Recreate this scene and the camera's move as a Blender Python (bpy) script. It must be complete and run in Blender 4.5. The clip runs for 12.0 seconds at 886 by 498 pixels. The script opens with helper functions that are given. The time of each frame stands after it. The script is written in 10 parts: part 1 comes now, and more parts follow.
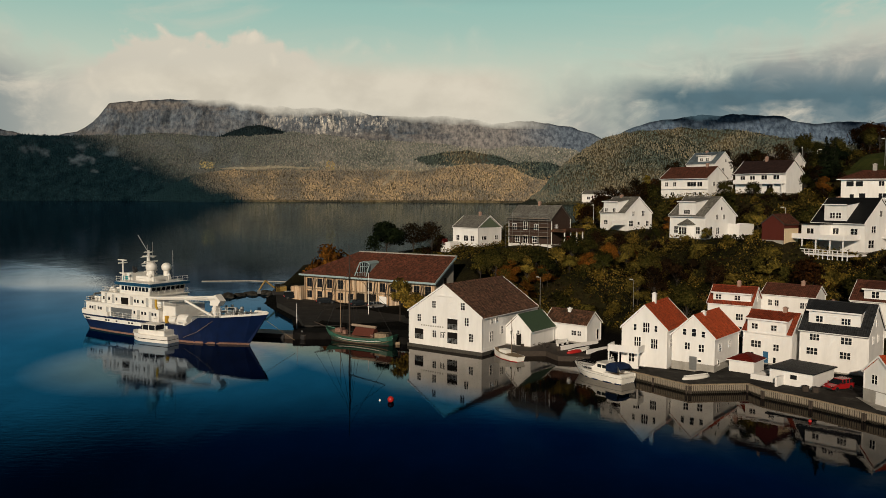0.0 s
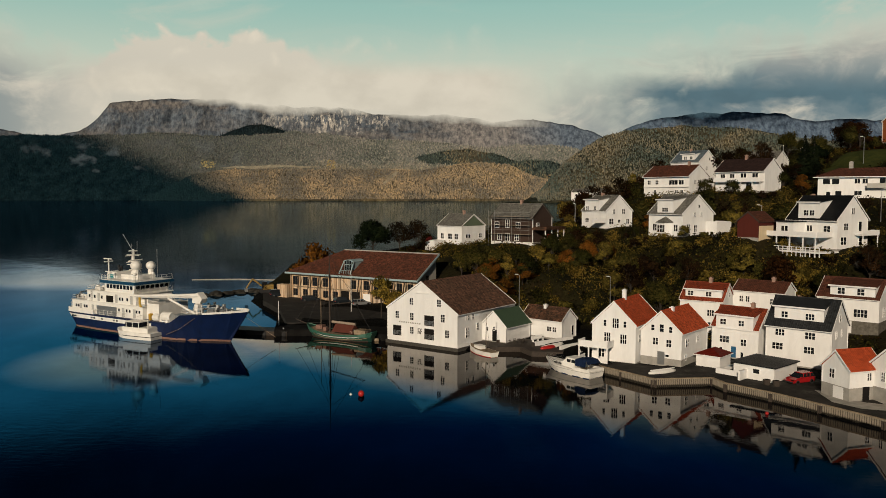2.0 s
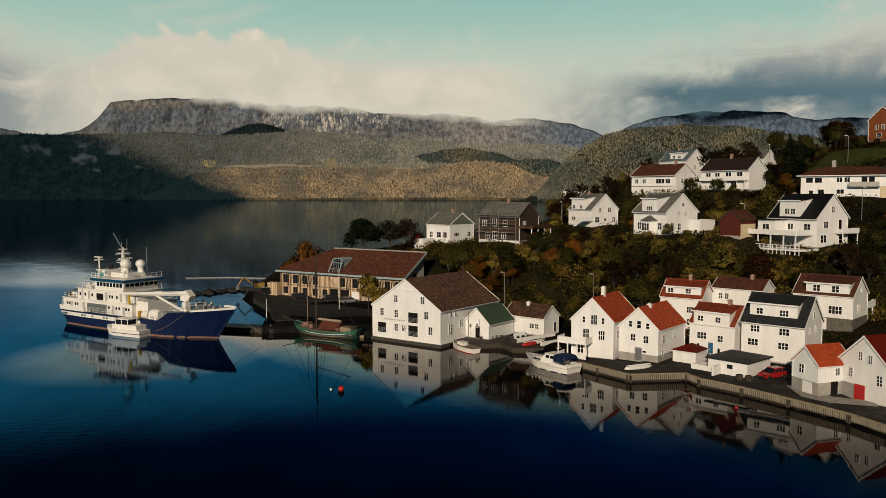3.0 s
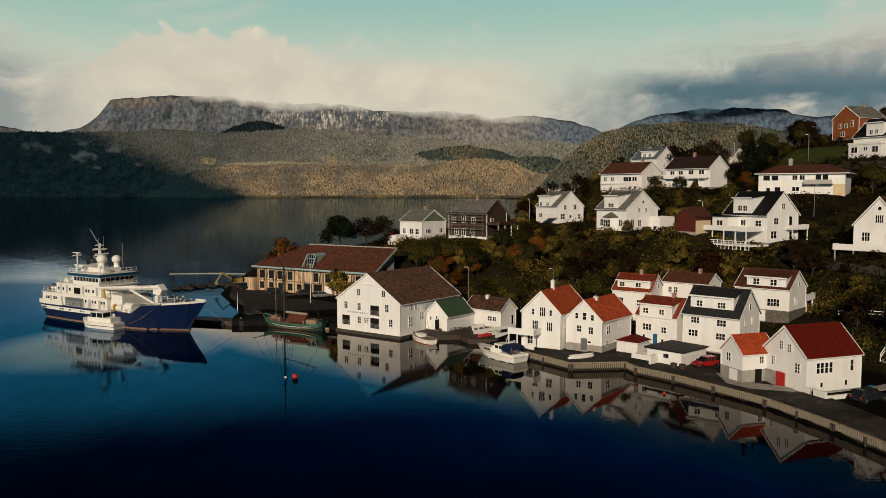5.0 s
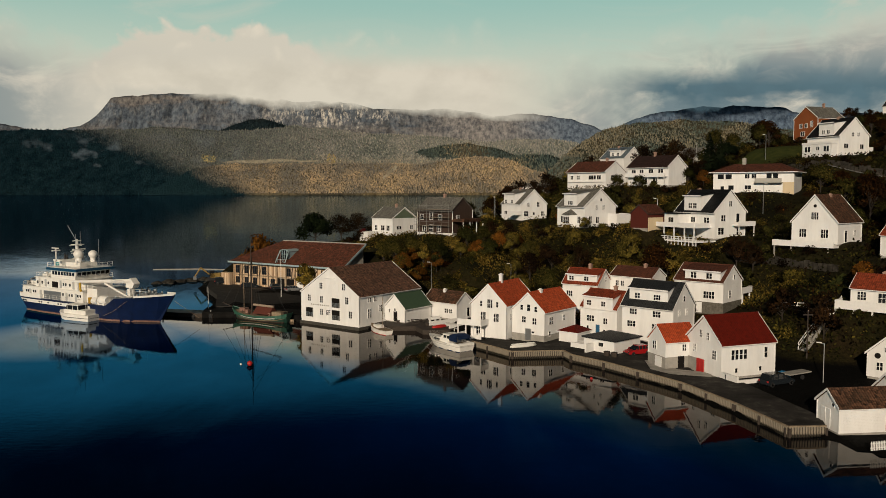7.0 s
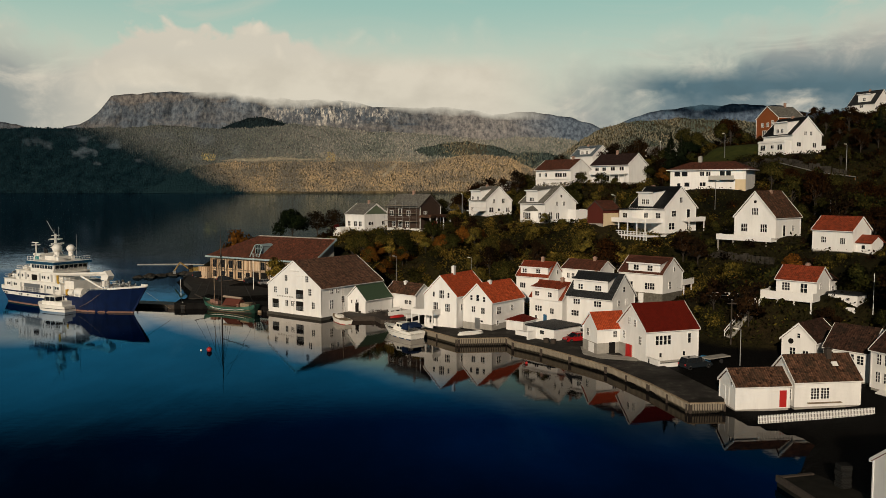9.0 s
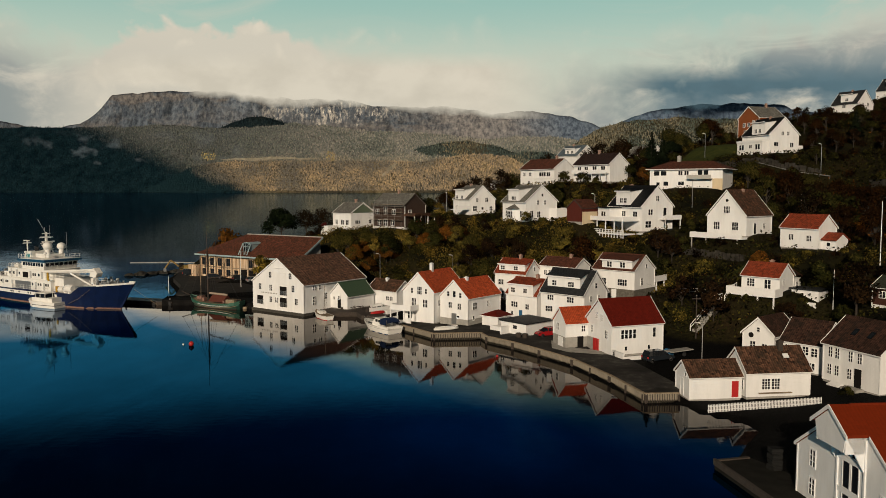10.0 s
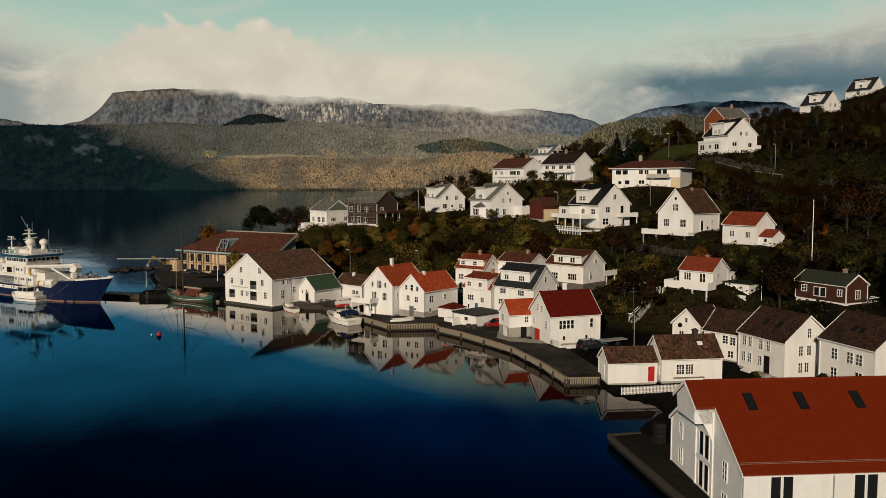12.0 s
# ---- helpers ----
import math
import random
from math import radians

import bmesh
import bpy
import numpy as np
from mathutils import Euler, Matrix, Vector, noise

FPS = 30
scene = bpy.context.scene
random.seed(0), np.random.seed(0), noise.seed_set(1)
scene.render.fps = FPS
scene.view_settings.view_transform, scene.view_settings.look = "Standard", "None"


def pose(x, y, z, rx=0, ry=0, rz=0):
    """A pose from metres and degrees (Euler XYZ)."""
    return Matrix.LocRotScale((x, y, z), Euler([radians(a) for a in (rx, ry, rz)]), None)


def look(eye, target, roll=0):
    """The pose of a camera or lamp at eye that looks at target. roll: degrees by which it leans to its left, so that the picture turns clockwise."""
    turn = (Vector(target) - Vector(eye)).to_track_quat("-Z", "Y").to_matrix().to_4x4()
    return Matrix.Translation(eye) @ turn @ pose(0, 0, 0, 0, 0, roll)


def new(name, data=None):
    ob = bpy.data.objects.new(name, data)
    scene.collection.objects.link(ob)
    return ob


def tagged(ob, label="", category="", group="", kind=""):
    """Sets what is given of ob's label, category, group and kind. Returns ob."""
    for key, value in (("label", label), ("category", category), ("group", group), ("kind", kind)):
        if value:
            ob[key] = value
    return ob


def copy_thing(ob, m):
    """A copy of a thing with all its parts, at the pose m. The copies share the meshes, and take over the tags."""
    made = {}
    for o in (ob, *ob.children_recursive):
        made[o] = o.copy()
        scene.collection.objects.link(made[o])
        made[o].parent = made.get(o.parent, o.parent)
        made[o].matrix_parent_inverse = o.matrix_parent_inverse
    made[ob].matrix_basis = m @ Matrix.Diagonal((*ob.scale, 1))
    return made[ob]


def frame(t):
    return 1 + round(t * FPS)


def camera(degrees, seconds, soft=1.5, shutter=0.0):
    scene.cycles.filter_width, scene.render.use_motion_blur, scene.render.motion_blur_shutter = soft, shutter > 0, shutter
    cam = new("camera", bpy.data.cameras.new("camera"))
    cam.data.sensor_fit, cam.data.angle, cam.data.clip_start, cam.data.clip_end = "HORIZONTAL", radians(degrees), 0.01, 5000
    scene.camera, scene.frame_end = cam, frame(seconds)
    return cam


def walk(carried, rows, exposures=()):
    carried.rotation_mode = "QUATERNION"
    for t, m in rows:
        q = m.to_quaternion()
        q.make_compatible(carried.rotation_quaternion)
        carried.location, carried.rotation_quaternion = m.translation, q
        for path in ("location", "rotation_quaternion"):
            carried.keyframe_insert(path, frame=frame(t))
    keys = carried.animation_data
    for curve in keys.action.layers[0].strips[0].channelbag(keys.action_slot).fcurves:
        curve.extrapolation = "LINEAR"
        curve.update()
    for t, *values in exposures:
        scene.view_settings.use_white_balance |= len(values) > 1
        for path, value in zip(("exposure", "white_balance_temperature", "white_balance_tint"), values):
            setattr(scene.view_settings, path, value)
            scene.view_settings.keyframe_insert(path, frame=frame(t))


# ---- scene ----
cam = camera(58.0, 12.0, soft=0.85)
PATH = [
    (0, (0.000, 0.000, 26.055), (-0.002, 99.794, 19.637), 0.22),
    (0.5, (0.926, -0.503, 26.076), (0.861, 99.289, 19.620), 0.17),
    (1, (1.920, -1.045, 26.080), (1.799, 98.743, 19.580), 0.12),
    (1.5, (3.030, -1.692, 26.093), (2.851, 98.094, 19.550), 0.08),
    (2, (4.333, -2.480, 26.108), (4.100, 97.302, 19.512), 0.05),
    (2.5, (5.769, -3.433, 26.089), (5.473, 96.344, 19.425), 0.03),
    (3, (7.358, -4.545, 26.103), (7.012, 95.228, 19.368), 0.00),
    (5, (14.779, -10.307, 26.152), (14.296, 89.442, 19.089), -0.03),
    (5.5, (16.830, -12.021, 26.163), (16.302, 87.723, 19.041), -0.02),
    (6, (18.906, -13.749, 26.198), (18.339, 85.991, 19.010), -0.02),
    (6.5, (21.019, -15.554, 26.215), (20.415, 84.181, 18.954), -0.02),
    (7, (23.118, -17.398, 26.177), (22.476, 82.331, 18.852), -0.01),
    (9, (31.516, -24.685, 25.848), (30.772, 75.027, 18.301), 0.00),
    (9.5, (33.614, -26.624, 25.833), (32.836, 73.084, 18.248), -0.01),
    (10, (35.730, -28.552, 25.802), (34.920, 71.153, 18.163), -0.02),
    (10.5, (37.827, -30.450, 25.796), (36.979, 69.250, 18.105), -0.03),
    (11, (39.947, -32.346, 25.847), (39.055, 67.349, 18.100), -0.04),
    (11.5, (42.062, -34.226, 25.937), (41.105, 65.462, 18.102), -0.04),
    (12, (44.149, -36.053, 26.065), (43.110, 63.624, 18.104), -0.01),
]
walk(cam, [(t, look(eye, target, roll)) for t, eye, target, roll in PATH], [(0.0, -0.34), (12.0, -0.34)])


# ---- light and sky ----
SUN_ELEVATION, SUN_AZIMUTH = 18.5, 197.0     # degrees; azimuth clockwise from +y
world = bpy.data.worlds.new("sky")
scene.world = world
world.use_nodes = True
wn, wl = world.node_tree.nodes, world.node_tree.links
wn.clear()


def wmath(op, a, b=None, c=None, clamp=False):
    node = wn.new("ShaderNodeMath")
    node.operation, node.use_clamp = op, clamp
    for slot, value in enumerate((a, b, c)):
        if value is None:
            continue
        if isinstance(value, (int, float)):
            node.inputs[slot].default_value = value
        else:
            wl.new(value, node.inputs[slot])
    return node.outputs[0]


def wramp(value, low, high):
    node = wn.new("ShaderNodeMapRange")
    node.interpolation_type = "SMOOTHSTEP"
    node.inputs["From Min"].default_value, node.inputs["From Max"].default_value = low, high
    wl.new(value, node.inputs["Value"])
    return node.outputs[0]


def wmix(factor, a, b):
    node = wn.new("ShaderNodeMix")
    node.data_type = "RGBA"
    for slot, value in ((0, factor), (6, a), (7, b)):
        if isinstance(value, tuple):
            node.inputs[slot].default_value = (*value, 1)
        elif isinstance(value, (int, float)):
            node.inputs[slot].default_value = value
        else:
            wl.new(value, node.inputs[slot])
    return node.outputs[2]


def wnoise(vector, scale, detail=6.0, rough=0.55, distortion=0.0):
    node = wn.new("ShaderNodeTexNoise")
    node.inputs["Scale"].default_value, node.inputs["Detail"].default_value = scale, detail
    node.inputs["Roughness"].default_value, node.inputs["Distortion"].default_value = rough, distortion
    wl.new(vector, node.inputs["Vector"])
    return node.outputs["Fac"]


sky = wn.new("ShaderNodeTexSky")
sky.sky_type, sky.sun_disc = "NISHITA", False
sky.sun_elevation, sky.sun_rotation = radians(SUN_ELEVATION), radians(SUN_AZIMUTH)
coord = wn.new("ShaderNodeTexCoord").outputs["Generated"]
split = wn.new("ShaderNodeSeparateXYZ")
wl.new(coord, split.inputs[0])
dx, dy, dz = split.outputs
# clouds are stretched sideways: the noise is read on a squeezed direction
squeeze = wn.new("ShaderNodeMapping")
squeeze.inputs["Scale"].default_value = (1.0, 1.0, 2.0)
wl.new(coord, squeeze.inputs["Vector"])
low = wnoise(squeeze.outputs[0], 3.0, 7.0, 0.55, 0.3)
fine = wnoise(squeeze.outputs[0], 11.0, 9.0, 0.62, 0.6)
puffs = wmath("ADD", wmath("MULTIPLY", low, 0.5), wmath("MULTIPLY", fine, 0.5))
# the round heads of the cumulus
heads = wn.new("ShaderNodeTexVoronoi")
heads.feature = "SMOOTH_F1"
heads.inputs["Scale"].default_value, heads.inputs["Detail"].default_value, heads.inputs["Smoothness"].default_value = 21.0, 3.0, 0.35
warp = wn.new("ShaderNodeMix")
warp.data_type, warp.blend_type = "RGBA", "ADD"
warp.inputs[0].default_value = 0.05
ripples = wn.new("ShaderNodeTexNoise")
ripples.inputs["Scale"].default_value, ripples.inputs["Detail"].default_value = 16.0, 4.0
wl.new(coord, ripples.inputs["Vector"])
wl.new(coord, warp.inputs[6])
wl.new(ripples.outputs["Color"], warp.inputs[7])
wl.new(warp.outputs[2], heads.inputs["Vector"])
billow = heads.outputs["Distance"]
ahead = wramp(dy, 0.1, 0.5)
bearing = wmath("ADD", wmath("MULTIPLY", wmath("DIVIDE", dx, wmath("MAXIMUM", dy, 0.05)), 0.5), 0.5, clamp=True)


def wcurve(value, rows):
    """A smooth curve over 0 to 1."""
    node = wn.new("ShaderNodeValToRGB")
    node.color_ramp.interpolation = "EASE"
    el = node.color_ramp.elements
    while len(el) < len(rows):
        el.new(0.5)
    for one, (at_, v_) in zip(el, rows):
        one.position, one.color = at_, (v_, v_, v_, 1)
    wl.new(value, node.inputs[0])
    return node.outputs[0]


# the bank of cloud over the mountains: its crest, its softness and its grey parts by bearing
crest = wcurve(bearing, [(0.0, 0.195), (0.22, 0.175), (0.283, 0.165), (0.30, 0.185), (0.33, 0.204), (0.375, 0.206), (0.41, 0.194), (0.45, 0.172), (0.53, 0.150), (0.60, 0.145), (0.66, 0.170), (0.72, 0.195), (0.8, 0.205), (1.0, 0.2)])
soft = wcurve(bearing, [(0.0, 0.05), (0.27, 0.03), (0.295, 0.005), (0.40, 0.006), (0.45, 0.03), (0.52, 0.05), (0.62, 0.05), (0.70, 0.025), (1.0, 0.03)])
over = wmath("ADD", wmath("SUBTRACT", crest, dz), wmath("MULTIPLY", wmath("SUBTRACT", puffs, 0.5), 0.065))
over = wmath("ADD", over, wmath("MULTIPLY", wmath("SUBTRACT", 0.42, billow), 0.030))
bank = wmath("MULTIPLY", wmath("DIVIDE", wmath("ADD", over, soft), wmath("MULTIPLY", soft, 2.0), clamp=True), ahead)
slant = wn.new("ShaderNodeMapping")
slant.inputs["Scale"].default_value, slant.inputs["Rotation"].default_value = (1.0, 1.0, 3.6), (0.0, radians(-14), 0.0)
wl.new(coord, slant.inputs["Vector"])
wisp_noise = wnoise(slant.outputs[0], 3.1, 9.0, 0.62, 0.9)
wisp_side = wcurve(bearing, [(0.0, 0.3), (0.28, 0.45), (0.36, 0.5), (0.45, 0.15), (0.58, 0.3), (0.66, 0.95), (0.8, 1.0), (1.0, 0.6)])
wisps = wmath("MULTIPLY", wramp(wisp_noise, 0.47, 0.70), wmath("MULTIPLY", wmath("MULTIPLY", wramp(dz, 0.36, 0.20), 0.8), wisp_side))
cover = wmath("MAXIMUM", bank, wisps)
grey_side = wcurve(bearing, [(0.0, 0.9), (0.22, 0.62), (0.29, 0.10), (0.36, 0.0), (0.52, 0.0), (0.60, 0.55), (0.66, 1.0), (0.76, 0.85), (1.0, 0.9)])
belly = wmath("MULTIPLY", wramp(dz, 0.205, 0.115), wramp(fine, 0.26, 0.60))
hollow = wmath("MULTIPLY", wramp(low, 0.60, 0.38), 0.05)
folds = wmath("MULTIPLY", wramp(billow, 0.30, 0.80), 0.16)
dark = wmath("ADD", wmath("MULTIPLY", grey_side, belly), wmath("ADD", folds, wmath("MULTIPLY", hollow, wramp(dz, 0.20, 0.10))), clamp=True)
cloud_colour = wmix(dark, (9.6, 8.7, 7.0), (2.3, 3.05, 3.25))
day = wmix(wramp(dz, 0.11, 0.245), (8.2, 8.6, 6.7), (4.1, 7.0, 6.0))
day = wmix(wramp(dy, 0.25, -0.35), day, (2.5, 2.85, 2.85))
azure = wmix(wramp(dz, 0.225, 0.285), wmix(0.10, day, sky.outputs[0]), wmix(wramp(bearing, 0.24, 0.56), (0.012, 0.30, 0.62), (0.03, 0.80, 1.75)))
blue = wmix(wramp(dz, 0.275, 0.44), azure, (0.004, 0.065, 0.16))
final_sky = wmix(cover, blue, cloud_colour)
back = wn.new("ShaderNodeBackground")
back.inputs["Strength"].default_value = 0.0945
wl.new(final_sky, back.inputs["Color"])
wl.new(back.outputs[0], wn.new("ShaderNodeOutputWorld").inputs["Surface"])

sun = new("sun", bpy.data.lights.new("sun", "SUN"))
sun.data.energy, sun.data.angle, sun.data.color = 4.4, radians(0.6), (1.0, 0.84, 0.645)
sun_dir = Vector((math.sin(radians(SUN_AZIMUTH)) * math.cos(radians(SUN_ELEVATION)),
                  math.cos(radians(SUN_AZIMUTH)) * math.cos(radians(SUN_ELEVATION)), math.sin(radians(SUN_ELEVATION))))
sun.matrix_world = look(sun_dir * 100, (0, 0, 0))

# ---- materials ----


class Mat:
    """A small helper round one node material."""

    def __init__(self, name, rough=0.8, metal=0.0, ior=1.45):
        self.m = bpy.data.materials.new(name)
        self.m.use_nodes = True
        self.n, self.l = self.m.node_tree.nodes, self.m.node_tree.links
        self.b = self.n["Principled BSDF"]
        self.b.inputs["Roughness"].default_value, self.b.inputs["Metallic"].default_value = rough, metal
        self.b.inputs["IOR"].default_value = ior
        if rough > 0.88:                       # soil, leaves, rough stone: no sheen
            self.b.inputs["Specular IOR Level"].default_value = 0.08

    def put(self, slot, value):
        if isinstance(value, tuple):
            self.b.inputs[slot].default_value = (*value, 1) if len(value) == 3 else value
        elif isinstance(value, (int, float)):
            self.b.inputs[slot].default_value = value
        else:
            self.l.new(value, self.b.inputs[slot])
        return self

    def where(self, space="Object", scale=(1, 1, 1)):
        c = self.n.new("ShaderNodeTexCoord").outputs[space]
        m = self.n.new("ShaderNodeMapping")
        m.inputs["Scale"].default_value = scale
        self.l.new(c, m.inputs["Vector"])
        return m.outputs[0]

    def place(self, scale=(1, 1, 1)):
        """The world place, for what has no axes of its own."""
        m = self.n.new("ShaderNodeMapping")
        m.inputs["Scale"].default_value = scale
        self.l.new(self.n.new("ShaderNodeNewGeometry").outputs["Position"], m.inputs["Vector"])
        return m.outputs[0]

    def noise(self, vector, scale, detail=4.0, rough=0.55, colour=False):
        t = self.n.new("ShaderNodeTexNoise")
        t.inputs["Scale"].default_value, t.inputs["Detail"].default_value, t.inputs["Roughness"].default_value = scale, detail, rough
        self.l.new(vector, t.inputs["Vector"])
        return t.outputs["Color" if colour else "Fac"]

    def voronoi(self, vector, scale):
        t = self.n.new("ShaderNodeTexVoronoi")
        t.inputs["Scale"].default_value = scale
        self.l.new(vector, t.inputs["Vector"])
        return t.outputs["Distance"]

    def wave(self, vector, scale, axis="Z", profile="SAW"):
        t = self.n.new("ShaderNodeTexWave")
        t.bands_direction, t.wave_profile = axis, profile
        t.inputs["Scale"].default_value = scale
        self.l.new(vector, t.inputs["Vector"])
        return t.outputs["Fac"]

    def ramp(self, value, *stops):
        r = self.n.new("ShaderNodeValToRGB")
        e = r.color_ramp.elements
        while len(e) < len(stops):
            e.new(0.5)
        for el, (at, colour) in zip(e, stops):
            el.position, el.color = at, (*colour, 1)
        self.l.new(value, r.inputs[0])
        return r.outputs[0]

    def mix(self, factor, a, b, blend="MIX"):
        node = self.n.new("ShaderNodeMix")
        node.data_type, node.blend_type = "RGBA", blend
        for slot, value in ((0, factor), (6, a), (7, b)):
            if isinstance(value, tuple):
                node.inputs[slot].default_value = (*value, 1)
            elif isinstance(value, (int, float)):
                node.inputs[slot].default_value = value
            else:
                self.l.new(value, node.inputs[slot])
        return node.outputs[2]

    def math(self, op, a, b=0.0, clamp=False):
        node = self.n.new("ShaderNodeMath")
        node.operation, node.use_clamp = op, clamp
        for slot, value in enumerate((a, b)):
            if isinstance(value, (int, float)):
                node.inputs[slot].default_value = value
            else:
                self.l.new(value, node.inputs[slot])
        return node.outputs[0]

    def bump(self, height, strength=0.4, distance=0.05):
        b = self.n.new("ShaderNodeBump")
        b.inputs["Strength"].default_value, b.inputs["Distance"].default_value = strength, distance
        self.l.new(height, b.inputs["Height"])
        self.l.new(b.outputs[0], self.b.inputs["Normal"])
        return self

    def random(self):
        return self.n.new("ShaderNodeObjectInfo").outputs["Random"]

    def island(self):
        return self.n.new("ShaderNodeNewGeometry").outputs["Random Per Island"]


def plain(name, colour, rough=0.7, metal=0.0, spread=0.12, scale=3.0):
    """Paint, metal, cloth: one colour, with faint uneven wear at two scales."""
    k = Mat(name, rough, metal)
    v = k.where()
    stain = k.ramp(k.noise(v, scale, 5.0), (0.3, tuple(c * (1 - spread) for c in colour)), (0.7, tuple(min(1, c * (1 + spread * 0.5)) for c in colour)))
    k.put("Base Color", k.mix(k.math("MULTIPLY", k.noise(v, scale * 9, 3.0), 0.22), stain, tuple(c * 0.75 for c in colour)))
    k.bump(k.noise(v, scale * 12), 0.08, 0.01)
    return k.m


def clapboard(name, colour, pitch=0.16):
    k = Mat(name, 0.62).put("Specular IOR Level", 0.2)
    v = k.where()
    boards = k.wave(v, 0.314 / pitch, "Z", "SAW")
    dirt = k.ramp(k.noise(k.where(scale=(0.6, 0.6, 0.15)), 1.3, 6.0, 0.6), (0.25, tuple(c * 0.86 for c in colour)), (0.62, colour))
    streak = k.noise(k.where(scale=(3.0, 3.0, 0.25)), 1.6, 5.0, 0.6)
    k.put("Base Color", k.mix(k.ramp(streak, (0.52, (0, 0, 0)), (0.8, (0.16, 0.16, 0.16))), dirt, tuple(c * 0.72 for c in colour)))
    return k.bump(boards, 0.5, 0.025).m


def tiles(name, colour, dark, pitch=0.3, gloss=0.75, across="Y", relief=0.55, patch=0.6):
    """Pantiles: rows and columns in relief, single tiles lighter or darker, moss in patches."""
    k = Mat(name, gloss).put("Specular IOR Level", 0.12)
    v = k.where()
    cols = k.wave(v, 0.314 / pitch, across, "SIN")
    rows = k.wave(v, 0.314 / (pitch * 1.1), "Z", "SAW")
    single = k.n.new("ShaderNodeTexVoronoi")
    single.inputs["Scale"].default_value, single.inputs["Randomness"].default_value = 1.0 / pitch, 0.35
    k.l.new(v, single.inputs["Vector"])
    cells = k.math("ADD", k.math("MULTIPLY", k.noise(k.where(scale=(2.6, 2.6, 2.6)), 1.6, 5.0, 0.75), 0.6), k.math("MULTIPLY", single.outputs["Color"], 0.42))
    moss = k.noise(v, 0.7, 7.0, 0.65)
    base = k.ramp(cells, (0.3, tuple(c * (1 - patch * 0.9) for c in colour)), (0.52, colour), (0.72, tuple(c * (1 + patch * 0.8) for c in colour)))
    base = k.mix(k.ramp(moss, (0.42, (0, 0, 0)), (0.70, (patch, patch, patch))), base, dark)
    line = k.ramp(rows, (0.0, (0.62, 0.62, 0.62)), (0.22, (1, 1, 1)))
    runs = k.ramp(cols, (0.0, (0.55, 0.55, 0.55)), (0.6, (1.1, 1.1, 1.1)))
    k.put("Base Color", k.mix(relief, base, k.mix(1.0, k.mix(1.0, base, line, "MULTIPLY"), runs, "MULTIPLY")))
    return k.bump(k.math("ADD", cols, k.math("MULTIPLY", rows, 0.8)), relief, 0.04).m


WHITE = clapboard("white_paint", (0.785, 0.775, 0.755))
WHITE_NEAR = clapboard("white_boards", (0.77, 0.76, 0.74), 0.2)
CREAM = clapboard("cream_paint", (0.62, 0.50, 0.33))
RED_WALL = clapboard("oxide_red_boards", (0.085, 0.019, 0.013))
BROWN_WALL = clapboard("dark_brown_boards", (0.055, 0.035, 0.026))
ORANGE_WALL = clapboard("orange_brown_boards", (0.235, 0.072, 0.024))
GREEN_WALL = clapboard("sage_green_boards", (0.12, 0.15, 0.10))
TRIM = plain("white_trim", (0.78, 0.77, 0.75), 0.55, spread=0.06)
RED_TILE = tiles("red_clay_tiles", (0.44, 0.078, 0.027), (0.26, 0.052, 0.022), patch=0.55)
RUST_TILE = tiles("rust_red_tiles", (0.215, 0.042, 0.018), (0.12, 0.030, 0.016), patch=0.6)
DEEP_RED_TILE = tiles("deep_red_tiles", (0.100, 0.0085, 0.0042), (0.085, 0.0078, 0.0038), 0.3, 0.7, relief=0.4, patch=0.35)
ORANGE_TILE = tiles("orange_red_tiles", (0.38, 0.062, 0.021), (0.25, 0.045, 0.018), patch=0.4)
BIG_RED = tiles("brick_red_roofing", (0.148, 0.0170, 0.0030), (0.132, 0.0152, 0.0030), 0.28, 0.75, relief=0.10, patch=0.10)
BROWN_TILE = tiles("weathered_brown_tiles", (0.092, 0.046, 0.028), (0.024, 0.020, 0.014), patch=0.95)
DARK_BROWN_TILE = tiles("dark_brown_clay_tiles", (0.050, 0.025, 0.017), (0.016, 0.013, 0.010), patch=0.9)
MAROON_TILE = tiles("maroon_tiles", (0.085, 0.032, 0.020), (0.045, 0.021, 0.015))
GREY_TILE = tiles("grey_slate", (0.145, 0.14, 0.125), (0.075, 0.072, 0.062))
BLACK_TILE = tiles("black_tiles", (0.026, 0.028, 0.030), (0.016, 0.017, 0.018), 0.3, 0.5)
JET_TILE = tiles("jet_black_tiles", (0.0085, 0.0090, 0.0098), (0.006, 0.0065, 0.007), 0.3, 0.6)
GREEN_ROOF = plain("green_sheet_roof", (0.050, 0.085, 0.050), 0.6)
GLASS = Mat("window_glass", 0.06, 0.0, 1.5)
GLASS.put("Base Color", (0.012, 0.014, 0.016))
GLASS = GLASS.m
# Near-black paint; also stands for the shade inside openings.
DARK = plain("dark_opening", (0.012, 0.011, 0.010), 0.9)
CONCRETE = plain("pale_concrete", (0.33, 0.315, 0.285), 0.9, spread=0.3, scale=0.8)
STONE = plain("grey_stone", (0.13, 0.12, 0.10), 0.95, spread=0.45, scale=2.2)
BRICK = plain("chimney_brick", (0.34, 0.22, 0.17), 0.9, spread=0.3)
WOOD = plain("weathered_wood", (0.27, 0.21, 0.145), 0.9, spread=0.4, scale=2.0)
DARK_WOOD = plain("tarred_wood", (0.045, 0.034, 0.026), 0.85, spread=0.4)
STEEL = plain("galvanised_steel", (0.42, 0.43, 0.43), 0.4, 0.8)
RUBBER = plain("black_rubber", (0.015, 0.015, 0.016), 0.8)
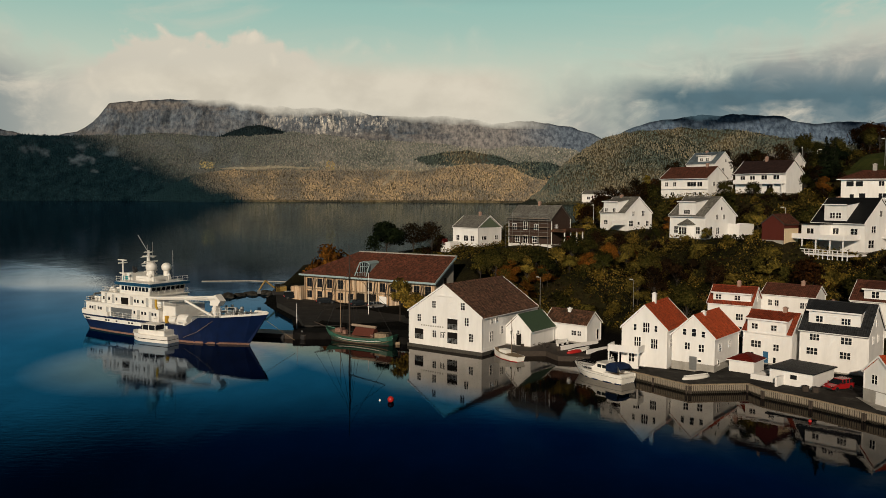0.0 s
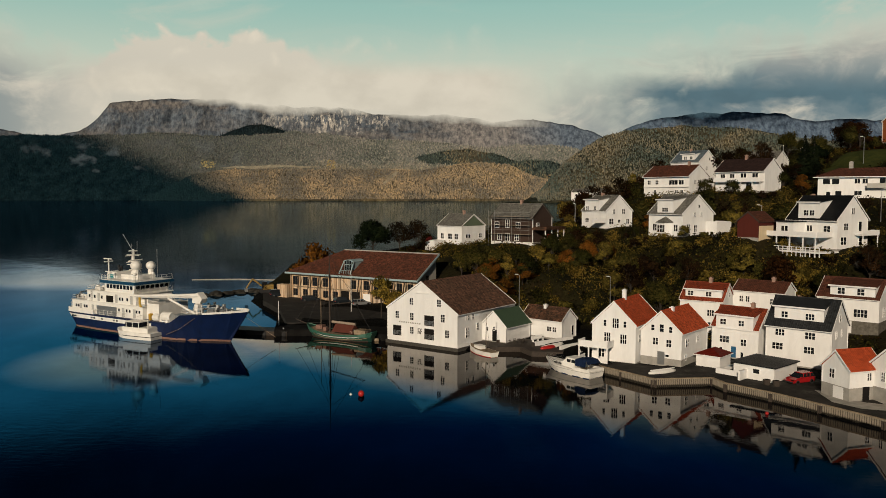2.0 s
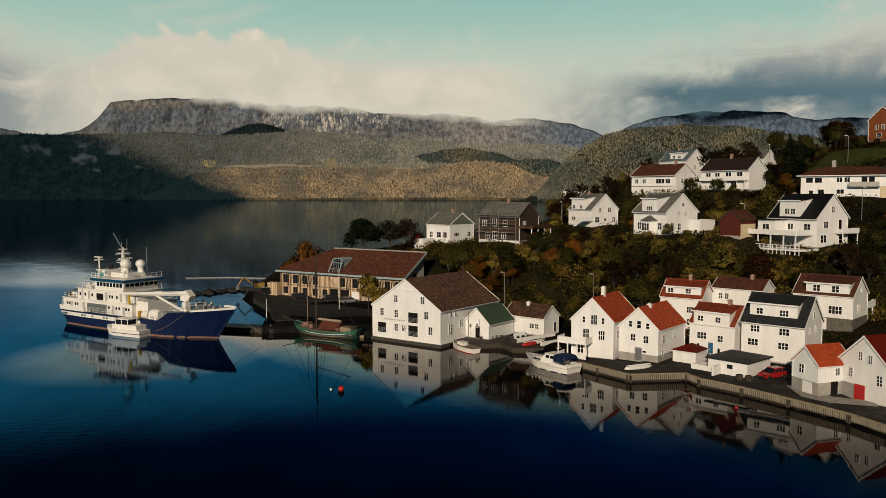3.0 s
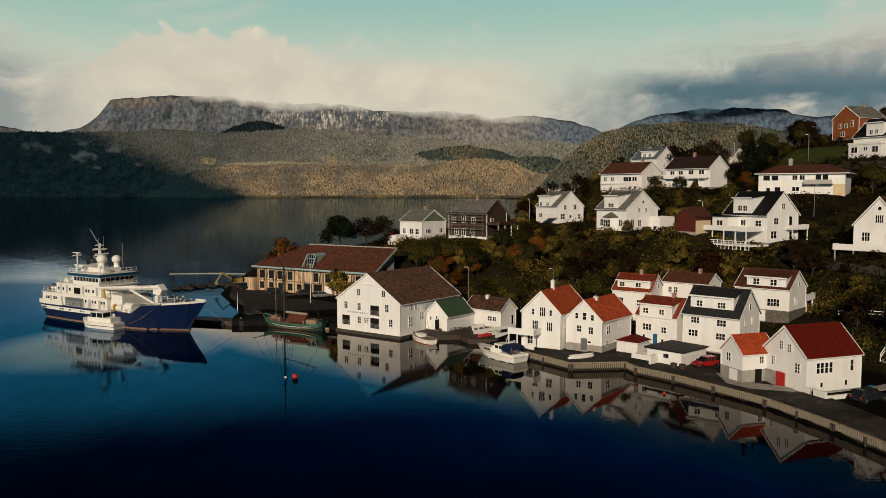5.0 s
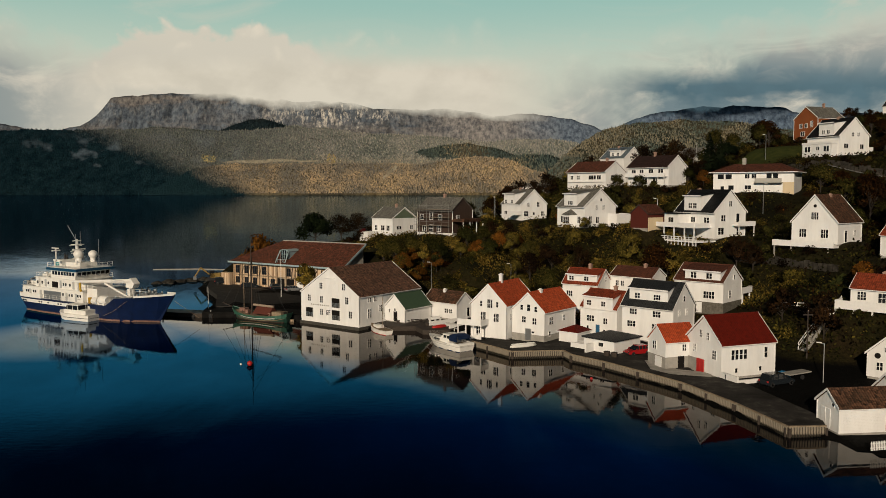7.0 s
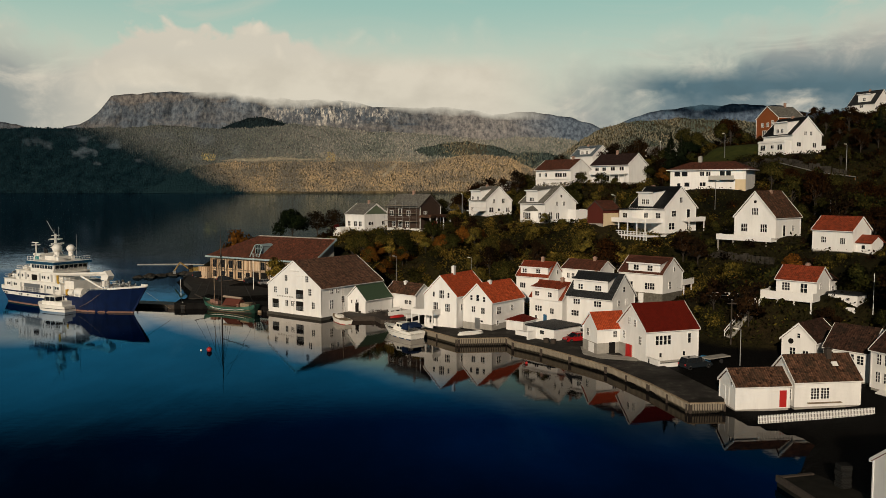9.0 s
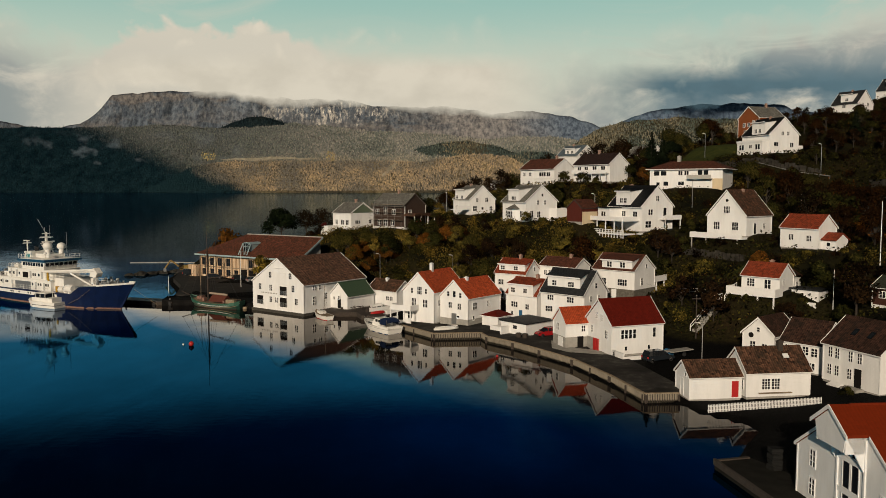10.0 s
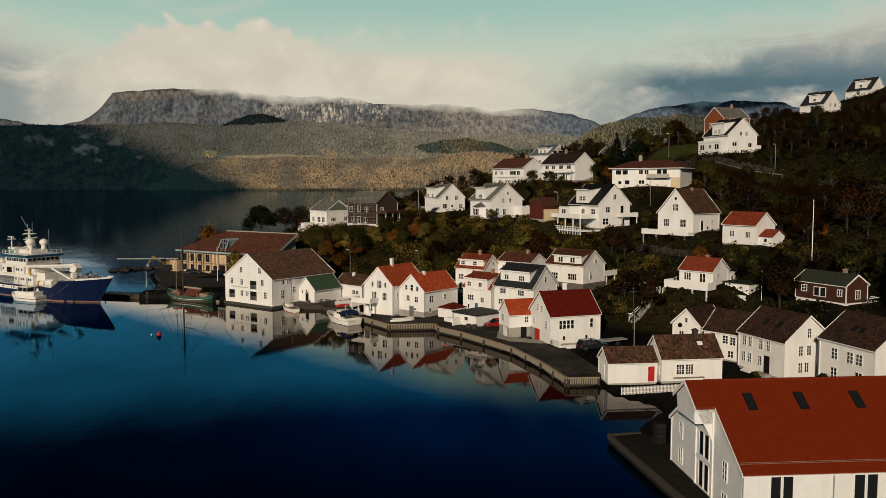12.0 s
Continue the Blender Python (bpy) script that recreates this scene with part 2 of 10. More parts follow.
BLUE_HULL = plain("blue_hull_paint", (0.0015, 0.0105, 0.052), 0.5, spread=0.35, scale=0.5)
NAVY = plain("blue_canvas", (0.012, 0.035, 0.11), 0.8)
SHIP_WHITE = plain("ship_white_paint", (0.78, 0.76, 0.71), 0.4, spread=0.1, scale=1.0)
RUST_BAND = plain("worn_red_antifouling", (0.22, 0.12, 0.09), 0.7, spread=0.35)
BOAT_GREEN = plain("green_hull_paint", (0.014, 0.050, 0.036), 0.45, spread=0.25)
BOAT_RED = plain("red_paint", (0.42, 0.02, 0.018), 0.45)
CAR_RED = plain("red_car_paint", (0.30, 0.012, 0.014), 0.18, 0.0, 0.03)
CAR_DARK = plain("dark_car_paint", (0.014, 0.018, 0.022), 0.15, 0.0, 0.03)
CAR_SILVER = plain("silver_car_paint", (0.45, 0.46, 0.47), 0.25, 0.6, 0.03)
CHROME = plain("bare_metal", (0.6, 0.6, 0.6), 0.2, 1.0, 0.03)


def ground_material():
    k = Mat("hillside_soil_and_grass", 0.95)
    v = k.place()
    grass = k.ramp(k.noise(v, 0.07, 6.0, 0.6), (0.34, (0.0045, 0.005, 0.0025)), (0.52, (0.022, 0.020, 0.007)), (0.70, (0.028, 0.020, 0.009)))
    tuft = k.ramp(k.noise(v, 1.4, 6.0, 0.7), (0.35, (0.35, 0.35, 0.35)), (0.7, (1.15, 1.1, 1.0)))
    # the low yards by the water are dark ground with the houses' shade put into the colour
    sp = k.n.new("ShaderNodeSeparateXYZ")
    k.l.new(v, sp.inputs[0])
    yard_shade = k.ramp(k.math("ADD", k.math("MULTIPLY", sp.outputs[2], 0.25), k.math("MULTIPLY", k.noise(v, 0.5, 4.0), 0.12)), (0.50, (1, 1, 1)), (0.62, (0, 0, 0)))
    k.put("Base Color", k.mix(1.0, k.mix(yard_shade, grass, (0.0030, 0.0030, 0.0026)), tuft, "MULTIPLY"))
    return k.bump(k.noise(v, 2.4, 6.0, 0.7), 0.9, 0.3).m


def asphalt_material():
    k = Mat("worn_asphalt", 0.85).put("Specular IOR Level", 0.15)
    v = k.place()
    k.put("Base Color", k.ramp(k.noise(v, 0.35, 7.0, 0.65), (0.3, (0.016, 0.0155, 0.015)), (0.6, (0.034, 0.032, 0.029)), (0.8, (0.075, 0.071, 0.064))))
    return k.bump(k.noise(v, 14.0), 0.25, 0.02).m


def water_material():
    k = Mat("fjord_water", 0.5, 0.0, 1.333)
    k.put("Base Color", (0.0001, 0.0010, 0.0034)).put("Specular IOR Level", 0.0)
    swell = k.noise(k.place((0.20, 0.06, 1.0)), 1.0, 3.0, 0.5)
    ripple = k.noise(k.place((0.50, 1.25, 1.0)), 1.0, 4.0, 0.6)
    chop = k.noise(k.place((0.10, 0.065, 1.0)), 1.0, 4.0, 0.6)
    streaks = k.noise(k.place((0.010, 0.0035, 1.0)), 1.0, 3.0)
    calm = k.ramp(streaks, (0.40, (0.2, 0.2, 0.2)), (0.62, (1, 1, 1)))
    # the open fjord past the headland has its own reflection tint and is rougher than the calm basin
    split_xyz = k.n.new("ShaderNodeSeparateXYZ")
    k.l.new(k.place(), split_xyz.inputs[0])
    open_water = k.ramp(k.math("MULTIPLY", split_xyz.outputs[1], 0.001), (0.14, (0, 0, 0)), (0.28, (1, 1, 1)))
    # so is the basin behind the pier, ruffled by the breeze round its end
    basin = k.ramp(k.math("MULTIPLY", split_xyz.outputs[1], 0.001), (0.147, (0, 0, 0)), (0.152, (1, 1, 1)), (0.215, (1, 1, 1)), (0.235, (0, 0, 0)))
    h = k.math("ADD", k.math("MULTIPLY", swell, 1.55), k.math("MULTIPLY", k.math("MULTIPLY", ripple, 1.1), calm))
    h = k.math("ADD", h, k.math("MULTIPLY", k.math("MULTIPLY", chop, 5.5), k.math("MAXIMUM", open_water, k.math("MULTIPLY", basin, 0.5))))
    k.bump(h, 0.20, 0.05)
    gloss = k.n.new("ShaderNodeBsdfGlossy")
    # reflections painted stronger and neutral by the quays and ship, tinted blue farther out
    wobble = k.math("MULTIPLY", k.math("SUBTRACT", k.noise(k.place((0.05, 0.05, 1.0)), 1.0, 3.0), 0.5), 14.0)
    off = k.math("ADD", k.math("ADD", k.math("MULTIPLY", split_xyz.outputs[0], -0.683), k.math("MULTIPLY", split_xyz.outputs[1], -0.731)), k.math("ADD", wobble, 89.2))
    near_quay = k.ramp(k.math("MULTIPLY", off, 0.02), (0.10, (1, 1, 1)), (0.32, (0, 0, 0)))
    sx, sy = k.math("MULTIPLY", k.math("ADD", split_xyz.outputs[0], 43.0), 0.042), k.math("MULTIPLY", k.math("SUBTRACT", split_xyz.outputs[1], 126.0), 0.038)
    round_ship = k.ramp(k.math("ADD", k.math("MULTIPLY", sx, sx), k.math("MULTIPLY", sy, sy)), (0.25, (0.55, 0.55, 0.55)), (0.85, (0, 0, 0)))
    inner = k.ramp(k.math("MULTIPLY", k.math("ADD", off, 60.0), 0.01), (0.30, (0, 0, 0)), (0.39, (1, 1, 1)))
    neutral_mirror = k.math("MAXIMUM", k.math("MULTIPLY", k.math("MULTIPLY", near_quay, inner), k.math("SUBTRACT", 1.0, basin)), round_ship)
    hue = k.mix(open_water, k.mix(neutral_mirror, (0.05, 0.40, 0.86), (0.95, 0.91, 0.86)), (0.46, 0.60, 0.74))
    k.l.new(hue, gloss.inputs["Color"])
    k.l.new(k.math("ADD", k.math("MULTIPLY", open_water, 0.035), 0.010), gloss.inputs["Roughness"])
    fresnel = k.n.new("ShaderNodeFresnel")
    fresnel.inputs["IOR"].default_value = 1.333
    normal = k.b.inputs["Normal"].links[0].from_socket
    k.l.new(normal, gloss.inputs["Normal"])
    k.l.new(normal, fresnel.inputs["Normal"])
    # reflection strength painted up by position, towards low y and high x
    mirror_boost = k.math("ADD", 1.08, k.math("MULTIPLY", k.ramp(k.math("MULTIPLY", split_xyz.outputs[0], 0.01), (0.08, (0, 0, 0)), (0.38, (1, 1, 1))), k.ramp(k.math("MULTIPLY", split_xyz.outputs[1], 0.01), (0.40, (0.7, 0.7, 0.7)), (0.92, (0, 0, 0)))))
    both = k.n.new("ShaderNodeMixShader")
    k.l.new(k.math("MULTIPLY", k.math("POWER", fresnel.outputs[0], k.math("ADD", k.math("ADD", 1.20, k.math("MULTIPLY", neutral_mirror, 0.75)), k.math("MULTIPLY", k.math("SUBTRACT", k.noise(k.place((0.055, 0.030, 1.0)), 1.0, 6.0, 0.62), 0.52), -0.9))), k.math("ADD", mirror_boost, k.math("MULTIPLY", neutral_mirror, 2.15)), True), both.inputs[0])
    k.l.new(k.b.outputs[0], both.inputs[1])
    k.l.new(gloss.outputs[0], both.inputs[2])
    k.l.new(both.outputs[0], k.n["Material Output"].inputs["Surface"])
    return k.m


def quay_material():
    k = Mat("worn_grey_quay_paving", 0.92)
    v = k.place()
    worn = k.ramp(k.noise(v, 0.45, 7.0, 0.68), (0.32, (0.022, 0.021, 0.019)), (0.55, (0.044, 0.041, 0.037)), (0.78, (0.115, 0.108, 0.096)))
    damp = k.ramp(k.noise(k.place((0.5, 1.0, 1.0)), 0.16, 5.0, 0.6), (0.50, (1, 1, 1)), (0.62, (0.55, 0.54, 0.53)))
    k.put("Base Color", k.mix(1.0, worn, damp, "MULTIPLY"))
    return k.bump(k.noise(v, 11.0), 0.3, 0.02).m


QUAY_PAVING = quay_material()
GROUND, ASPHALT, WATER = ground_material(), asphalt_material(), water_material()

# ---- mesh helpers ----


def part(name, bm, material, parent=None, label="", smooth=False, matrix=None):
    """Links a bmesh as one mesh object under a thing or a part."""
    me = bpy.data.meshes.new(name)
    bmesh.ops.recalc_face_normals(bm, faces=bm.faces)
    bm.to_mesh(me)
    bm.free()
    me.materials.append(material)
    if smooth:
        me.polygons.foreach_set("use_smooth", [True] * len(me.polygons))
    ob = new(name, me)
    if parent is not None:
        ob.parent = parent
    if matrix is not None:
        ob.matrix_basis = matrix
    if label:
        ob["label"] = label
    return ob


def again(ob, matrix, parent=None):
    """One more object on the same mesh."""
    o = new(ob.name.split(".")[0], ob.data)
    o.parent = parent if parent is not None else ob.parent
    o.matrix_basis = matrix
    return o


def box(bm, x0, x1, y0, y1, z0, z1, m=None):
    v = [bm.verts.new((x, y, z)) for z in (z0, z1) for y in (y0, y1) for x in (x0, x1)]
    for f in ((0, 1, 3, 2), (4, 6, 7, 5), (0, 4, 5, 1), (2, 3, 7, 6), (0, 2, 6, 4), (1, 5, 7, 3)):
        bm.faces.new([v[i] for i in f])
    if m is not None:
        bmesh.ops.transform(bm, matrix=m, verts=v)
    return v


def boxes(*some):
    bm = bmesh.new()
    for b in some:
        box(bm, *b)
    return bm


def bar(bm, a, b, r, sides=6, r2=None):
    """A round bar from a to b."""
    a, b = Vector(a), Vector(b)
    q = (b - a).to_track_quat("Z", "Y")
    rings = []
    for p, rad in ((a, r), (b, r if r2 is None else r2)):
        rings.append([bm.verts.new(p + q @ Vector((rad * math.cos(2 * math.pi * k / sides), rad * math.sin(2 * math.pi * k / sides), 0))) for k in range(sides)])
    for k in range(sides):
        bm.faces.new((rings[0][k], rings[0][(k + 1) % sides], rings[1][(k + 1) % sides], rings[1][k]))
    bm.faces.new(rings[0][::-1])
    bm.faces.new(rings[1])


def bars(some, r=0.03, sides=5):
    bm = bmesh.new()
    for a, b in some:
        bar(bm, a, b, r, sides)
    return bm


def rails_at(points, tall=1.0, gap=0.6):
    """A light pipe rail."""
    some = []
    for p, q in zip(points, points[1:]):
        some.append(((p[0], p[1], p[2] + tall), (q[0], q[1], q[2] + tall)))
        n = max(1, int(math.dist(p, q) / gap))
        for k in range(n + 1):
            c = [p[i] + (q[i] - p[i]) * k / n for i in range(3)]
            some.append((tuple(c), (c[0], c[1], c[2] + tall)))
    return bars(some, 0.05, 4)


def rods(name, pairs, r, n, material, parent, label=""):
    """One part for each straight rod."""
    return [part(name, bars([p], r, n), material, parent, label) for p in pairs]


def prism(bm, outline, z0, z1):
    """An upright prism over a plan outline."""
    lo = [bm.verts.new((x, y, z0)) for x, y in outline]
    hi = [bm.verts.new((x, y, z1)) for x, y in outline]
    n = len(outline)
    for k in range(n):
        bm.faces.new((lo[k], lo[(k + 1) % n], hi[(k + 1) % n], hi[k]))
    bm.faces.new(hi)
    bm.faces.new(lo[::-1])
    return bm


def profile_y(bm, outline, y0, y1):
    """A prism along y over an outline in x and z."""
    a = [bm.verts.new((x, y0, z)) for x, z in outline]
    b = [bm.verts.new((x, y1, z)) for x, z in outline]
    n = len(outline)
    for k in range(n):
        bm.faces.new((a[k], b[k], b[(k + 1) % n], a[(k + 1) % n]))
    bm.faces.new(a)
    bm.faces.new(b[::-1])
    return bm


def lathe(bm, rings, sides=12, at=(0, 0, 0)):
    """A turned body from (radius, z) rings."""
    loops = [[bm.verts.new((at[0] + r * math.cos(2 * math.pi * k / sides), at[1] + r * math.sin(2 * math.pi * k / sides), at[2] + z)) for k in range(sides)] for r, z in rings]
    for lo, hi in zip(loops, loops[1:]):
        for k in range(sides):
            bm.faces.new((lo[k], lo[(k + 1) % sides], hi[(k + 1) % sides], hi[k]))
    bm.faces.new(loops[0][::-1])
    bm.faces.new(loops[-1])
    return bm


def thing(name, matrix, label, category, group="", kind=""):
    ob = new(name)
    ob.matrix_basis = matrix
    ob.empty_display_size = 0.5
    return tagged(ob, label, category, group, kind)

# ---- plan: each house by its middle, eaves' height, turn, width, length, rise of the roof and foot ----
PLAN = {}


def plan(key, x, y, eaves, turn, width, length, rise, foot):
    PLAN[key] = (x, y, eaves, turn, width, length, rise, foot)


plan("warehouse", 5.7, 142.4, 6.3, -36, 15.2, 18.4, 4.9, 1.0)
plan("museum", -13.9, 187.3, 7.6, 58, 16.0, 38.8, 5.3, 1.5)
plan("green_annex", 15.2, 138.2, 3.7, -38, 5.1, 7.7, 2.4, 1.0)
plan("slip_shed", 23.1, 140.4, 4.4, 49, 4.6, 8.4, 1.8, 1.2)
plan("balcony_house", 32.9, 122.3, 6.8, -33, 6.8, 10.7, 3.3, 1.1)
plan("twin_house", 39.7, 119.4, 6.05, -39, 6.3, 10.0, 2.9, 1.1)
plan("dormer_red", 49.9, 135.5, 8.5, 54, 6.2, 7.2, 2.6, 2.9)
plan("brown_back", 59.3, 134.4, 10.0, 48, 5.2, 8.6, 1.5, 4.0)
plan("dormer_small", 51.3, 122.3, 5.9, 46, 6.0, 7.3, 2.7, 1.2)
plan("dormer_black", 58.4, 115.9, 7.3, 47, 7.3, 9.2, 3.6, 1.4)
plan("stone_base", 68.8, 122.5, 10.6, 47, 7.4, 8.8, 2.6, 5.2)
plan("red_wing", 55.5, 96.7, 4.9, -72, 4.4, 5.2, 2.0, 1.0)
plan("red_main", 62.6, 93.5, 5.5, -70, 7.5, 8.9, 3.3, 1.0)
plan("boat_shed", 67.4, 68.1, 3.2, -83, 4.0, 6.5, 1.5, 0.5)
plan("boat_house", 75.2, 69.7, 3.6, -82, 5.3, 8.2, 2.4, 0.6)
plan("round_window", 82.9, 88.1, 4.8, -49, 4.7, 6.9, 2.2, 1.6)
plan("dark_link", 85.6, 80.3, 5.0, 40, 6.4, 5.6, 2.6, 1.1)
plan("long_street", 89.0, 70.7, 6.0, 19, 7.6, 8.8, 3.1, 1.2)
plan("end_street", 95.8, 61.0, 7.0, 17, 8.0, 8.7, 3.0, 1.8)
plan("big_house", 74.0, 29.6, 4.9, -85, 14.4, 18.0, 5.0, 0.8)
plan("grey_roof", 42.3, 185.2, 22.8, 29, 7.7, 8.5, 3.4, 18.8)
plan("grey_bay", 55.8, 172.0, 22.6, 33, 9.6, 9.3, 3.7, 17.6)
plan("upper_brown", 64.1, 205.3, 31.4, 37, 7.7, 14.0, 2.5, 26.2)
plan("upper_dark", 76.6, 189.0, 32.3, 37, 6.8, 12.8, 2.5, 27.4)
plan("blue_roof", 76.5, 230.7, 35.9, 34, 7.9, 9.9, 3.2, 30.2)
plan("red_garage", 66.8, 158.2, 21.2, -54, 4.5, 5.4, 1.7, 18.0)
plan("black_roof", 79.4, 154.7, 21.9, 28, 8.8, 11.0, 4.2, 16.2)
plan("long_hip", 96.0, 172.2, 30.4, 56, 9.0, 17.9, 1.7, 25.8)
plan("gable_brown", 94.2, 133.0, 20.4, -52, 8.6, 9.0, 4.8, 16.4)
plan("red_upper", 100.8, 116.7, 18.7, 33, 5.4, 7.4, 2.1, 15.0)
plan("red_deck", 88.0, 102.4, 11.6, 44, 5.2, 6.2, 1.8, 8.9)
plan("cabin", 102.5, 86.6, 11.2, 26, 4.6, 9.0, 1.4, 8.2)
plan("orange_house", 129.3, 214.3, 46.4, -70, 8.9, 9.4, 3.3, 40.8)
plan("hill_white", 119.1, 181.5, 39.4, 21, 9.2, 9.8, 4.1, 34.6)
plan("cottage", 8.5, 199.2, 18.8, 44, 8.3, 8.5, 2.7, 14.2)
plan("scaffold_house", 22.3, 184.9, 21.3, 50, 7.9, 11.6, 2.9, 15.6)
plan("top_house", 175.0, 252.0, 54.2, 30, 9.0, 9.5, 4.6, 50.5)
plan("crest_house", 199.0, 268.0, 61.0, 30, 9.0, 10.0, 4.6, 57.0)

plan("far_gable", 100.0, 236.0, 36.6, 40, 7.5, 9.0, 2.6, 33.6)
plan("far_low", 60.0, 304.0, 27.6, 60, 6.0, 13.0, 1.2, 24.6)

# ---- the land ----
SHORE = [(-46, 216), (-43, 195), (-38, 183), (-31, 168), (-27, 149), (-9, 146), (-7, 141.5), (6.5, 133), (17, 132), (24, 124), (28, 116), (33, 107),
         (41, 107), (43, 104), (47, 98.5), (54, 85), (59.5, 67.5), (63.6, 66.2), (64.8, 62.6), (68.4, 58.6), (69.4, 54.0), (66.6, 50.4), (64.6, 46.5), (61.5, 44), (63.5, 30), (67, 8), (84, -60), (140, -240),
         (900, -240), (900, 900), (330, 760), (150, 470), (105, 345), (66, 282), (34, 248), (2, 240), (-22, 242), (-45, 236)]


def inside(px, py):
    """How far each place lies inside the shore line (outside: minus)."""
    pts = np.array(SHORE, float)
    a, b = pts, np.roll(pts, -1, 0)
    d = np.full(px.shape, 1e9)
    odd = np.zeros(px.shape, bool)
    for (x0, y0), (x1, y1) in zip(a, b):
        ex, ey = x1 - x0, y1 - y0
        k = np.clip(((px - x0) * ex + (py - y0) * ey) / (ex * ex + ey * ey), 0, 1)
        d = np.minimum(d, np.hypot(px - x0 - k * ex, py - y0 - k * ey))
        if y0 != y1:
            odd ^= ((y0 > py) != (y1 > py)) & (px < ex * (py - y0) / ey + x0)
    return np.where(odd, d, -d)


SPOTS = [(-30, 195, 1.4), (-34, 180, 1.3), (-15, 165, 1.3), (-2, 158, 1.5), (14, 152, 1.8), (28, 150, 2.4), (45, 113, 1.0), (53, 103, 1.0), (72, 84, 0.9),
         (75, 78, 0.9), (72, 55, 0.5), (68, 45, 0.6), (12, 168, 8.5), (32, 166, 12.0), (-7, 206, 11.2), (62, 148, 10.5), (82, 118, 9.5), (112, 140, 19.5), (118, 118, 18.0), (112, 95, 11.5),
         (150, 150, 36.0), (140, 190, 42.0), (112, 205, 38.0), (95, 200, 32.5), (105, 60, 6.0), (125, 50, 10.0), (180, 120, 42.0), (240, 200, 72.0), (120, 250, 39.0), (40, 225, 17.0), (76.5, 121.0, 5.9)]
pads = np.array([(p[0], p[1], p[7] + (0.15 if p[7] > 2 else -0.3)) for p in PLAN.values()] + SPOTS)


def height(px, py):
    """The ground's height: the house plots and a few spots, eased into one another, down to the shore."""
    px, py = np.asarray(px, float), np.asarray(py, float)
    num, den = np.zeros(px.shape), np.zeros(px.shape)
    for x, y, z in pads:
        w = 1 / ((px - x) ** 2 + (py - y) ** 2 + 9) ** 1.9
        num, den = num + w * z, den + w
    h = num / den
    far = np.clip((px - 190) / 200, 0, 1)
    h = h * (1 + 0.5 * far) + far * 40
    d = inside(px, py)
    ease = np.clip((d + 0.5) / 5.0, 0, 1)
    roll = (np.sin(px * 0.31 + py * 0.17) + np.sin(px * 0.13 - py * 0.23)) * 0.18 * np.clip((h - 3) / 6, 0, 1)
    return np.where(d > -0.5, 0.35 + (h - 0.35 + roll) * ease, 0.35 + (d + 0.5) * 0.8).clip(-6, None)


def sheet(name, xs, ys, zfun, material, smooth=True):
    gx, gy = np.meshgrid(xs, ys)
    gz = zfun(gx, gy)
    n, m = len(xs), len(ys)
    me = bpy.data.meshes.new(name)
    k = np.arange(n * m).reshape(m, n)
    quads = np.stack([k[:-1, :-1], k[:-1, 1:], k[1:, 1:], k[1:, :-1]], -1).reshape(-1, 4)
    me.from_pydata(np.stack([gx, gy, gz], -1).reshape(-1, 3).tolist(), [], quads.tolist())
    me.materials.append(material)
    if smooth:
        me.polygons.foreach_set("use_smooth", [True] * len(me.polygons))
    me.update()
    return new(name, me)


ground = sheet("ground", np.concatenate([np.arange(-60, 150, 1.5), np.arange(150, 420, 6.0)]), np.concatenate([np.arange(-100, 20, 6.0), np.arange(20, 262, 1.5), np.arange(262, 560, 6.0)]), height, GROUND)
tagged(ground, "steep autumn hillside of grass, soil and scrub", "ground", kind="structure")

bm = bmesh.new()
vs = [bm.verts.new(v) for v in ((-9000, -3000, 0), (9000, -3000, 0), (9000, 4950, 0), (-9000, 4950, 0))]
bm.faces.new(vs)
tagged(part("water", bm, WATER), "still deep blue fjord water with faint ripples", "water", kind="structure")

# ---- the far side of the fjord ----


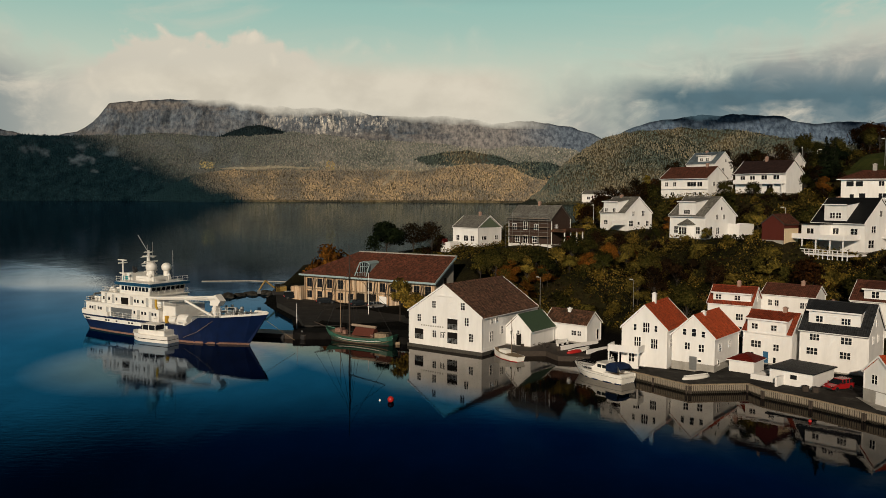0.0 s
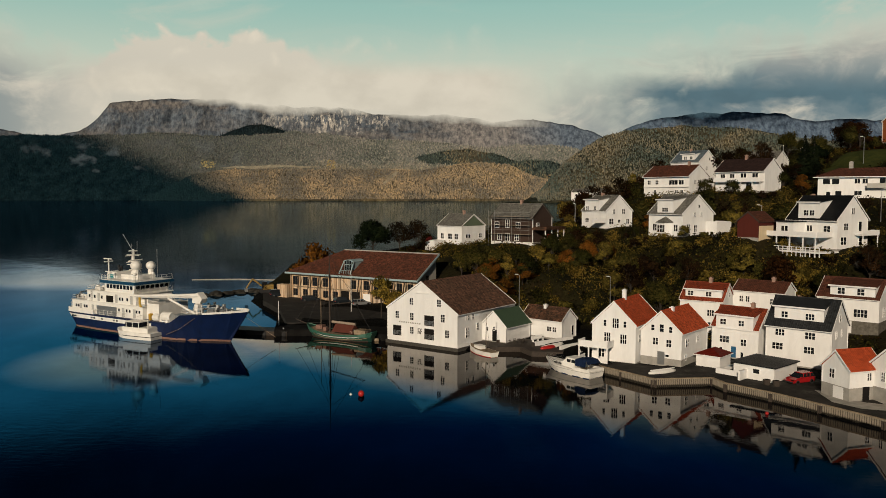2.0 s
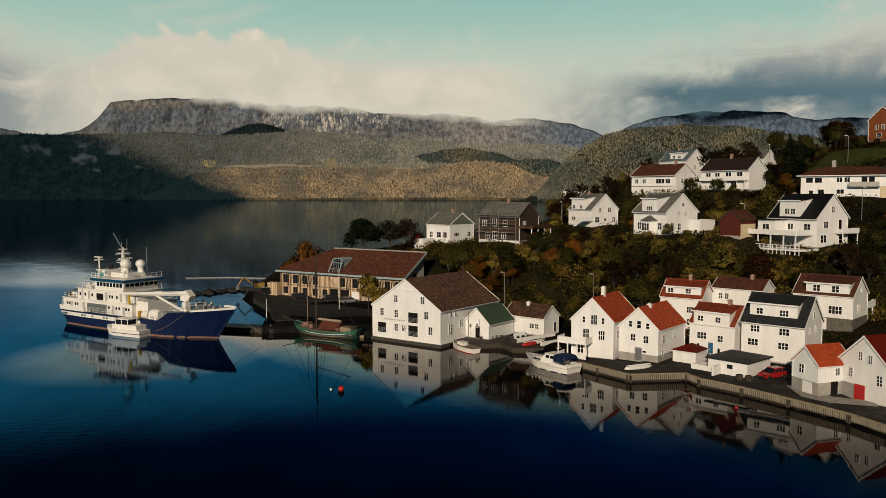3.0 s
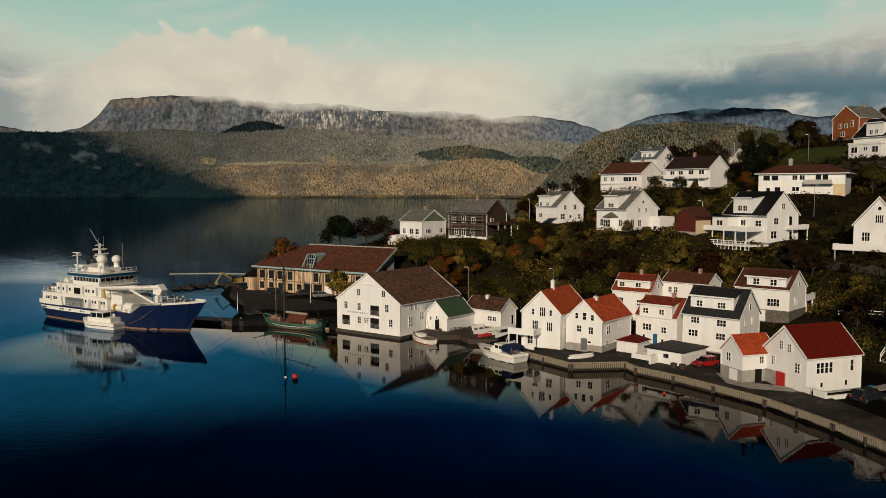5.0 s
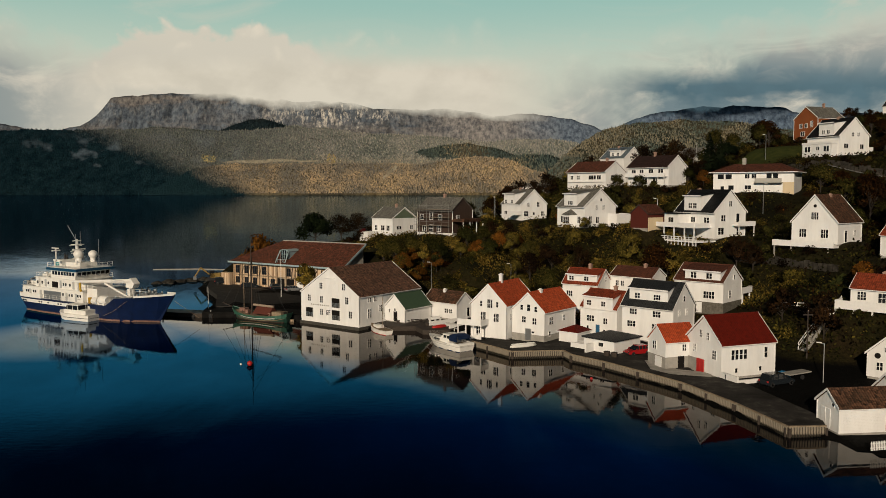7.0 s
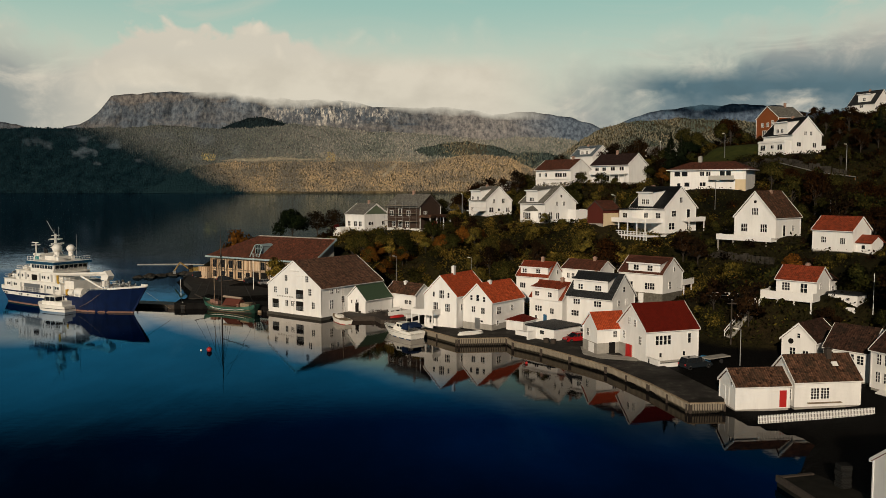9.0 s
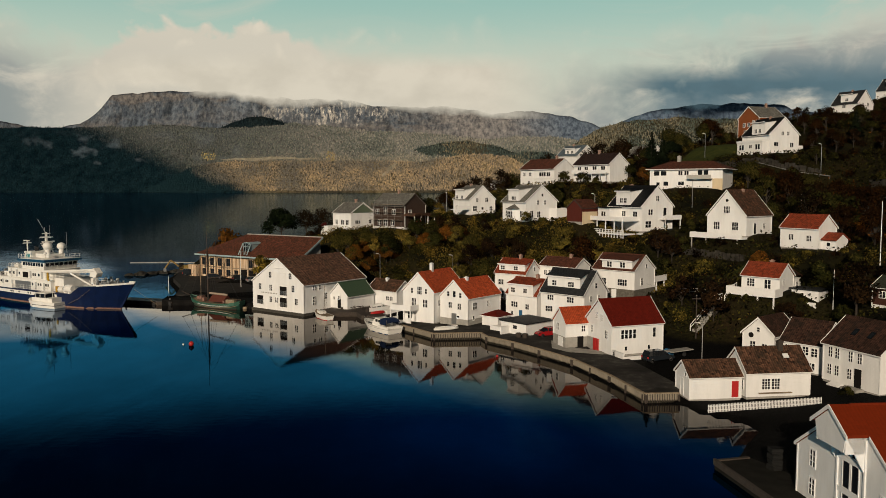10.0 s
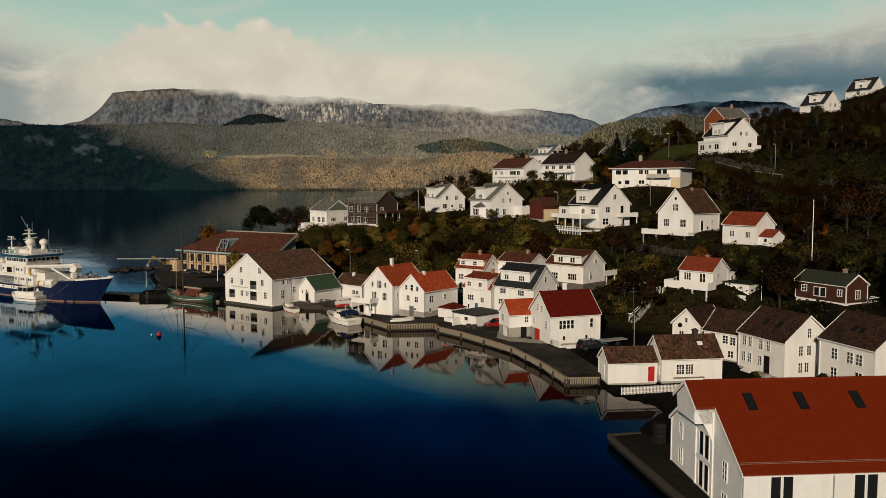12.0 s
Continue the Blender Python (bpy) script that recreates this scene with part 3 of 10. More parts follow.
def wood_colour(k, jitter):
    """Which trees grow where: spruce darkened by painted cloud shade to one side, gold birch along the shore, bare
    grey-brown woods higher up.
    """
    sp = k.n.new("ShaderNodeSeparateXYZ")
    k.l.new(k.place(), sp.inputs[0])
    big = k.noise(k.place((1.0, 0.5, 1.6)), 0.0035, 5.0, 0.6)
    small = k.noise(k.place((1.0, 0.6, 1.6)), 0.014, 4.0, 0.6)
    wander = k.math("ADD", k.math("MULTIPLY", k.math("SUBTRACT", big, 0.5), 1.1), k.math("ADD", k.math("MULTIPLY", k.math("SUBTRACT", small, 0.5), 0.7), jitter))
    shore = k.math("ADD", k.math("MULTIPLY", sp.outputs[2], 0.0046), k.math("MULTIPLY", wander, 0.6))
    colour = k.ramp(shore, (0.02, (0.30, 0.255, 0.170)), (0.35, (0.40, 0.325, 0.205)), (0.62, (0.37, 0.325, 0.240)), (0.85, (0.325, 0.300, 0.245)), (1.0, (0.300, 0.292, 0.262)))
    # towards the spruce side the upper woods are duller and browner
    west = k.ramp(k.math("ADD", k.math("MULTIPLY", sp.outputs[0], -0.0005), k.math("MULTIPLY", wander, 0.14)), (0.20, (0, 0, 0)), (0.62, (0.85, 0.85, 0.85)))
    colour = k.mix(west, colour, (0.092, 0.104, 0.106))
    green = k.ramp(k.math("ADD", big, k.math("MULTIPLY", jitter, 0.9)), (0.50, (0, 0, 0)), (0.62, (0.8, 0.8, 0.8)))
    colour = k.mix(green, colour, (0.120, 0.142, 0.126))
    # cloud shade is put into the spruce colour along a slanting edge
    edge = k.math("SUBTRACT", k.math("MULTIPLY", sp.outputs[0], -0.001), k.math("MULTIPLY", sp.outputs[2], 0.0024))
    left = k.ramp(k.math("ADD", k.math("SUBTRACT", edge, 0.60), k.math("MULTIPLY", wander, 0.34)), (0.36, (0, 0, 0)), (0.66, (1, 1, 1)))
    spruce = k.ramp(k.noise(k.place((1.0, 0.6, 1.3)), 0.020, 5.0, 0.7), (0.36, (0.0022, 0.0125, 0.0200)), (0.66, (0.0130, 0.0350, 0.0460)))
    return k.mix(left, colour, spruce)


def forest_material(name):
    k = Mat(name, 0.95)
    # shade between the crowns is multiplied into the colour
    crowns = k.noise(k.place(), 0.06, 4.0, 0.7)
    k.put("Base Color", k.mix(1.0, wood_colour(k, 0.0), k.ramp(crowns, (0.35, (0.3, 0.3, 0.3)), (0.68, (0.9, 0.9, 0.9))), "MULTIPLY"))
    return k.bump(crowns, 1.0, 9.0).m


def per_crown(k):
    """One crown is lighter or darker than the next."""
    shade = k.n.new("ShaderNodeMath")
    shade.operation = "FRACT"
    k.l.new(k.math("MULTIPLY", k.island(), 37.7), shade.inputs[0])
    return k.ramp(shade.outputs[0], (0.0, (0.58, 0.62, 0.68)), (0.55, (0.95, 0.96, 0.97)), (0.85, (1.18, 1.15, 1.08)), (1.0, (1.45, 1.36, 1.2)))


def hill_material(name, dark, mid, gold, split=0.5, scale=0.004, per_tree=False, spruce_shade=False):
    k = Mat(name, 0.95)
    kind = k.noise(k.place((1.0, 0.5, 1.6)), scale, 5.0, 0.55)
    if per_tree:
        kind = k.math("ADD", kind, k.math("MULTIPLY", k.math("SUBTRACT", k.island(), 0.5), 0.16))
    colour = k.ramp(kind, (split - 0.12, dark), (split, mid), (split + 0.12, gold))
    if spruce_shade:
        # spruce, cloud shade put into its colour, takes over from the birches towards one end, lower down first
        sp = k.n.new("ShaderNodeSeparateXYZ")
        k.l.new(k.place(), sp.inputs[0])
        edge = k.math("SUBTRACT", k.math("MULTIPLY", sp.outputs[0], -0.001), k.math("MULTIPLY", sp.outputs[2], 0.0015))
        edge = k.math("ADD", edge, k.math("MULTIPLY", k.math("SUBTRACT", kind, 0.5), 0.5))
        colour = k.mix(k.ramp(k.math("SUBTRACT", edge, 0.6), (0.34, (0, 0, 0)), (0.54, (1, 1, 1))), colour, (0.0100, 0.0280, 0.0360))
    if per_tree:
        k.put("Base Color", k.mix(1.0, colour, per_crown(k), "MULTIPLY"))
        return k.m
    # the gaps between crowns get their shade from the colour here too
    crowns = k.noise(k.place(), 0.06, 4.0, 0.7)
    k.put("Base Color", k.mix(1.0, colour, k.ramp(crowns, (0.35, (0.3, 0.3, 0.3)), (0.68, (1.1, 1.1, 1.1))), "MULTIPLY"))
    return k.bump(crowns, 1.0, 9.0).m


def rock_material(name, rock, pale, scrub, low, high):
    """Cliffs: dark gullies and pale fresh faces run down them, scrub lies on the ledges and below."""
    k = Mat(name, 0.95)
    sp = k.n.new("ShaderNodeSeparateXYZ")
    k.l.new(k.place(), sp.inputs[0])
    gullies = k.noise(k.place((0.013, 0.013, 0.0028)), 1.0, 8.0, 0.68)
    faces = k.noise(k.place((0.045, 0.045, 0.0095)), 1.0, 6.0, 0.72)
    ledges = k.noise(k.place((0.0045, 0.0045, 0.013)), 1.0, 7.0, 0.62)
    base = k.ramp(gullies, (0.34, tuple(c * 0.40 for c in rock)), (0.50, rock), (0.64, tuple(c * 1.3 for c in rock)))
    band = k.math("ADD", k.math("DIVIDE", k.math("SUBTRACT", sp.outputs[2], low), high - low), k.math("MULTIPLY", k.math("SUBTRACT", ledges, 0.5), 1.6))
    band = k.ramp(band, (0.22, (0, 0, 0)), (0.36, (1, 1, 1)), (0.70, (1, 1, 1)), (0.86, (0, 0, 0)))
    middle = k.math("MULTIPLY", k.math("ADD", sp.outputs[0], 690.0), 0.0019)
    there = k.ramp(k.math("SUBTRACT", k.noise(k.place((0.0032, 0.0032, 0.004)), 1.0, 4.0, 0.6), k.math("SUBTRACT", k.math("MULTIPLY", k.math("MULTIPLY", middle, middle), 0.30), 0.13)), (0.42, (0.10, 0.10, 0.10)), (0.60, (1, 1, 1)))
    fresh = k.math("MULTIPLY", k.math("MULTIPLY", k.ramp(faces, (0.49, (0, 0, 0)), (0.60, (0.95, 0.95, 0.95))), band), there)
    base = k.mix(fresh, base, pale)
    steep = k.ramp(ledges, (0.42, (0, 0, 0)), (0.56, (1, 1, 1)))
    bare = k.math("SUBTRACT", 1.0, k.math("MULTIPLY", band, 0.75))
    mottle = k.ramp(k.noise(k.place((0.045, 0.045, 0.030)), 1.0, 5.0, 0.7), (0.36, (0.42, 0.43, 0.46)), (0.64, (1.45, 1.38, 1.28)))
    # blue shade and haze are painted into the rock at one end
    shoulder_shade = k.ramp(k.math("MULTIPLY", k.math("ADD", sp.outputs[0], k.math("MULTIPLY", ledges, 300.0)), 0.001), (0.52, (0, 0, 0)), (0.86, (0.88, 0.88, 0.88)))
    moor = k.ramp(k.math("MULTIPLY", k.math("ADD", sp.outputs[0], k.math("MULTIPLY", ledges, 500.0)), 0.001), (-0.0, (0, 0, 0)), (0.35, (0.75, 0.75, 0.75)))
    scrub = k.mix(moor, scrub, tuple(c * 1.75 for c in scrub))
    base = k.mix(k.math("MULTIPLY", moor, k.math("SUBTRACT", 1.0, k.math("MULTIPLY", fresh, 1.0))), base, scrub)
    stone = k.mix(shoulder_shade, k.mix(k.math("MULTIPLY", steep, bare), base, scrub), (0.100, 0.142, 0.205))
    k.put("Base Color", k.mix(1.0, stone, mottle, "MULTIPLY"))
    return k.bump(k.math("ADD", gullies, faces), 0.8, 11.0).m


# Distance haze is put into these far colours, greyer and bluer.
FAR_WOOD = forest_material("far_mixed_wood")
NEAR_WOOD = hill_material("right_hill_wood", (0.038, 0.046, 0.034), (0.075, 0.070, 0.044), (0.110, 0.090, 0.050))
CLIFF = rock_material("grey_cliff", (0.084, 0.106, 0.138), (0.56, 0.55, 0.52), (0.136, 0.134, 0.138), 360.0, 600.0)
# The blue of haze and cloud shade is painted into this rock.
HAZE_BLUE = rock_material("bluish_far_rock", (0.014, 0.046, 0.112), (0.028, 0.062, 0.120), (0.012, 0.038, 0.092), 900.0, 1000.0)


def far_height(crest, y0, y1, power=1.0, rough=1.0, seed=0.0):
    """A far slope: from the shore at y0 up to its crest at y1; crest gives (bearing, height)."""
    bearing, tops = np.array(crest, float).T

    def z(gx, gy):
        top = np.interp(gx / (gy + 36), bearing, tops)
        v = np.clip((gy - y0) / (y1 - y0), 0, 1.0)
        out = np.empty(gx.shape)
        for i in np.ndindex(gx.shape):
            out[i] = noise.fractal(Vector((gx[i] * 0.0035, gy[i] * 0.0035, seed)), 1.0, 2.1, 6)
        back = np.clip((gy - y1) / 60, 0, 1)
        jag = np.array([noise.fractal(Vector((x * 0.011, seed, y * 0.011)), 0.9, 2.0, 5) for x, y in zip(gx.ravel(), gy.ravel())]).reshape(gx.shape)
        return (top * v ** power + jag * 9 * rough * v ** 2 + out * rough * 26 * np.sin(np.pi * np.clip(v, 0, 0.93)) ** 0.6) * (1 - 0.3 * back) - 4 * (v <= 0)
    return z


def crest_of(rows, depth):
    """(bearing, height) from rows of hundredths of bearing and of slope."""
    return [(b / 100, 26 + s / 100 * depth) for b, s in rows]


wood_z = far_height(crest_of([(-110, 7.6), (-55, 7.4), (-45, 7.6), (-34, 7.7), (-27, 7.5), (-22, 7.7), (-19, 8.0), (-15, 7.6), (-9, 7.2), (-4, 6.7), (1, 6.6), (6, 6.0), (9, 6.3), (13, 6.4), (16, 6.0), (22, 4.0), (40, 0.4), (110, 0.4)], 4640), 4300, 4640, 0.8, 1.0, 2.0)
tagged(sheet("far_shore", np.linspace(-4200, 2600, 300), np.concatenate([np.linspace(4290, 4640, 44), [4665, 4700]]), wood_z, FAR_WOOD), "far shore of golden birch and spruce, dark end cloud-shaded in colour", "wooded shore", kind="structure")
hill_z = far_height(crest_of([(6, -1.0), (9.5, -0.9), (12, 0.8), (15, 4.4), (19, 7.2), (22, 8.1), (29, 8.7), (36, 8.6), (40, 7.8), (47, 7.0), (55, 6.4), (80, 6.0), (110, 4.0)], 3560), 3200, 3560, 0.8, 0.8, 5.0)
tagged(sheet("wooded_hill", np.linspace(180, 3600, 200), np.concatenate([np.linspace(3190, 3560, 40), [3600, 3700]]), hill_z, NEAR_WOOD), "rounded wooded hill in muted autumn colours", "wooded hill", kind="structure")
cliff_z = far_height(crest_of([(-110, 8.2), (-56, 8.4), (-53, 8.0), (-51, 7.4), (-48.4, 7.5), (-45.2, 8.1), (-43.3, 9.0), (-42.1, 10.4), (-41.2, 11.5), (-37, 11.9), (-28, 12.1), (-23, 11.7), (-18, 10.9), (-13, 11.1), (-9, 10.2), (-3, 10.0), (1, 10.0), (6, 9.2), (11, 9.5), (15, 8.9), (18.5, 7.9), (24, 5.0), (40, 3.0), (110, 2.0)], 4880), 4600, 4880, 1.5, 0.8, 9.0)
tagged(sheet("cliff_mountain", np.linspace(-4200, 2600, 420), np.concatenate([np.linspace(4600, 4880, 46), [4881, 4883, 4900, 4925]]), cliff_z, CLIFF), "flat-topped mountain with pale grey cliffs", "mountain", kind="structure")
SPRUCE_HILL = hill_material("dark_spruce_hill", (0.030, 0.044, 0.044), (0.050, 0.064, 0.056), (0.10, 0.088, 0.060), 0.55)
GOLD_HILL = hill_material("golden_birch_slope", (0.080, 0.072, 0.052), (0.14, 0.115, 0.072), (0.20, 0.155, 0.085), 0.5, spruce_shade=True)
gold_z = far_height(crest_of([(-46, -1.0), (-38, -0.8), (-34, 1.2), (-31, 2.6), (-27, 3.2), (-19, 3.3), (-9, 3.3), (-3, 3.2), (0, 3.7), (4, 4.1), (8, 3.9), (11, 2.5), (16, 1.0), (20, -0.2), (40, -0.4)], 4270), 4180, 4270, 0.75, 0.5, 21.0)
tagged(sheet("golden_slope", np.linspace(-1760, 860, 140), np.concatenate([np.linspace(4175, 4270, 16), [4290, 4330]]), gold_z, GOLD_HILL), "low terrace of golden birch woods along the far shore", "wooded shore", kind="structure")
knoll_z = far_height(crest_of([(4, -1.0), (6, 1.8), (8, 3.7), (10, 4.5), (13, 4.4), (16, 3.5), (19, 2.4), (22, 0.8), (26, -0.5)], 4370), 4285, 4370, 0.8, 0.6, 25.0)
tagged(sheet("spruce_knoll", np.linspace(180, 1130, 70), np.concatenate([np.linspace(4285, 4370, 14), [4400, 4440]]), knoll_z, SPRUCE_HILL), "round knoll of dark green spruce across the fjord", "wooded hill", kind="structure")
green_z = far_height(crest_of([(-8, 2.0), (-5, 4.0), (-3, 4.9), (0, 5.6), (3, 5.8), (6, 5.3), (9, 4.4), (12, 3.0)], 4500), 4420, 4500, 0.8, 0.6, 27.0)
tagged(sheet("green_ridge", np.linspace(-370, 540, 70), np.concatenate([np.linspace(4420, 4500, 14), [4530, 4560]]), green_z, SPRUCE_HILL), "dark green wooded ridge across the fjord", "wooded hill", kind="structure")
# cloud shade is put into the dark knoll's wood colours
dark_z = far_height(crest_of([(-30, 6.0), (-27.5, 7.6), (-26, 8.2), (-24, 8.8), (-22.5, 8.9), (-20, 8.2), (-17, 6.5)], 4720), 4650, 4720, 0.9, 0.5, 29.0)
tagged(sheet("dark_knoll", np.linspace(-1430, -800, 60), np.concatenate([np.linspace(4650, 4720, 12), [4750, 4780]]), dark_z, hill_material("dark_knoll_wood", (0.010, 0.019, 0.024), (0.016, 0.027, 0.031), (0.030, 0.035, 0.032), 0.55)), "dark blue-green knoll below the cliffs", "wooded hill", kind="structure")
blue_z = far_height(crest_of([(16, 4.0), (22, 8.2), (26, 9.6), (32, 10.3), (38, 10.4), (42, 10.2), (45, 9.3), (50, 9.4), (60, 9.8), (110, 9.0)], 4900), 4700, 4900, 0.9, 1.0, 12.0)
tagged(sheet("blue_mountain", np.linspace(600, 4200, 160), np.concatenate([np.linspace(4700, 4900, 20), [4901, 4903, 4930]]), blue_z, HAZE_BLUE), "hazy blue mountain under low cloud", "mountain", kind="structure")


def spruce_stuff(name, label, zfun, x0, x1, y0, y1, count, material, tall=(8, 24), broad=0.5, seed=4):
    """Far trees: a narrow spire or a rounder crown each, all in one mesh."""
    rng = np.random.default_rng(seed)
    px, py = rng.uniform(x0, x1, count), y0 + (y1 - y0) * rng.uniform(0, 1, count) ** 1.2
    pz = zfun(px, py)
    keep = pz > 1
    px, py, pz = px[keep], py[keep], pz[keep]
    n = len(px)
    is_broad = rng.uniform(0, 1, n) < broad
    h = rng.uniform(*tall, n) * np.where(is_broad, 0.8, 1.15)
    r = h * np.where(is_broad, rng.uniform(0.26, 0.42, n), rng.uniform(0.13, 0.24, n))
    waist = np.where(is_broad, h * 0.5, 0.5)
    turn = rng.uniform(0, 6.28, n)
    verts = np.empty((n, 6, 3))
    for k in range(4):
        a = turn + k * math.pi / 2
        verts[:, k] = np.stack([px + r * np.cos(a), py + r * np.sin(a), pz + waist], -1)
    verts[:, 4] = np.stack([px, py, pz + h], -1)
    verts[:, 5] = np.stack([px, py, pz - 2], -1)
    f = np.arange(n)[:, None, None] * 6 + np.array([[0, 1, 4], [1, 2, 4], [2, 3, 4], [3, 0, 4], [1, 0, 5], [2, 1, 5], [3, 2, 5], [0, 3, 5]])[None]
    me = bpy.data.meshes.new(name)
    me.from_pydata(verts.reshape(-1, 3).tolist(), [], f.reshape(-1, 3).tolist())
    me.materials.append(material)
    return tagged(new(name, me), label, "trees", kind="stuff")


def spire_material(name):
    k = Mat(name, 0.95)
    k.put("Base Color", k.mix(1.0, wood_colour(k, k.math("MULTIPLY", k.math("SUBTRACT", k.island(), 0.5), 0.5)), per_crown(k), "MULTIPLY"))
    return k.m


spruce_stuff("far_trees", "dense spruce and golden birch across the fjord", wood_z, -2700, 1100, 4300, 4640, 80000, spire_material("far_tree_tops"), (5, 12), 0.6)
spruce_stuff("golden_trees", "golden and grey-brown birches along the far shore", gold_z, -1720, 800, 4182, 4272, 25000, hill_material("golden_tree_tops", (0.165, 0.152, 0.128), (0.275, 0.222, 0.160), (0.42, 0.315, 0.190), 0.54, 0.006, per_tree=True, spruce_shade=True), (6, 13), 0.85, 6)
SPRUCE_TOPS = hill_material("spruce_tops", (0.062, 0.086, 0.080), (0.098, 0.120, 0.100), (0.22, 0.180, 0.115), 0.52, 0.006, per_tree=True)
spruce_stuff("knoll_trees", "dark green spruces on the round knoll", knoll_z, 200, 1100, 4288, 4372, 5000, SPRUCE_TOPS, (7, 13), 0.4, 7)
spruce_stuff("ridge_trees", "dark green spruces along the ridge", green_z, -360, 530, 4422, 4502, 4500, SPRUCE_TOPS, (7, 13), 0.4, 8)
spruce_stuff("dark_knoll_trees", "dark spruces on the knoll below the cliffs", dark_z, -1420, -810, 4652, 4722, 2500, hill_material("knoll_spruce_tops", (0.012, 0.024, 0.030), (0.022, 0.036, 0.040), (0.04, 0.046, 0.042), 0.55, 0.006, per_tree=True), (8, 15), 0.0, 9)
spruce_stuff("hill_trees", "scattered autumn trees on the rounded hill", hill_z, 380, 2300, 3210, 3560, 22000, hill_material("hill_tree_tops", (0.070, 0.096, 0.086), (0.140, 0.140, 0.110), (0.200, 0.175, 0.122), scale=0.006, per_tree=True), (5, 11), 0.7)
YELLOW_TOPS = hill_material("yellow_birch_tops", (0.30, 0.22, 0.12), (0.38, 0.31, 0.12), (0.46, 0.38, 0.18), 0.5, 0.02, per_tree=True)
spruce_stuff("yellow_trees", "clump of bright yellow birches above the terrace", wood_z, -650, -604, 4428, 4470, 60, YELLOW_TOPS, (9, 15), 1.0, 14)
spruce_stuff("yellow_trees", "orange birches at the edge of the spruce wood", wood_z, -1350, -1270, 4425, 4470, 90, YELLOW_TOPS, (8, 13), 1.0, 15)
CLEARING = plain("pale_straw_field", (0.30, 0.27, 0.20), 0.95, spread=0.45, scale=0.03)


def clearing(name, label, zfun, line, lift):
    """A strip of open ground along a line of (x, y, half width)."""
    bm = bmesh.new()
    pts = []
    for (xa, ya, wa), (xb, yb, wb) in zip(line, line[1:]):
        for f in np.linspace(0, 1, 9)[:-1]:
            pts.append((xa + (xb - xa) * f, ya + (yb - ya) * f, wa + (wb - wa) * f))
    pts.append(line[-1])
    rows = []
    ways = [Vector((b[0] - a[0], b[1] - a[1])).normalized() for a, b in zip(pts, pts[1:])]
    for (x, y, w), d in zip(pts, ways + ways[-1:]):
        px, py = np.array([[x - d.y * w], [x + d.y * w]]), np.array([[y + d.x * w], [y - d.x * w]])
        pz = zfun(px, py)
        rows.append([bm.verts.new((px[i, 0], py[i, 0], pz[i, 0] + lift)) for i in (0, 1)])
    for a, b in zip(rows, rows[1:]):
        bm.faces.new((a[1], b[1], b[0], a[0]))
    return tagged(part(name, bm, CLEARING, smooth=True), label, "field", kind="structure")


clearing("field", "pale stubble field on the terrace across the fjord", wood_z, [(-1230, 4432, 3), (-1080, 4430, 7), (-980, 4434, 9), (-860, 4431, 5), (-700, 4433, 3)], 7)
clearing("field", "pale strip of field beside the far road", wood_z, [(-560, 4434, 3), (-420, 4436, 5), (-300, 4433, 6), (-170, 4434, 3)], 7)
clearing("track", "pale gravel track down to the far shore", gold_z, [(-250, 4262, 7), (-262, 4248, 7), (-290, 4230, 6), (-320, 4214, 5)], 7)

# Unseen ring of hills, added to block low sky light behind the camera.
bm = bmesh.new()
ridge = [(-3600, 1500, 150), (-3300, -200, 260), (-2200, -1700, 300), (-900, -2200, 230), (300, -2100, 260), (1500, -1800, 330), (2600, -1000, 380), (3200, 600, 360), (3000, 2200, 300)]
loops = [[bm.verts.new((x * f, y * f, z * g - 2)) for x, y, z in ridge] for f, g in ((0.82, 0.0), (0.9, 0.55), (1.0, 1.0), (1.1, 0.9))]
for lo, hi in zip(loops, loops[1:]):
    for k in range(len(ridge) - 1):
        bm.faces.new((lo[k], lo[k + 1], hi[k + 1], hi[k]))
tagged(part("backdrop", bm, hill_material("wooded_slopes_behind", (0.020, 0.028, 0.016), (0.045, 0.045, 0.024), (0.075, 0.06, 0.03)), smooth=True), "unseen wooded slopes added behind to cut low sky light", "wooded slope", kind="structure")


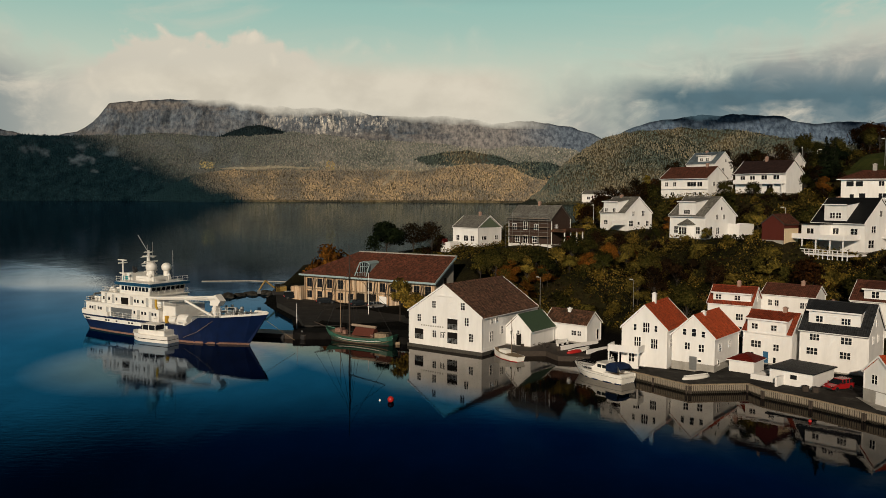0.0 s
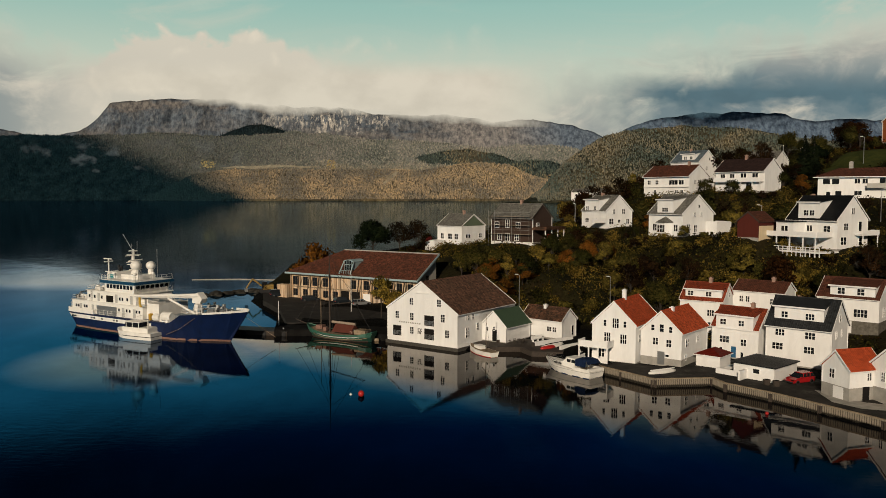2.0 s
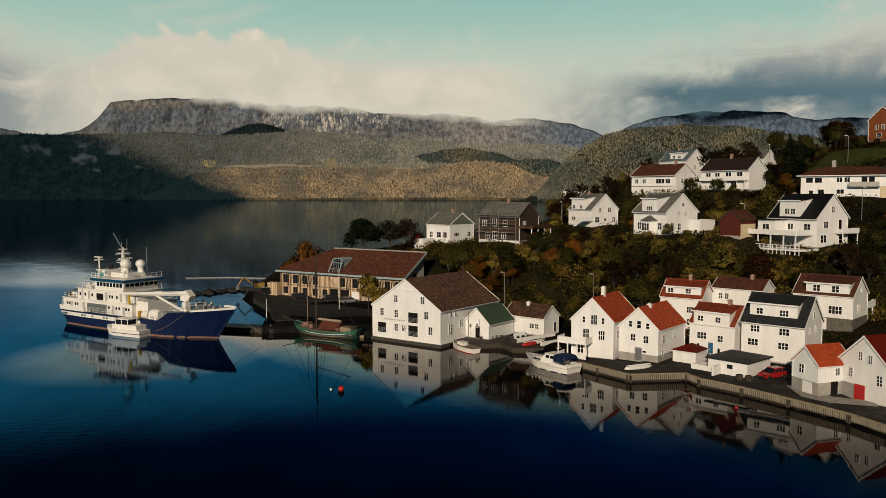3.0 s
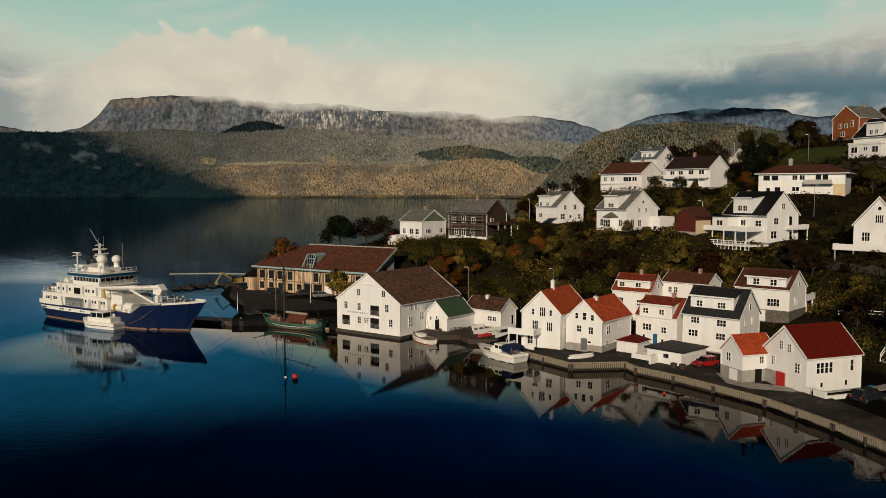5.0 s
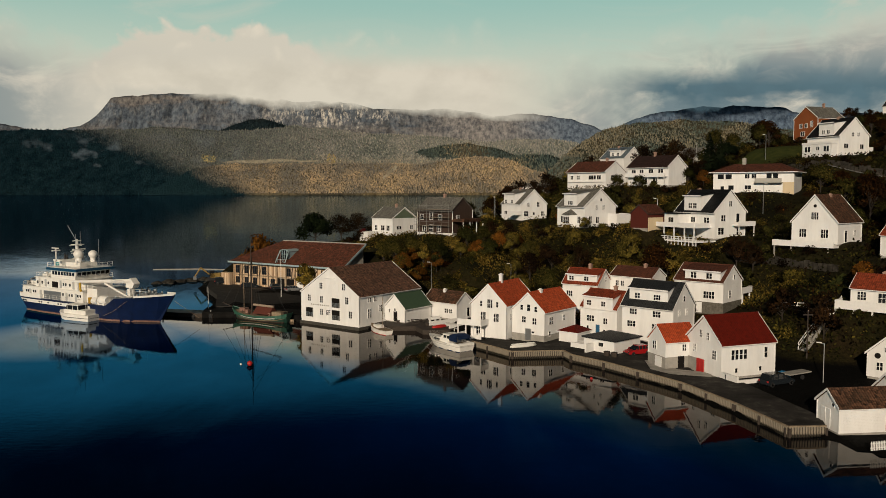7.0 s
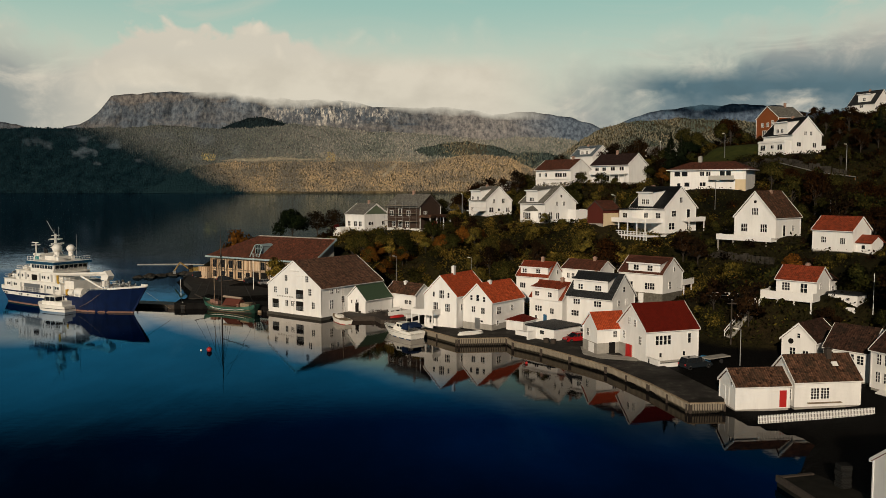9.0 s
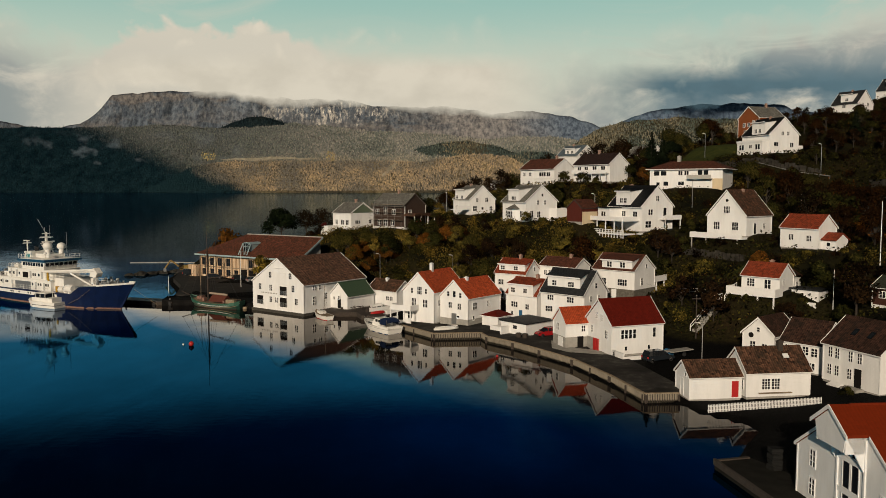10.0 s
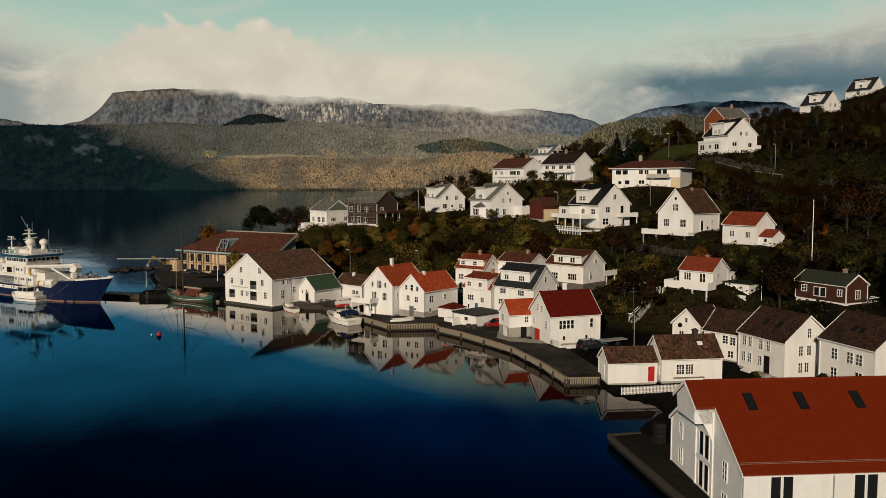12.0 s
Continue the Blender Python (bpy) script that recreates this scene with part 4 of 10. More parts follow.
def cloud_material(name, colour, low, high, top, x0, x1, scale, threshold=0.45, dense=1.0, tilt=0.0, puffy=2.2):
    """Soft cloud: thick where the noise is high, thinning out downwards, at its top and at its ends."""
    k = Mat(name)
    k.n.remove(k.b)
    sp = k.n.new("ShaderNodeSeparateXYZ")
    k.l.new(k.place(), sp.inputs[0])
    puff = k.math("SUBTRACT", k.noise(k.place((1.0, 1.0, 1.7)), scale, 5.0, 0.5), 0.5)
    rise_ = k.math("DIVIDE", k.math("SUBTRACT", k.math("ADD", sp.outputs[2], k.math("MULTIPLY", k.math("ADD", sp.outputs[0], 1300.0), tilt)), low), high - low)
    alpha = k.ramp(k.math("ADD", k.math("MULTIPLY", puff, puffy), rise_), (threshold, (0, 0, 0)), (min(threshold + 0.45, 1.0), (dense, dense, dense)))
    cap = k.ramp(k.math("DIVIDE", k.math("SUBTRACT", k.math("ADD", top, k.math("MULTIPLY", puff, 60.0)), sp.outputs[2]), 110.0), (0.0, (0, 0, 0)), (1.0, (1, 1, 1)))
    ends = k.math("MINIMUM", k.math("SUBTRACT", sp.outputs[0], x0), k.math("SUBTRACT", x1, sp.outputs[0]))
    ends = k.ramp(k.math("DIVIDE", k.math("ADD", ends, k.math("MULTIPLY", puff, 200.0)), 420.0), (0.05, (0, 0, 0)), (1.0, (1, 1, 1)))
    alpha = k.math("MULTIPLY", k.math("MULTIPLY", alpha, cap), ends)
    # the cloud's lit look is put in as emission colour
    glow = k.n.new("ShaderNodeEmission")
    folds_ = k.noise(k.place((1.0, 1.0, 1.5)), scale * 0.9, 5.0, 0.55)
    k.l.new(k.ramp(folds_, (0.36, tuple(v_ * 0.88 for v_ in colour)), (0.60, colour)), glow.inputs["Color"])
    blend = k.n.new("ShaderNodeMixShader")
    k.l.new(alpha, blend.inputs[0])
    k.l.new(k.n.new("ShaderNodeBsdfTransparent").outputs[0], blend.inputs[1])
    k.l.new(glow.outputs[0], blend.inputs[2])
    k.l.new(blend.outputs[0], k.n["Material Output"].inputs["Surface"])
    return k.m


def cloud_sheet(name, label, x0, x1, y, z0, z1, material):
    bm = bmesh.new()
    n = 24
    lo = [bm.verts.new((x0 + (x1 - x0) * k / n, y, z0)) for k in range(n + 1)]
    hi = [bm.verts.new((x0 + (x1 - x0) * k / n, y, z1)) for k in range(n + 1)]
    for k in range(n):
        bm.faces.new((lo[k], lo[k + 1], hi[k + 1], hi[k]))
    return tagged(part(name, bm, material), label, "cloud", kind="structure")


cloud_sheet("cloud_backdrop", "cream cloud lying on the mountain tops", -2390, 1040, 4846, 440, 890, cloud_material("cream_cloud", (0.87, 0.795, 0.643), 516, 632, 842, -2290, 660, 0.0036, tilt=0.080, puffy=1.6))
cloud_sheet("cloud_backdrop", "grey cloud lying on the far mountain", 750, 3800, 4660, 380, 860, cloud_material("grey_cloud", (0.130, 0.218, 0.255), 400, 600, 740, 850, 3700, 0.0042))
cloud_sheet("cloud_backdrop", "thin mist rising from the spruce woods", -2600, -700, 4270, 150, 330, cloud_material("thin_mist", (0.27, 0.30, 0.30), 60, 620, 330, -2600, -900, 0.0085, 0.44, 0.5))

# ---- houses ----
WINDOWS = {}


def lattice(w, h, cols, rows, a, d):
    """A window frame with its bars as one connected piece."""
    xs, zs, keep_x, keep_z = [-w / 2 - a, -w / 2], [-a, 0.0], [True], [True]
    for k in range(1, cols):
        x = -w / 2 + w * k / cols
        xs += [x - 0.035, x + 0.035]
        keep_x += [False, True]
    for k in range(1, rows):
        z = h * k / rows
        zs += [z - 0.022, z + 0.022]
        keep_z += [False, True]
    xs, zs, keep_x, keep_z = xs + [w / 2, w / 2 + a], zs + [h, h + a], keep_x + [False, True], keep_z + [False, True]
    bm = bmesh.new()
    grid = {(i, j, y): bm.verts.new((x, y, z)) for i, x in enumerate(xs) for j, z in enumerate(zs) for y in (-d, 0.02)}
    solid = {(i, j) for i in range(len(xs) - 1) for j in range(len(zs) - 1) if keep_x[i] or keep_z[j]}
    for i, j in solid:
        for y, turn in ((-d, 1), (0.02, -1)):
            bm.faces.new([grid[c] for c in ((i, j, y), (i + 1, j, y), (i + 1, j + 1, y), (i, j + 1, y))[::turn]])
        for di, dj, e0, e1 in ((-1, 0, (i, j), (i, j + 1)), (1, 0, (i + 1, j + 1), (i + 1, j)), (0, -1, (i + 1, j), (i, j)), (0, 1, (i, j + 1), (i + 1, j + 1))):
            if (i + di, j + dj) not in solid:
                bm.faces.new((grid[(*e0, -d)], grid[(*e1, -d)], grid[(*e1, 0.02)], grid[(*e0, 0.02)]))
    for vert in [v for v in bm.verts if not v.link_faces]:
        bm.verts.remove(vert)
    return bm


def window(parent, matrix, w, h, cols, rows, trim=None):
    """A casement with its glass: the frame is a part, the glass and the bars are its own pieces."""
    key = (w, h, cols, rows, trim.name if trim else "")
    if key not in WINDOWS:
        a, d = 0.09, 0.07
        frame_bm = lattice(w, h, cols, rows, a, d)
        f = part("window", frame_bm, trim or TRIM, parent, matrix=matrix)
        g = part("pane", boxes((-w / 2, w / 2, -0.02, 0.02, 0, h)), GLASS, f)
        WINDOWS[key] = (f.data, g.data)
        return f
    f = new("window", WINDOWS[key][0])
    f.parent, f.matrix_basis = parent, matrix
    g = new("pane", WINDOWS[key][1])
    g.parent = f
    return f


def face_matrix(face, W, L, u, z):
    """Local places on the four walls; u runs to the right of one who looks at the wall."""
    if face == "f":
        return pose(u, -L / 2, z)
    if face == "r":
        return pose(W / 2, u, z, 0, 0, 90)
    if face == "l":
        return pose(-W / 2, -u, z, 0, 0, -90)
    return pose(-u, L / 2, z, 0, 0, 180)


def roof_slabs(parent, W, L, h, rise, material, eave=0.4, verge=0.35, thick=0.16):
    """Two slopes and the cap on the ridge."""
    s = rise / (W / 2)
    for side in (-1, 1):
        x1, z1 = side * (W / 2 + eave), h - eave * s
        part("roof_slope", profile_y(bmesh.new(), [(0, h + rise + 0.02), (x1, z1 + 0.02), (x1, z1 + thick + 0.02), (0, h + rise + thick + 0.04)], -L / 2 - verge, L / 2 + verge), material, parent)
    part("ridge_cap", profile_y(bmesh.new(), [(-0.16, h + rise + thick - 0.04), (0.16, h + rise + thick - 0.04), (0.07, h + rise + thick + 0.10), (-0.07, h + rise + thick + 0.10)], -L / 2 - verge, L / 2 + verge), material, parent)


def verge_boards(parent, W, L, h, rise, eave, verge, material, gap=0.0):
    s = rise / (W / 2)
    for end in (-1, 1):
        y0 = end * (L / 2 + verge)
        for side in (-1, 1):
            x1, z1 = side * (W / 2 + eave + 0.03), h - eave * s
            x0 = side * (gap if end < 0 else 0.0)
            z0 = h + rise - abs(x0) * s
            bm = profile_y(bmesh.new(), [(x0, z0 + 0.26), (x0, z0), (x1, z1 - 0.02), (x1, z1 + 0.25)], min(y0, y0 + end * 0.05), max(y0, y0 + end * 0.05))
            part("verge_board", bm, material, parent)


def gutters(parent, W, L, h, rise, eave, verge, material):
    s = rise / (W / 2)
    for side in (-1, 1):
        x, z = side * (W / 2 + eave + 0.06), h - eave * s
        part("gutter", boxes((x - 0.06, x + 0.06, -L / 2 - verge, L / 2 + verge, z - 0.03, z + 0.07)), material, parent)


def chimney_on(parent, x, y, z0, z1, w=0.55, material=None):
    bm = boxes((x - w / 2, x + w / 2, y - w / 2, y + w / 2, z0, z1), (x - w / 2 - 0.06, x + w / 2 + 0.06, y - w / 2 - 0.06, y + w / 2 + 0.06, z1 - 0.16, z1), (x - w * 0.28, x + w * 0.28, y - w * 0.28, y + w * 0.28, z1, z1 + 0.14))
    return part("chimney", bm, material or TRIM, parent)


def house(key, name, label, wall, roof, windows=None, base=None, base_material=None, chimney=None, eave=0.22, verge=0.18, trim=None, category="house", group="", boards=None, gap=0.0):
    """A gabled house: front gable towards local -y, ridge along y."""
    x, y, ze, turn, W, L, rise, foot = PLAN[key]
    h = ze - foot
    e = thing(name, pose(x, y, foot, 0, 0, turn), label, category, group)
    b = base or 0.0
    part("wall", profile_y(bmesh.new(), [(-W / 2, b), (W / 2, b), (W / 2, h), (0, h + rise), (-W / 2, h)], -L / 2, L / 2), wall, e)
    part("foundation", boxes((-W / 2 + 0.04 - (0.09 if b else 0), W / 2 - 0.04 + (0.09 if b else 0), -L / 2 + 0.04 - (0.09 if b else 0), L / 2 - 0.04 + (0.09 if b else 0), -1.6, max(b, 0.02))), base_material or CONCRETE, e)
    roof_slabs(e, W, L, h, rise, roof, eave, verge)
    verge_boards(e, W, L, h, rise, eave, verge, boards or TRIM, gap)
    gutters(e, W, L, h, rise, eave, verge, boards or TRIM)
    t = trim or TRIM
    for cx, cy in ((-1, -1), (1, -1), (-1, 1), (1, 1)):
        part("corner_board", boxes((cx * W / 2 - 0.07, cx * W / 2 + 0.07, cy * L / 2 - 0.07, cy * L / 2 + 0.07, b, h - 0.05)), t, e)
    for face, rows in (windows or {}).items():
        for u, z, w, hh, c, r in rows:
            window(e, face_matrix(face, W, L, u, z), w, hh, c, r, trim)
    for cx, cy, top in chimney or ():
        zr = h + rise * (1 - abs(cx) / (W / 2))
        chimney_on(e, cx, cy, zr - 0.3, zr + top, material=TRIM if key in ("balcony_house", "slip_shed", "twin_house") else BRICK)
    return e


def shed_dormer(e, key, side, u, width, wall, roof, low=0.35, reach=0.9, drop=0.25, windows=(), cheek=None):
    """A dormer on one slope: its front stands at the share low of the slope, its roof runs back towards the ridge."""
    x, y, ze, turn, W, L, rise, foot = PLAN[key]
    h = ze - foot
    s = -1 if side == "l" else 1
    v = -u * s * -1 if side == "r" else -u
    x0 = s * (W / 2) * (1 - low)
    z0 = h + rise * low
    z1 = h + rise * reach - drop
    x1 = s * (W / 2) * (1 - reach)
    d = new("dormer")
    d.parent, d.matrix_basis = e, pose(0, v, 0)
    part("dormer_wall", profile_y(bmesh.new(), [(x0, z0 - 0.1), (x0, z1), (x1, h + rise * reach), (x1, h + rise * reach - 0.5)], -width / 2, width / 2), wall, d)
    part("dormer_roof", profile_y(bmesh.new(), [(x0 + s * 0.35, z1 - 0.02), (x0 + s * 0.35, z1 + 0.14), (x1 * 0.2, h + rise * (reach + 0.03) + 0.20), (x1 * 0.2, h + rise * (reach + 0.03))], -width / 2 - 0.25, width / 2 + 0.25), roof, d)
    part("dormer_fascia", boxes((min(x0 + s * 0.35, x0 + s * 0.42), max(x0 + s * 0.35, x0 + s * 0.42), -width / 2 - 0.25, width / 2 + 0.25, z1 - 0.06, z1 + 0.15)), TRIM, d)
    for wu, wz, w, hh, c, r in windows:
        m = pose(x0, (-wu if side == "l" else wu), z0 + wz, 0, 0, -90 if side == "l" else 90)
        window(d, m, w, hh, c, r)
    return d

# ---- the waterfront, from the museum to the last house ----
WAREHOUSE_ROOF = tiles("mossy_russet_tiles", (0.150, 0.080, 0.054), (0.050, 0.040, 0.028), 0.40, patch=0.75, relief=0.8)
w = house("warehouse", "warehouse", "large white wooden warehouse with brown tiled roof at the water's edge", WHITE, WAREHOUSE_ROOF,
          {"f": [(-5.4, 6.0 - 2.5 + 0.1, 0.75, 1.2, 2, 3), (-2.1, 1.1, 0.75, 1.15, 2, 3), (-2.1, 3.5, 0.75, 1.25, 2, 3), (-2.2, 6.2, 0.75, 1.15, 2, 3),
                 (5.5, 1.1, 0.8, 1.3, 2, 3), (4.6, 3.7, 0.8, 1.3, 2, 3), (3.8, 6.3, 0.8, 1.2, 2, 3)],
           "r": [(-6.2, 4.0, 0.8, 0.85, 2, 2), (-4.6, 4.0, 0.8, 0.85, 2, 2), (-6.3, 1.0, 0.85, 1.7, 2, 3), (-3.0, 1.9, 0.85, 1.25, 2, 3)]}, eave=0.25, verge=0.15, category="warehouse")


def hatch(parent, W, L, face, u, z, ww, hh, lattice=True):
    m = face_matrix(face, W, L, u, z)
    # a flat near-black panel stands for the shade inside the hatch
    f = part("hatch", boxes((-ww / 2, ww / 2, -0.03, 0.05, 0, hh)), DARK, parent, "loading hatch as a dark panel for inside shade", matrix=m)
    part("hatch_frame", boxes((-ww / 2 - 0.12, -ww / 2, -0.08, 0.02, -0.1, hh + 0.12), (ww / 2, ww / 2 + 0.12, -0.08, 0.02, -0.1, hh + 0.12), (-ww / 2, ww / 2, -0.08, 0.02, hh, hh + 0.12), (-ww / 2, ww / 2, -0.08, 0.02, -0.1, 0)), TRIM, f)
    if lattice:
        part("rail", boxes(*[(-ww / 2, ww / 2, -0.07, -0.035, k * 0.2, k * 0.2 + 0.07) for k in range(1, 5)], *[(x - 0.04, x + 0.04, -0.06, -0.03, 0, 0.9) for x in (-ww / 3, 0, ww / 3)]), STEEL, f, "grey slatted guard rail")


for uu, zz, ww, hh in ((-5.4, 0.5, 1.9, 1.8), (1.7, 0.4, 2.1, 1.9), (1.7, 2.8, 2.1, 1.8)):
    hatch(w, 15.4, 18.4, "f", uu, zz, ww, hh)
m = face_matrix("f", 15.4, 18.4, 1.6, 5.3)
part("closed_hatch", boxes((-0.85, 0.85, -0.05, 0.02, 0, 1.9), (-1.0, 1.0, -0.10, 0.02, 2.0, 2.12)), TRIM, w, matrix=m)
part("hoist_shelf", boxes((-1.4, 1.4, -0.22, 0.02, 0, 0.10)), TRIM, w, matrix=face_matrix("f", 15.4, 18.4, 0.2, 8.3))
m = face_matrix("f", 15.4, 18.4, -0.35, 1.15)
part("wall_sign", boxes((-0.45, -0.33, -0.04, 0, 0, 1.0), (-0.33, 0.0, -0.04, 0, 0.88, 1.0), (-0.33, -0.05, -0.04, 0, 0.45, 0.57), (0.12, 0.24, -0.04, 0, 0, 1.0), (0.24, 0.55, -0.04, 0, 0.88, 1.0), (0.24, 0.48, -0.04, 0, 0.5, 0.6), (-0.2, -0.06, -0.04, 0, 0.05, 0.4)), DARK, w, "dark angular shop emblem", matrix=m)
for k in range(10):
    part("faded_letter", boxes((-5.0 + k * 0.5, -4.72 + k * 0.5, -0.015, 0, 2.85, 3.1)), CONCRETE, w, matrix=face_matrix("f", 15.4, 18.4, 0, 0))
part("lower_wall", boxes((-7.68, 7.68, -9.18, 9.1, -0.45, 0.01)), WHITE, w)
part("quay_sill", boxes((-7.9, 7.9, -9.5, 9.2, -2.6, -0.45)), plain("wet_dark_stone", (0.050, 0.046, 0.038), 0.7, spread=0.4), w, "low wet stone sill under the walls")

a = house("green_annex", "annex", "small white annex with a plain green sheet roof beside the warehouse", WHITE, GREEN_ROOF,
          {"f": [(-1.3, 1.7, 0.35, 0.6, 1, 2), (0.1, 1.9, 0.35, 0.6, 1, 2)]}, eave=0.3, verge=0.2, category="shed")
part("door", boxes((-0.45, 0.45, -0.06, 0.02, 0, 2.0)), DARK, a, "dark plank door", matrix=face_matrix("f", 5.3, 7.7, 0.2, 0))
house("slip_shed", "shed", "low white boat shed with a dark tiled roof", WHITE, BROWN_TILE, {"l": [(1.6, 1.1, 0.9, 0.8, 2, 2), (2.7, 1.1, 0.7, 0.8, 2, 2)], "f": [(1.2, 0.3, 0.7, 1.7, 1, 1)]}, chimney=[(-0.3, 0.5, 0.7)], eave=0.3, verge=0.2, category="shed")


# the museum: a long timber house with posts, braces and a glazed hatch in the roof
MUSEUM_WALL = Mat("weathered_museum_boards", 0.85)
plank = MUSEUM_WALL.noise(MUSEUM_WALL.where(scale=(2.2, 2.2, 0.06)), 1.0, 4.0, 0.7)
patch_ = MUSEUM_WALL.noise(MUSEUM_WALL.where(scale=(0.35, 0.35, 0.25)), 1.0, 5.0, 0.6)
tan = MUSEUM_WALL.ramp(plank, (0.34, (0.18, 0.115, 0.068)), (0.45, (0.44, 0.285, 0.165)), (0.56, (0.60, 0.44, 0.29)), (0.68, (0.70, 0.58, 0.43)))
MUSEUM_WALL.put("Base Color", MUSEUM_WALL.mix(MUSEUM_WALL.ramp(patch_, (0.46, (0, 0, 0)), (0.62, (0.45, 0.45, 0.45))), tan, MUSEUM_WALL.ramp(plank, (0.40, (0.17, 0.155, 0.13)), (0.62, (0.52, 0.48, 0.40)))))
MUSEUM_WALL = MUSEUM_WALL.bump(MUSEUM_WALL.wave(MUSEUM_WALL.where(), 1.6, "Y", "SAW"), 0.5, 0.025).m
MUSEUM_ROOF = tiles("rust_brown_roof_tiles", (0.108, 0.039, 0.024), (0.046, 0.025, 0.018), 0.35, patch=0.8)
SLATE_BLUE = plain("pale_blue_metal", (0.30, 0.40, 0.42), 0.4)
GREY_BOARDS = clapboard("grey_weathered_boards", (0.40, 0.385, 0.35), 0.2)
MX, MY, _, MTURN, _, _, _, MFOOT = PLAN["museum"]
mu = thing("museum_hall", pose(MX, MY, MFOOT, 0, 0, MTURN), "long two-storey timber hall with a brown lean-to roof beside cars", "hall")
part("wall", boxes((-7.0, 0.2, -18.9, 18.3, 0.0, 6.7)), MUSEUM_WALL, mu)
part("foundation", boxes((-6.95, 0.15, -18.85, 18.25, -1.6, 0.02)), CONCRETE, mu)
part("upper_wall", profile_y(bmesh.new(), [(-7.0, 6.6), (0.2, 6.6), (0.2, 11.1), (-7.0, 6.72)], -18.9, 7.2), GREY_BOARDS, mu)
part("gable_cladding", profile_y(bmesh.new(), [(-7.0, 0.0), (0.2, 0.0), (0.2, 11.1), (-7.0, 6.72)], -19.04, -18.9), GREY_BOARDS, mu, "grey weathered gable boards")


def thick(corners, up):
    """A slab: a flat outline given a thickness upwards."""
    bm = bmesh.new()
    lo = [bm.verts.new(c) for c in corners]
    hi = [bm.verts.new((x, y, z + up)) for x, y, z in corners]
    bm.faces.new(lo[::-1])
    bm.faces.new(hi)
    for k in range(len(lo)):
        j = (k + 1) % len(lo)
        bm.faces.new((lo[k], lo[j], hi[j], hi[k]))
    return bm


part("roof_slope", thick([(-8.4, -19.7, 6.1), (0.4, -19.7, 11.35), (0.4, 7.4, 11.35), (-8.4, 18.9, 6.1)], 0.22), MUSEUM_ROOF, mu)
part("roof_slope", thick([(-8.4, 18.9, 6.1), (0.4, 7.4, 11.35), (0.4, 18.9, 6.1)], 0.22), MUSEUM_ROOF, mu, "hipped end of the tiled roof")
part("ridge_cap", boxes((0.25, 0.62, -19.7, 7.5, 11.40, 11.72)), CONCRETE, mu, "pale ridge capping")
part("verge_board", thick([(-8.45, -19.80, 5.95), (0.45, -19.80, 11.2), (0.45, -19.68, 11.2), (-8.45, -19.68, 5.95)], 0.5), SLATE_BLUE, mu)
part("fascia", boxes((-8.52, -8.40, -19.7, 18.9, 5.95, 6.36)), SLATE_BLUE, mu, "pale blue-grey fascia")
part("soffit", boxes((-8.3, -7.0, -19.4, 18.6, 5.98, 6.06)), WOOD, mu)
UPPER = (-16.8, -13.6, -10.6, -7.3, 1.1, 4.8, 7.7, 14.0, 17.0)
for u in UPPER:
    window(mu, face_matrix("l", 14.0, 37.2, u, 3.3), 1.35, 1.9, 2, 2, DARK_WOOD)
for u in (-16.8, -13.6, -10.5, -7.3, -4.3, 10.2):
    window(mu, face_matrix("l", 14.0, 37.2, u, 0.7), 1.3, 1.5, 2, 2, DARK_WOOD)
for u in np.arange(-18.2, 18.9, 3.09):
    part("post", boxes((-0.14, 0.14, -0.22, 0.02, 0, 6.0)), WOOD, mu, matrix=face_matrix("l", 14.0, 37.2, float(u), 0))
for u in (-15.2, -12.0, -8.9, 2.9, 6.2, 9.6, 12.4, 15.5):
    part("brace", boxes((-0.11, 0.11, -1.0, -0.86, 0, 3.4)), DARK_WOOD, mu, matrix=face_matrix("l", 14.0, 37.2, u, 2.7) @ pose(0, 0, 0, 14, 20, 0))
part("floor_band", boxes((-18.3, 18.8, -0.10, 0.02, 2.7, 2.95)), WOOD, mu, matrix=face_matrix("l", 14.0, 37.2, 0, 0))
# near-black panels on the wall stand for the shade in the gateways
for u, w_ in ((-1.6, 2.6), (1.7, 2.4)):
    part("gateway", boxes((-w_ / 2, w_ / 2, -0.05, 0.03, 0, 2.6)), DARK, mu, "gateway as a dark panel for inside shade", matrix=face_matrix("l", 14.0, 37.2, u, 0))
part("notice_board", boxes((-1.0, 1.0, -0.10, 0.02, 0.3, 2.3)), TRIM, mu, "white notice board", matrix=face_matrix("l", 14.0, 37.2, 4.9, 0))
part("lean_to", boxes((-8.6, -6.9, 18.3, 21.4, 0.0, 3.2)), MUSEUM_WALL, mu, "low tan lean-to at the end wall")
window(mu, pose(-3.4, -19.05, 5.6), 0.9, 1.3, 1, 2, DARK_WOOD)
d = new("roof_hatch")
d.parent, d.matrix_basis = mu, pose(-4.9, 0.6, 8.2) @ Matrix.Diagonal((0.85, 0.85, 0.8, 1))
arch = [(1.75 * math.sin(radians(v)), 0.9 + 0.65 * math.cos(radians(v))) for v in range(-90, 91, 18)]
bm = bmesh.new()
loops = [[bm.verts.new((x, y, z + 0.6)) for y, z in arch + [(y * 0.9, z - 0.16) for y, z in arch[::-1]]] for x in (-2.3, 2.8)]
for k in range(len(loops[0])):
    j = (k + 1) % len(loops[0])
    bm.faces.new((loops[0][k], loops[0][j], loops[1][j], loops[1][k]))
for end in loops:
    bm.faces.new(end)
part("hatch_roof", bm, SLATE_BLUE, d, "arched pale blue metal roof")
